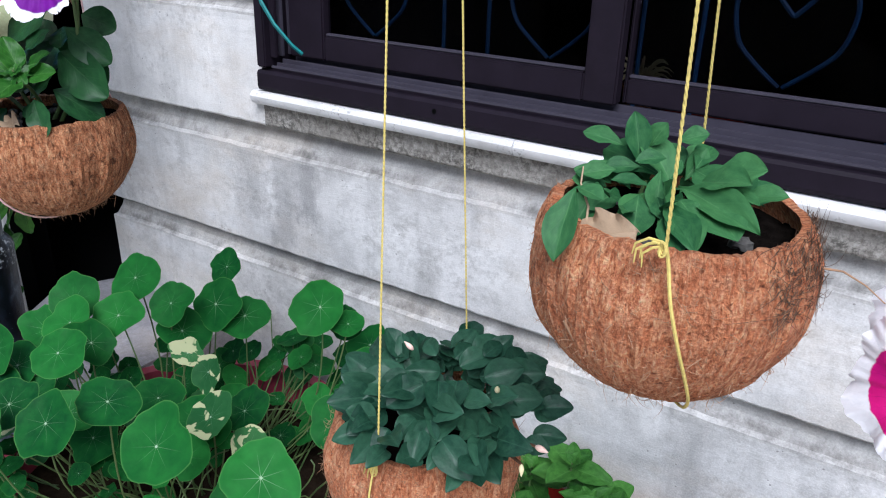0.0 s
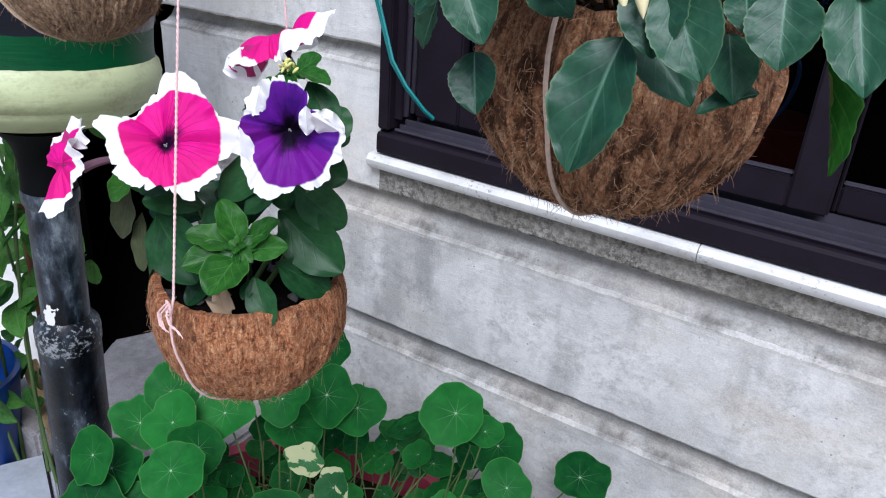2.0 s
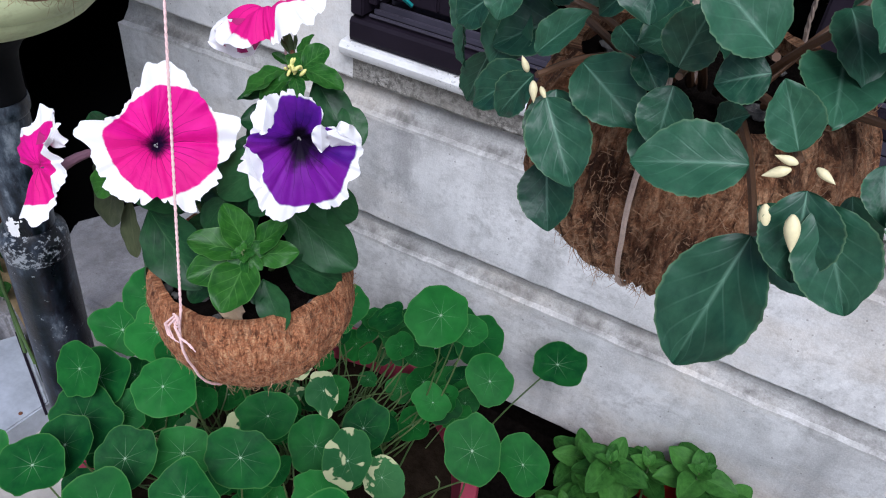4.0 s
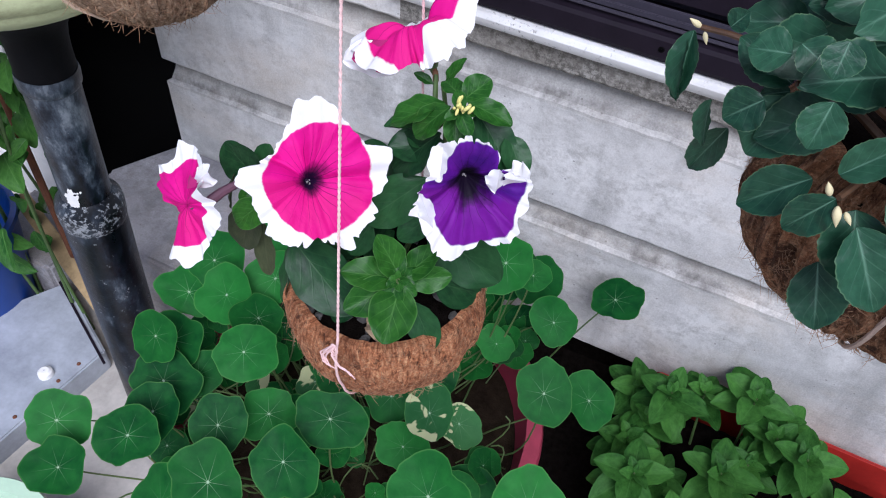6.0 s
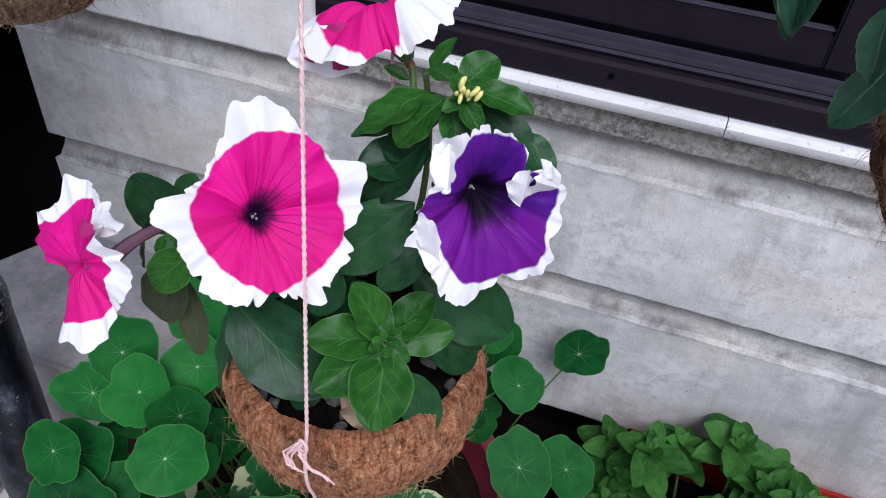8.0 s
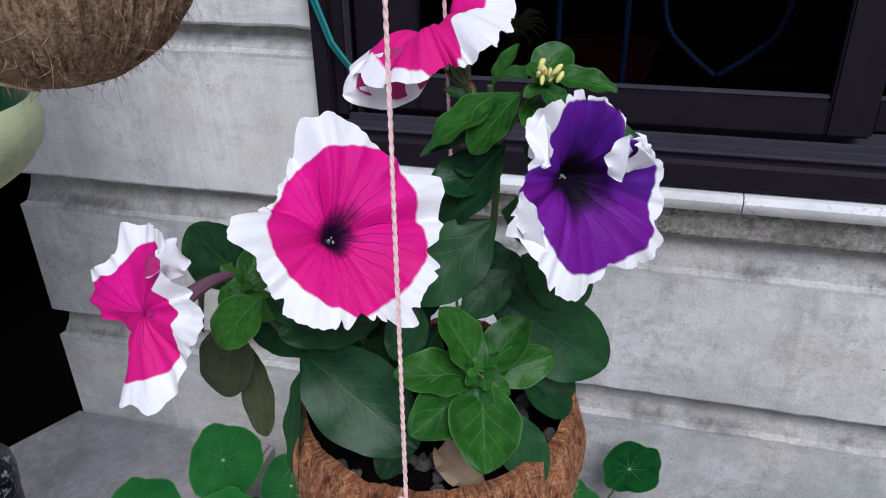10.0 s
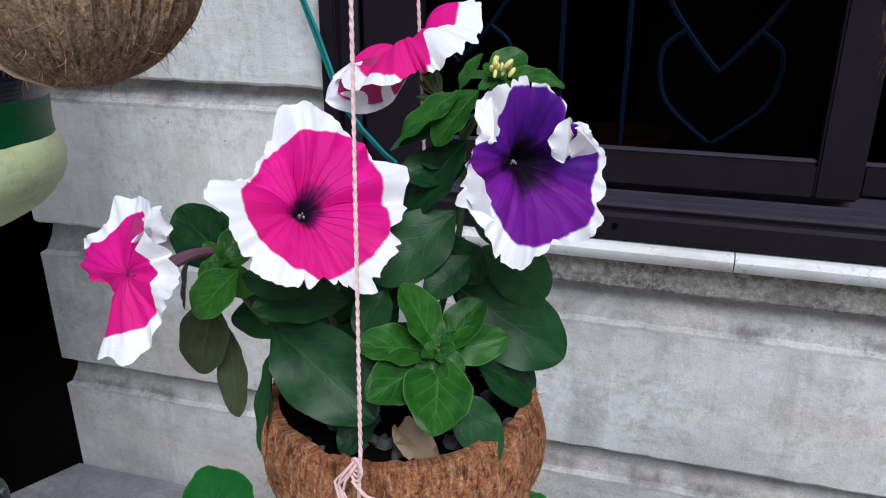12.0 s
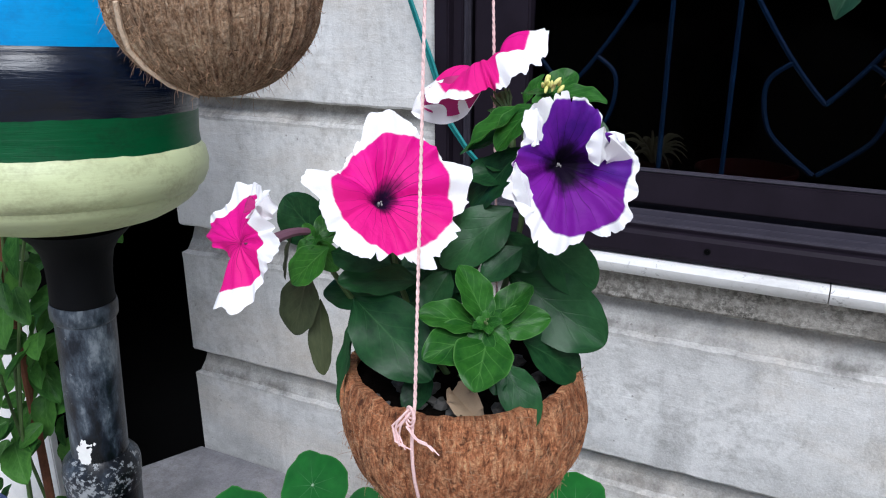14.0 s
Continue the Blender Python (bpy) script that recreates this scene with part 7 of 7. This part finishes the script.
def nast(x, y, z, d, nx, ny, nz, cream=False):
    d *= 0.92
    n = Vector((nx + leaf_rnd.uniform(-0.22, 0.22), ny + leaf_rnd.uniform(-0.2, 0.2), nz))
    spin = leaf_rnd.uniform(0, 6.28)
    side = Vector((math.cos(spin), math.sin(spin), 0.2))
    m = face_frame((x, y, z), side, n, d * leaf_rnd.uniform(0.76, 1.0), d, d)
    part("leaf", leaf_rnd.choice(ROUND_CREAM if cream else ROUND), None, nasturtium, "cream-splashed round leaf" if cream else "", m=m)
    c = Vector((-0.78, 0.372, 0.66))
    root = c + (Vector((x, y, 0.66)) - c) * leaf_rnd.uniform(0.45, 0.80)
    root.z = 0.655
    p = Vector((x, y, z)) - n.normalized() * 0.002
    mid = (root + p) / 2 + Vector((leaf_rnd.uniform(-0.05, 0.05), leaf_rnd.uniform(-0.05, 0.05), leaf_rnd.uniform(-0.05, 0.02)))
    pts = [root.lerp(mid, t).lerp(mid.lerp(p, t), t) for t in (i / 8 for i in range(9))]
    part("stalk", tube(bmesh.new(), pts, [0.0014 - 0.0004 * i / 8 for i in range(9)], 6), M_STALK if leaf_rnd.random() < 0.4 else M_STEM, nasturtium)


nast(-0.967, 0.364, 0.885, 0.080, 0.35, -0.65, 0.68)
nast(-0.985, 0.330, 0.850, 0.078, 0.25, -0.60, 0.70)
nast(-0.924, 0.331, 0.880, 0.084, 0.25, -0.62, 0.70)
nast(-0.971, 0.276, 0.825, 0.082, 0.20, -0.60, 0.75)
nast(-0.967, 0.254, 0.862, 0.076, 0.30, -0.80, 0.45)
nast(-0.853, 0.271, 0.889, 0.080, 0.25, -0.55, 0.78)
nast(-0.923, 0.189, 0.829, 0.078, 0.30, -0.45, 0.82)
nast(-0.832, 0.195, 0.867, 0.070, 0.20, -0.50, 0.80)
nast(-0.915, 0.148, 0.848, 0.076, 0.10, -0.40, 0.88)
nast(-1.050, 0.149, 0.764, 0.080, 0.25, -0.35, 0.88)
nast(-0.743, 0.187, 0.884, 0.078, 0.25, -0.50, 0.80)
nast(-0.730, 0.251, 0.880, 0.084, 0.25, -0.45, 0.84)
nast(-0.794, 0.136, 0.882, 0.084, 0.15, -0.35, 0.90)
nast(-0.578, 0.527, 0.827, 0.074, 0.10, -0.60, 0.76)
nast(-0.522, 0.624, 0.803, 0.078, 0.25, -0.85, 0.42)
nast(-0.551, 0.429, 0.819, 0.086, 0.10, -0.45, 0.86)
nast(-0.502, 0.483, 0.765, 0.080, 0.15, -0.45, 0.85)
nast(-0.598, 0.216, 0.901, 0.092, 0.10, -0.60, 0.78)
nast(-0.511, 0.268, 0.868, 0.096, 0.15, -0.45, 0.85)
nast(-0.619, 0.536, 0.885, 0.050, 0.10, -0.60, 0.76)
nast(-0.651, 0.518, 0.908, 0.084, 0.20, -0.72, 0.62)
nast(-0.624, 0.589, 0.825, 0.076, 0.10, -0.70, 0.66)
nast(-0.640, 0.555, 0.870, 0.062, 0.10, -0.70, 0.66)
nast(-0.890, 0.380, 0.880, 0.086, 0.30, -0.70, 0.60)
nast(-0.828, 0.493, 0.868, 0.084, 0.25, -0.70, 0.62)
nast(-0.846, 0.432, 0.890, 0.072, 0.25, -0.66, 0.66)
nast(-0.862, 0.548, 0.897, 0.062, 0.15, -0.60, 0.70)
nast(-0.795, 0.515, 0.850, 0.078, 0.25, -0.50, 0.75)
nast(-0.915, 0.430, 0.910, 0.080, 0.30, -0.70, 0.60)
nast(-0.880, 0.330, 0.865, 0.074, 0.75, -0.15, 0.62)
nast(-0.840, 0.440, 0.845, 0.082, 0.60, -0.20, 0.75)
nast(-0.800, 0.265, 0.790, 0.074, 0.20, -0.40, 0.88)
nast(-0.860, 0.120, 0.800, 0.080, 0.10, -0.40, 0.88)
nast(-1.000, 0.105, 0.770, 0.074, 0.20, -0.30, 0.90)
nast(-0.700, 0.120, 0.800, 0.085, 0.20, -0.40, 0.88)
nast(-0.950, 0.040, 0.760, 0.080, 0.20, -0.30, 0.90)
nast(-0.640, 0.160, 0.790, 0.080, 0.20, -0.30, 0.90)
nast(-0.712, 0.349, 0.800, 0.074, 0.20, -0.45, 0.84)
nast(-0.779, 0.347, 0.810, 0.076, 0.25, -0.50, 0.80)
nast(-0.680, 0.400, 0.800, 0.070, 0.20, -0.50, 0.80)
nast(-0.650, 0.324, 0.849, 0.070, 0.20, -0.45, 0.84, True)
nast(-0.668, 0.298, 0.800, 0.070, 0.20, -0.50, 0.80)
nast(-0.730, 0.390, 0.845, 0.056, 0.20, -0.60, 0.75, True)
nast(-0.780, 0.400, 0.850, 0.050, 0.30, -0.60, 0.75, True)
nast(-0.625, 0.355, 0.800, 0.062, 0.30, -0.50, 0.80, True)
nast(-0.585, 0.300, 0.775, 0.070, 0.20, -0.45, 0.84)
nast(-0.808, 0.245, 0.835, 0.074, 0.25, -0.50, 0.80)
nast(-0.950, 0.232, 0.812, 0.092, 0.15, -0.50, 0.80)
nast(-0.927, 0.262, 0.800, 0.070, 0.25, -0.45, 0.80)
nast(-0.965, 0.300, 0.745, 0.070, 0.20, -0.40, 0.85)
rnd = random.Random(77)
for k in range(120):
    a, r = rnd.uniform(0, 6.28), 0.235 * math.sqrt(rnd.uniform(0, 1))
    z = rnd.uniform(0.68, 0.79)
    if bare(-0.78 + r * math.cos(a), 0.365 + r * math.sin(a)):
        continue
    nast(-0.78 + r * math.cos(a), 0.365 + r * math.sin(a), z, rnd.uniform(0.03, 0.06), rnd.uniform(-0.3, 0.5), rnd.uniform(-0.7, 0.1), 0.75, rnd.random() < 0.07)
for k in range(20):
    a, r = radians(rnd.uniform(25, 95)), rnd.uniform(0.18, 0.25)
    if bare(-0.78 + r * math.cos(a), 0.372 + r * math.sin(a)):
        continue
    nast(-0.78 + r * math.cos(a), 0.372 + r * math.sin(a), rnd.uniform(0.72, 0.80), rnd.uniform(0.035, 0.06), rnd.uniform(-0.3, 0.5), rnd.uniform(-0.8, -0.1), 0.65)
bm = bmesh.new()
for k in range(60):
    a, r = rnd.uniform(0, 6.28), 0.22 * math.sqrt(rnd.uniform(0, 1))
    p = Vector((-0.78 + r * math.cos(a), 0.372 + r * math.sin(a), 0.66))
    q = p + Vector((rnd.uniform(-0.10, 0.10), rnd.uniform(-0.10, 0.10), rnd.uniform(0.03, 0.12)))
    tube(bm, bow(p, q, (rnd.uniform(-0.03, 0.03), rnd.uniform(-0.03, 0.03), 0.02), 6), [0.0010] * 7, 5, False)
tagged(part("runner", bm, M_STALK, nasturtium, "tangle of thin pale runners"), kind="stuff")

# ---- mint ----
mint = thing("mint_plant", "bushy mint with bright green paired leaves", "plant", (-0.29, 0.47, 0.65))
rnd = random.Random(5)
SPRIGS = [(-0.411, 0.556, 0.755), (-0.310, 0.600, 0.756), (-0.328, 0.473, 0.755), (-0.421, 0.424, 0.752), (-0.236, 0.543, 0.755), (-0.255, 0.440, 0.740), (-0.350, 0.395, 0.725), (-0.165, 0.490, 0.745), (-0.185, 0.400, 0.720), (-0.09, 0.53, 0.735), (-0.05, 0.45, 0.72), (-0.10, 0.39, 0.72), (0.06, 0.48, 0.72), (-0.385, 0.470, 0.69), (-0.270, 0.570, 0.735), (-0.290, 0.535, 0.705), (-0.440, 0.500, 0.700), (-0.446, 0.585, 0.705), (-0.425, 0.545, 0.700), (-0.368, 0.608, 0.718), (-0.262, 0.606, 0.728)]
for x, y, z in SPRIGS:
    lean = Vector((rnd.uniform(-0.20, 0.20), rnd.uniform(-0.50, -0.15), 1)).normalized()
    turn = rnd.uniform(0, 1.5)
    for lev in range(5):
        c = Vector((x, y, z)) - lean * (0.001, 0.004, 0.014, 0.030, 0.052)[lev]
        size = (0.017, 0.031, 0.054, 0.062, 0.050)[lev]
        for k in range(2 if lev in (0, 4) else 4):
            a = 2 * math.pi * k / 4 + lev * 0.8 + turn + rnd.uniform(-0.25, 0.25)
            d = Vector((math.cos(a), math.sin(a), (1.4, 0.9, 0.40, 0.05, -0.3)[lev] + rnd.uniform(-0.2, 0.2)))
            leaf(mint, "mint", c, c + d.normalized() * size * rnd.uniform(0.70, 1.02), rnd.uniform(0.60, 0.74), facing=lean)
    stem(mint, (max(-0.400, x * 0.9 - 0.025), y * 0.75 + 0.12, 0.634), (x, y, z), 0.002, 0.0014, M_STEM)

# ---- pipe post with the painted planter ----
post = thing("pipe_post", "black painted pipe post with crusted joint", "post", (-1.150, 0.335, GROUND))
TOP, FOOT = Vector((-1.094, 0.330, 1.190)), Vector((-1.150, 0.335, GROUND))


def along(z):
    t = (z - FOOT.z) / (TOP.z - FOOT.z)
    return FOOT.lerp(TOP, t)


def pipe(zs, radii, sides=32):
    return tube(bmesh.new(), [along(z) for z in zs], radii, sides)


part("lower_pipe", pipe((GROUND, 0.60, 0.75, 0.925), (0.0372, 0.0372, 0.0372, 0.0372)), M_PIPE, post)
part("socket", pipe((0.915, 0.920, 0.938, 0.946, 0.958), (0.0374, 0.0384, 0.0388, 0.0375, 0.0282)), M_DUST, post, "socket crusted with cement and white paint")
part("upper_pipe", pipe((0.950, 1.02, 1.118), (0.0278, 0.0278, 0.0280)), M_PIPE_WORN, post)
part("collar", pipe((1.110, 1.114, 1.124, 1.130), (0.0282, 0.0308, 0.0312, 0.0300)), M_PIPE_WORN, post)
part("neck", pipe((1.124, 1.128, 1.150, 1.166, 1.180, 1.192, 1.203, 1.211), (0.0292, 0.0292, 0.0290, 0.0296, 0.0320, 0.0380, 0.0480, 0.0560)), M_NECK, post, "matt black flared neck")
bm = bmesh.new()
patch = []
for j in range(61):
    patch.append([])
    for i in range(61):
        turn, z = -1.16 + 0.44 * (i - 30) / 30, 0.972 + 0.019 * (j - 30) / 30
        patch[-1].append(bm.verts.new(along(z) + Vector((0.0286 * math.cos(turn), 0.0286 * math.sin(turn), 0))))
for j in range(60):
    for i in range(60):
        u, v = (i - 29.5) / 30, (j - 29.5) / 30
        if u * u * (1.2 - 0.5 * v) + v * v * 0.9 + 0.8 * noise.noise(Vector((u * 1.9, v * 1.9, 4.4))) + 0.35 * noise.noise(Vector((u * 6, v * 6, 1))) < 0.40:
            bm.faces.new((patch[j][i], patch[j][i + 1], patch[j + 1][i + 1], patch[j + 1][i]))
bmesh.ops.delete(bm, geom=[v for v in bm.verts if not v.link_faces], context="VERTS")
part("paint_splash", bm, M_WHITE, post, "splash of white paint")

planter = thing("planter", "glossy planter painted in blue, navy, green and pale green bands", "planter", (-1.112, 0.335, 1.208))
LEAN = pose(-1.112, 0.335, 1.208, -3.5, 0, 0)


def band(name, prof, mat, label):
    bm = lathe(bmesh.new(), prof, 96)
    for v in bm.verts:
        # the brush left a wavy edge
        if abs(v.co.z - 1.281) < 1e-4 or abs(v.co.z - 1.312) < 1e-4:
            a = math.atan2(v.co.y, v.co.x)
            v.co.z += 0.0022 * noise.noise(Vector((math.cos(a) * 3, math.sin(a) * 3, v.co.z))) + 0.0010 * noise.noise(Vector((math.cos(a) * 14, math.sin(a) * 14, v.co.z)))
    return part(name, bm, mat, planter, label, m=LEAN @ pose(0, 0, -1.208))


band("foot_band", ((0.02, 1.208), (0.062, 1.2085), (0.080, 1.210), (0.0945, 1.2145), (0.107, 1.2212), (0.116, 1.2275), (0.1225, 1.2340), (0.1236, 1.239)), M_PALE, "pale green lower lip")
band("pale_band", ((0.1236, 1.239), (0.1292, 1.2432), (0.1333, 1.2530), (0.1343, 1.2640), (0.1318, 1.2750), (0.1277, 1.281)), M_PALE, "bulging pale green band")
band("green_band", ((0.1277, 1.281), (0.1265, 1.290), (0.1270, 1.312)), M_GREENPAINT, "deep green band")
band("navy_band", ((0.1270, 1.312), (0.1284, 1.318), (0.1302, 1.326), (0.1318, 1.336), (0.1322, 1.344), (0.1312, 1.352), (0.1288, 1.359), (0.1256, 1.364), (0.1235, 1.366), (0.1230, 1.368)), M_NAVY, "shiny navy band")
band("blue_band", ((0.1230, 1.368), (0.1240, 1.374), (0.1280, 1.40), (0.134, 1.46), (0.140, 1.53), (0.145, 1.54), (0.145, 1.552), (0.133, 1.552), (0.130, 1.50)), M_BLUEPAINT, "bright blue upper wall")
part("soil", soil_mesh(0.130, 9), M_SOIL_SHADE, planter, m=LEAN @ pose(0, 0, 0.302))

# ---- clutter behind the post ----
crate = thing("metal_box", "dented grey painted metal box with a white knob", "box", (-1.38, 0.28, GROUND))
bm = bmesh.new()
pts = [(-1.265, 0.356), (-1.431, 0.436), (-1.56, 0.20), (-1.285, 0.115)]
lo = [bm.verts.new((x, y, GROUND + 0.002)) for x, y in pts]
hi = [bm.verts.new((x, y, 0.500)) for x, y in pts]
bm.faces.new(hi)
for k in range(4):
    bm.faces.new((lo[k], lo[(k + 1) % 4], hi[(k + 1) % 4], hi[k]))
bmesh.ops.recalc_face_normals(bm, faces=bm.faces)
bmesh.ops.bevel(bm, geom=list(bm.edges), offset=0.003, segments=2, affect="EDGES")
part("body", bm, M_TIN, crate)
part("seam", boxed((-0.11, -0.0022, 0), (0.11, 0.0022, 0.002)), M_FRAME, crate, "dark open seam", m=pose(-1.345, 0.383, 0.5005, 0, 0, -25.7))
part("knob", lathe(bmesh.new(), ((0.001, 0.012), (0.007, 0.012), (0.0115, 0.008), (0.0125, 0.0)), 20), M_WHITE, crate, "round white knob", m=pose(-1.312, 0.275, 0.5005))
for k in range(5):
    t = 0.10 + 0.2 * k
    part("rivet", lathe(bmesh.new(), ((0.0005, 0.002), (0.003, 0.0015), (0.0035, 0.0)), 8), M_RUST, crate, m=pose(-1.28 - 0.02 * t, 0.335 - 0.2 * t, 0.5005))
plank = tagged(new("plank", mesh_of("plank", box(bmesh.new(), (-0.014, -0.16, 0), (0.014, 0.16, 0.010), 0.002), M_WOOD)), "narrow weathered wooden plank leaning by the post", "plank")
plank.matrix_basis = frame_from((-1.400, 0.438, 0.565), (-0.221, 0.073, 0.080), (0.3, -0.2, 0.9), 1, 1, 1)
block = tagged(new("brick_block", mesh_of("brick_block", box(bmesh.new(), (-1.62, 0.42, GROUND + 0.001), (-1.44, 0.56, 0.545), 0.006), M_SLAB)), "broken grey cement block under the plank", "block")
bucket = thing("bucket", "deep blue plastic bucket", "bucket", (-1.56, 0.35, GROUND))
part("bucket_wall", lathe(bmesh.new(), ((0.02, 0.0), (0.09, 0.0), (0.115, 0.20), (0.12, 0.202), (0.12, 0.212), (0.110, 0.212), (0.085, 0.02)), 40), M_BLUEPLASTIC, bucket, m=pose(-1.56, 0.35, GROUND + 0.001))

# vine on a rusty stake
vine = thing("vine", "leafy green vine climbing a rusty stake", "climbing plant", (-1.45, 0.42, GROUND))
part("stake", tube(bmesh.new(), ((-1.40, 0.45, GROUND), (-1.385, 0.44, 1.35)), 0.006, 8), M_RUST, vine, "rusty iron stake")
rnd = random.Random(9)
for k in range(180):
    z = rnd.uniform(0.62, 1.22)
    p = Vector((-1.27 - (1.10 - z) * 0.24 - rnd.uniform(0.0, 0.24), 0.42 + rnd.uniform(-0.10, 0.10), z))
    d = Vector((rnd.uniform(-0.8, 0.8), rnd.uniform(-1, 0.1), rnd.uniform(-1.0, 0.0))).normalized()
    leaf(vine, "vine", p, p + d * rnd.uniform(0.034, 0.066), rnd.uniform(0.56, 0.74), facing=(rnd.uniform(-0.5, 0.7), -0.7, rnd.uniform(0.0, 0.8)))
leaf(vine, "vine", (-1.285, 0.45, 0.995), (-1.235, 0.44, 0.965), 0.45)
for k in range(9):
    a = Vector((-1.44 + rnd.uniform(-0.1, 0.1), 0.43 + rnd.uniform(-0.06, 0.06), GROUND))
    stem(vine, a, (a.x + rnd.uniform(-0.1, 0.1), a.y + rnd.uniform(-0.08, 0.05), 1.2), 0.003, 0.0018, M_STEM, (rnd.uniform(-0.06, 0.06), 0, 0))
board_white = tagged(new("white_board", mesh_of("white_board", boxed((-2.05, 0.60, GROUND), (-1.61, 0.615, 1.02), 0.002), M_WHITE)), "chipped white board behind the vine", "board")
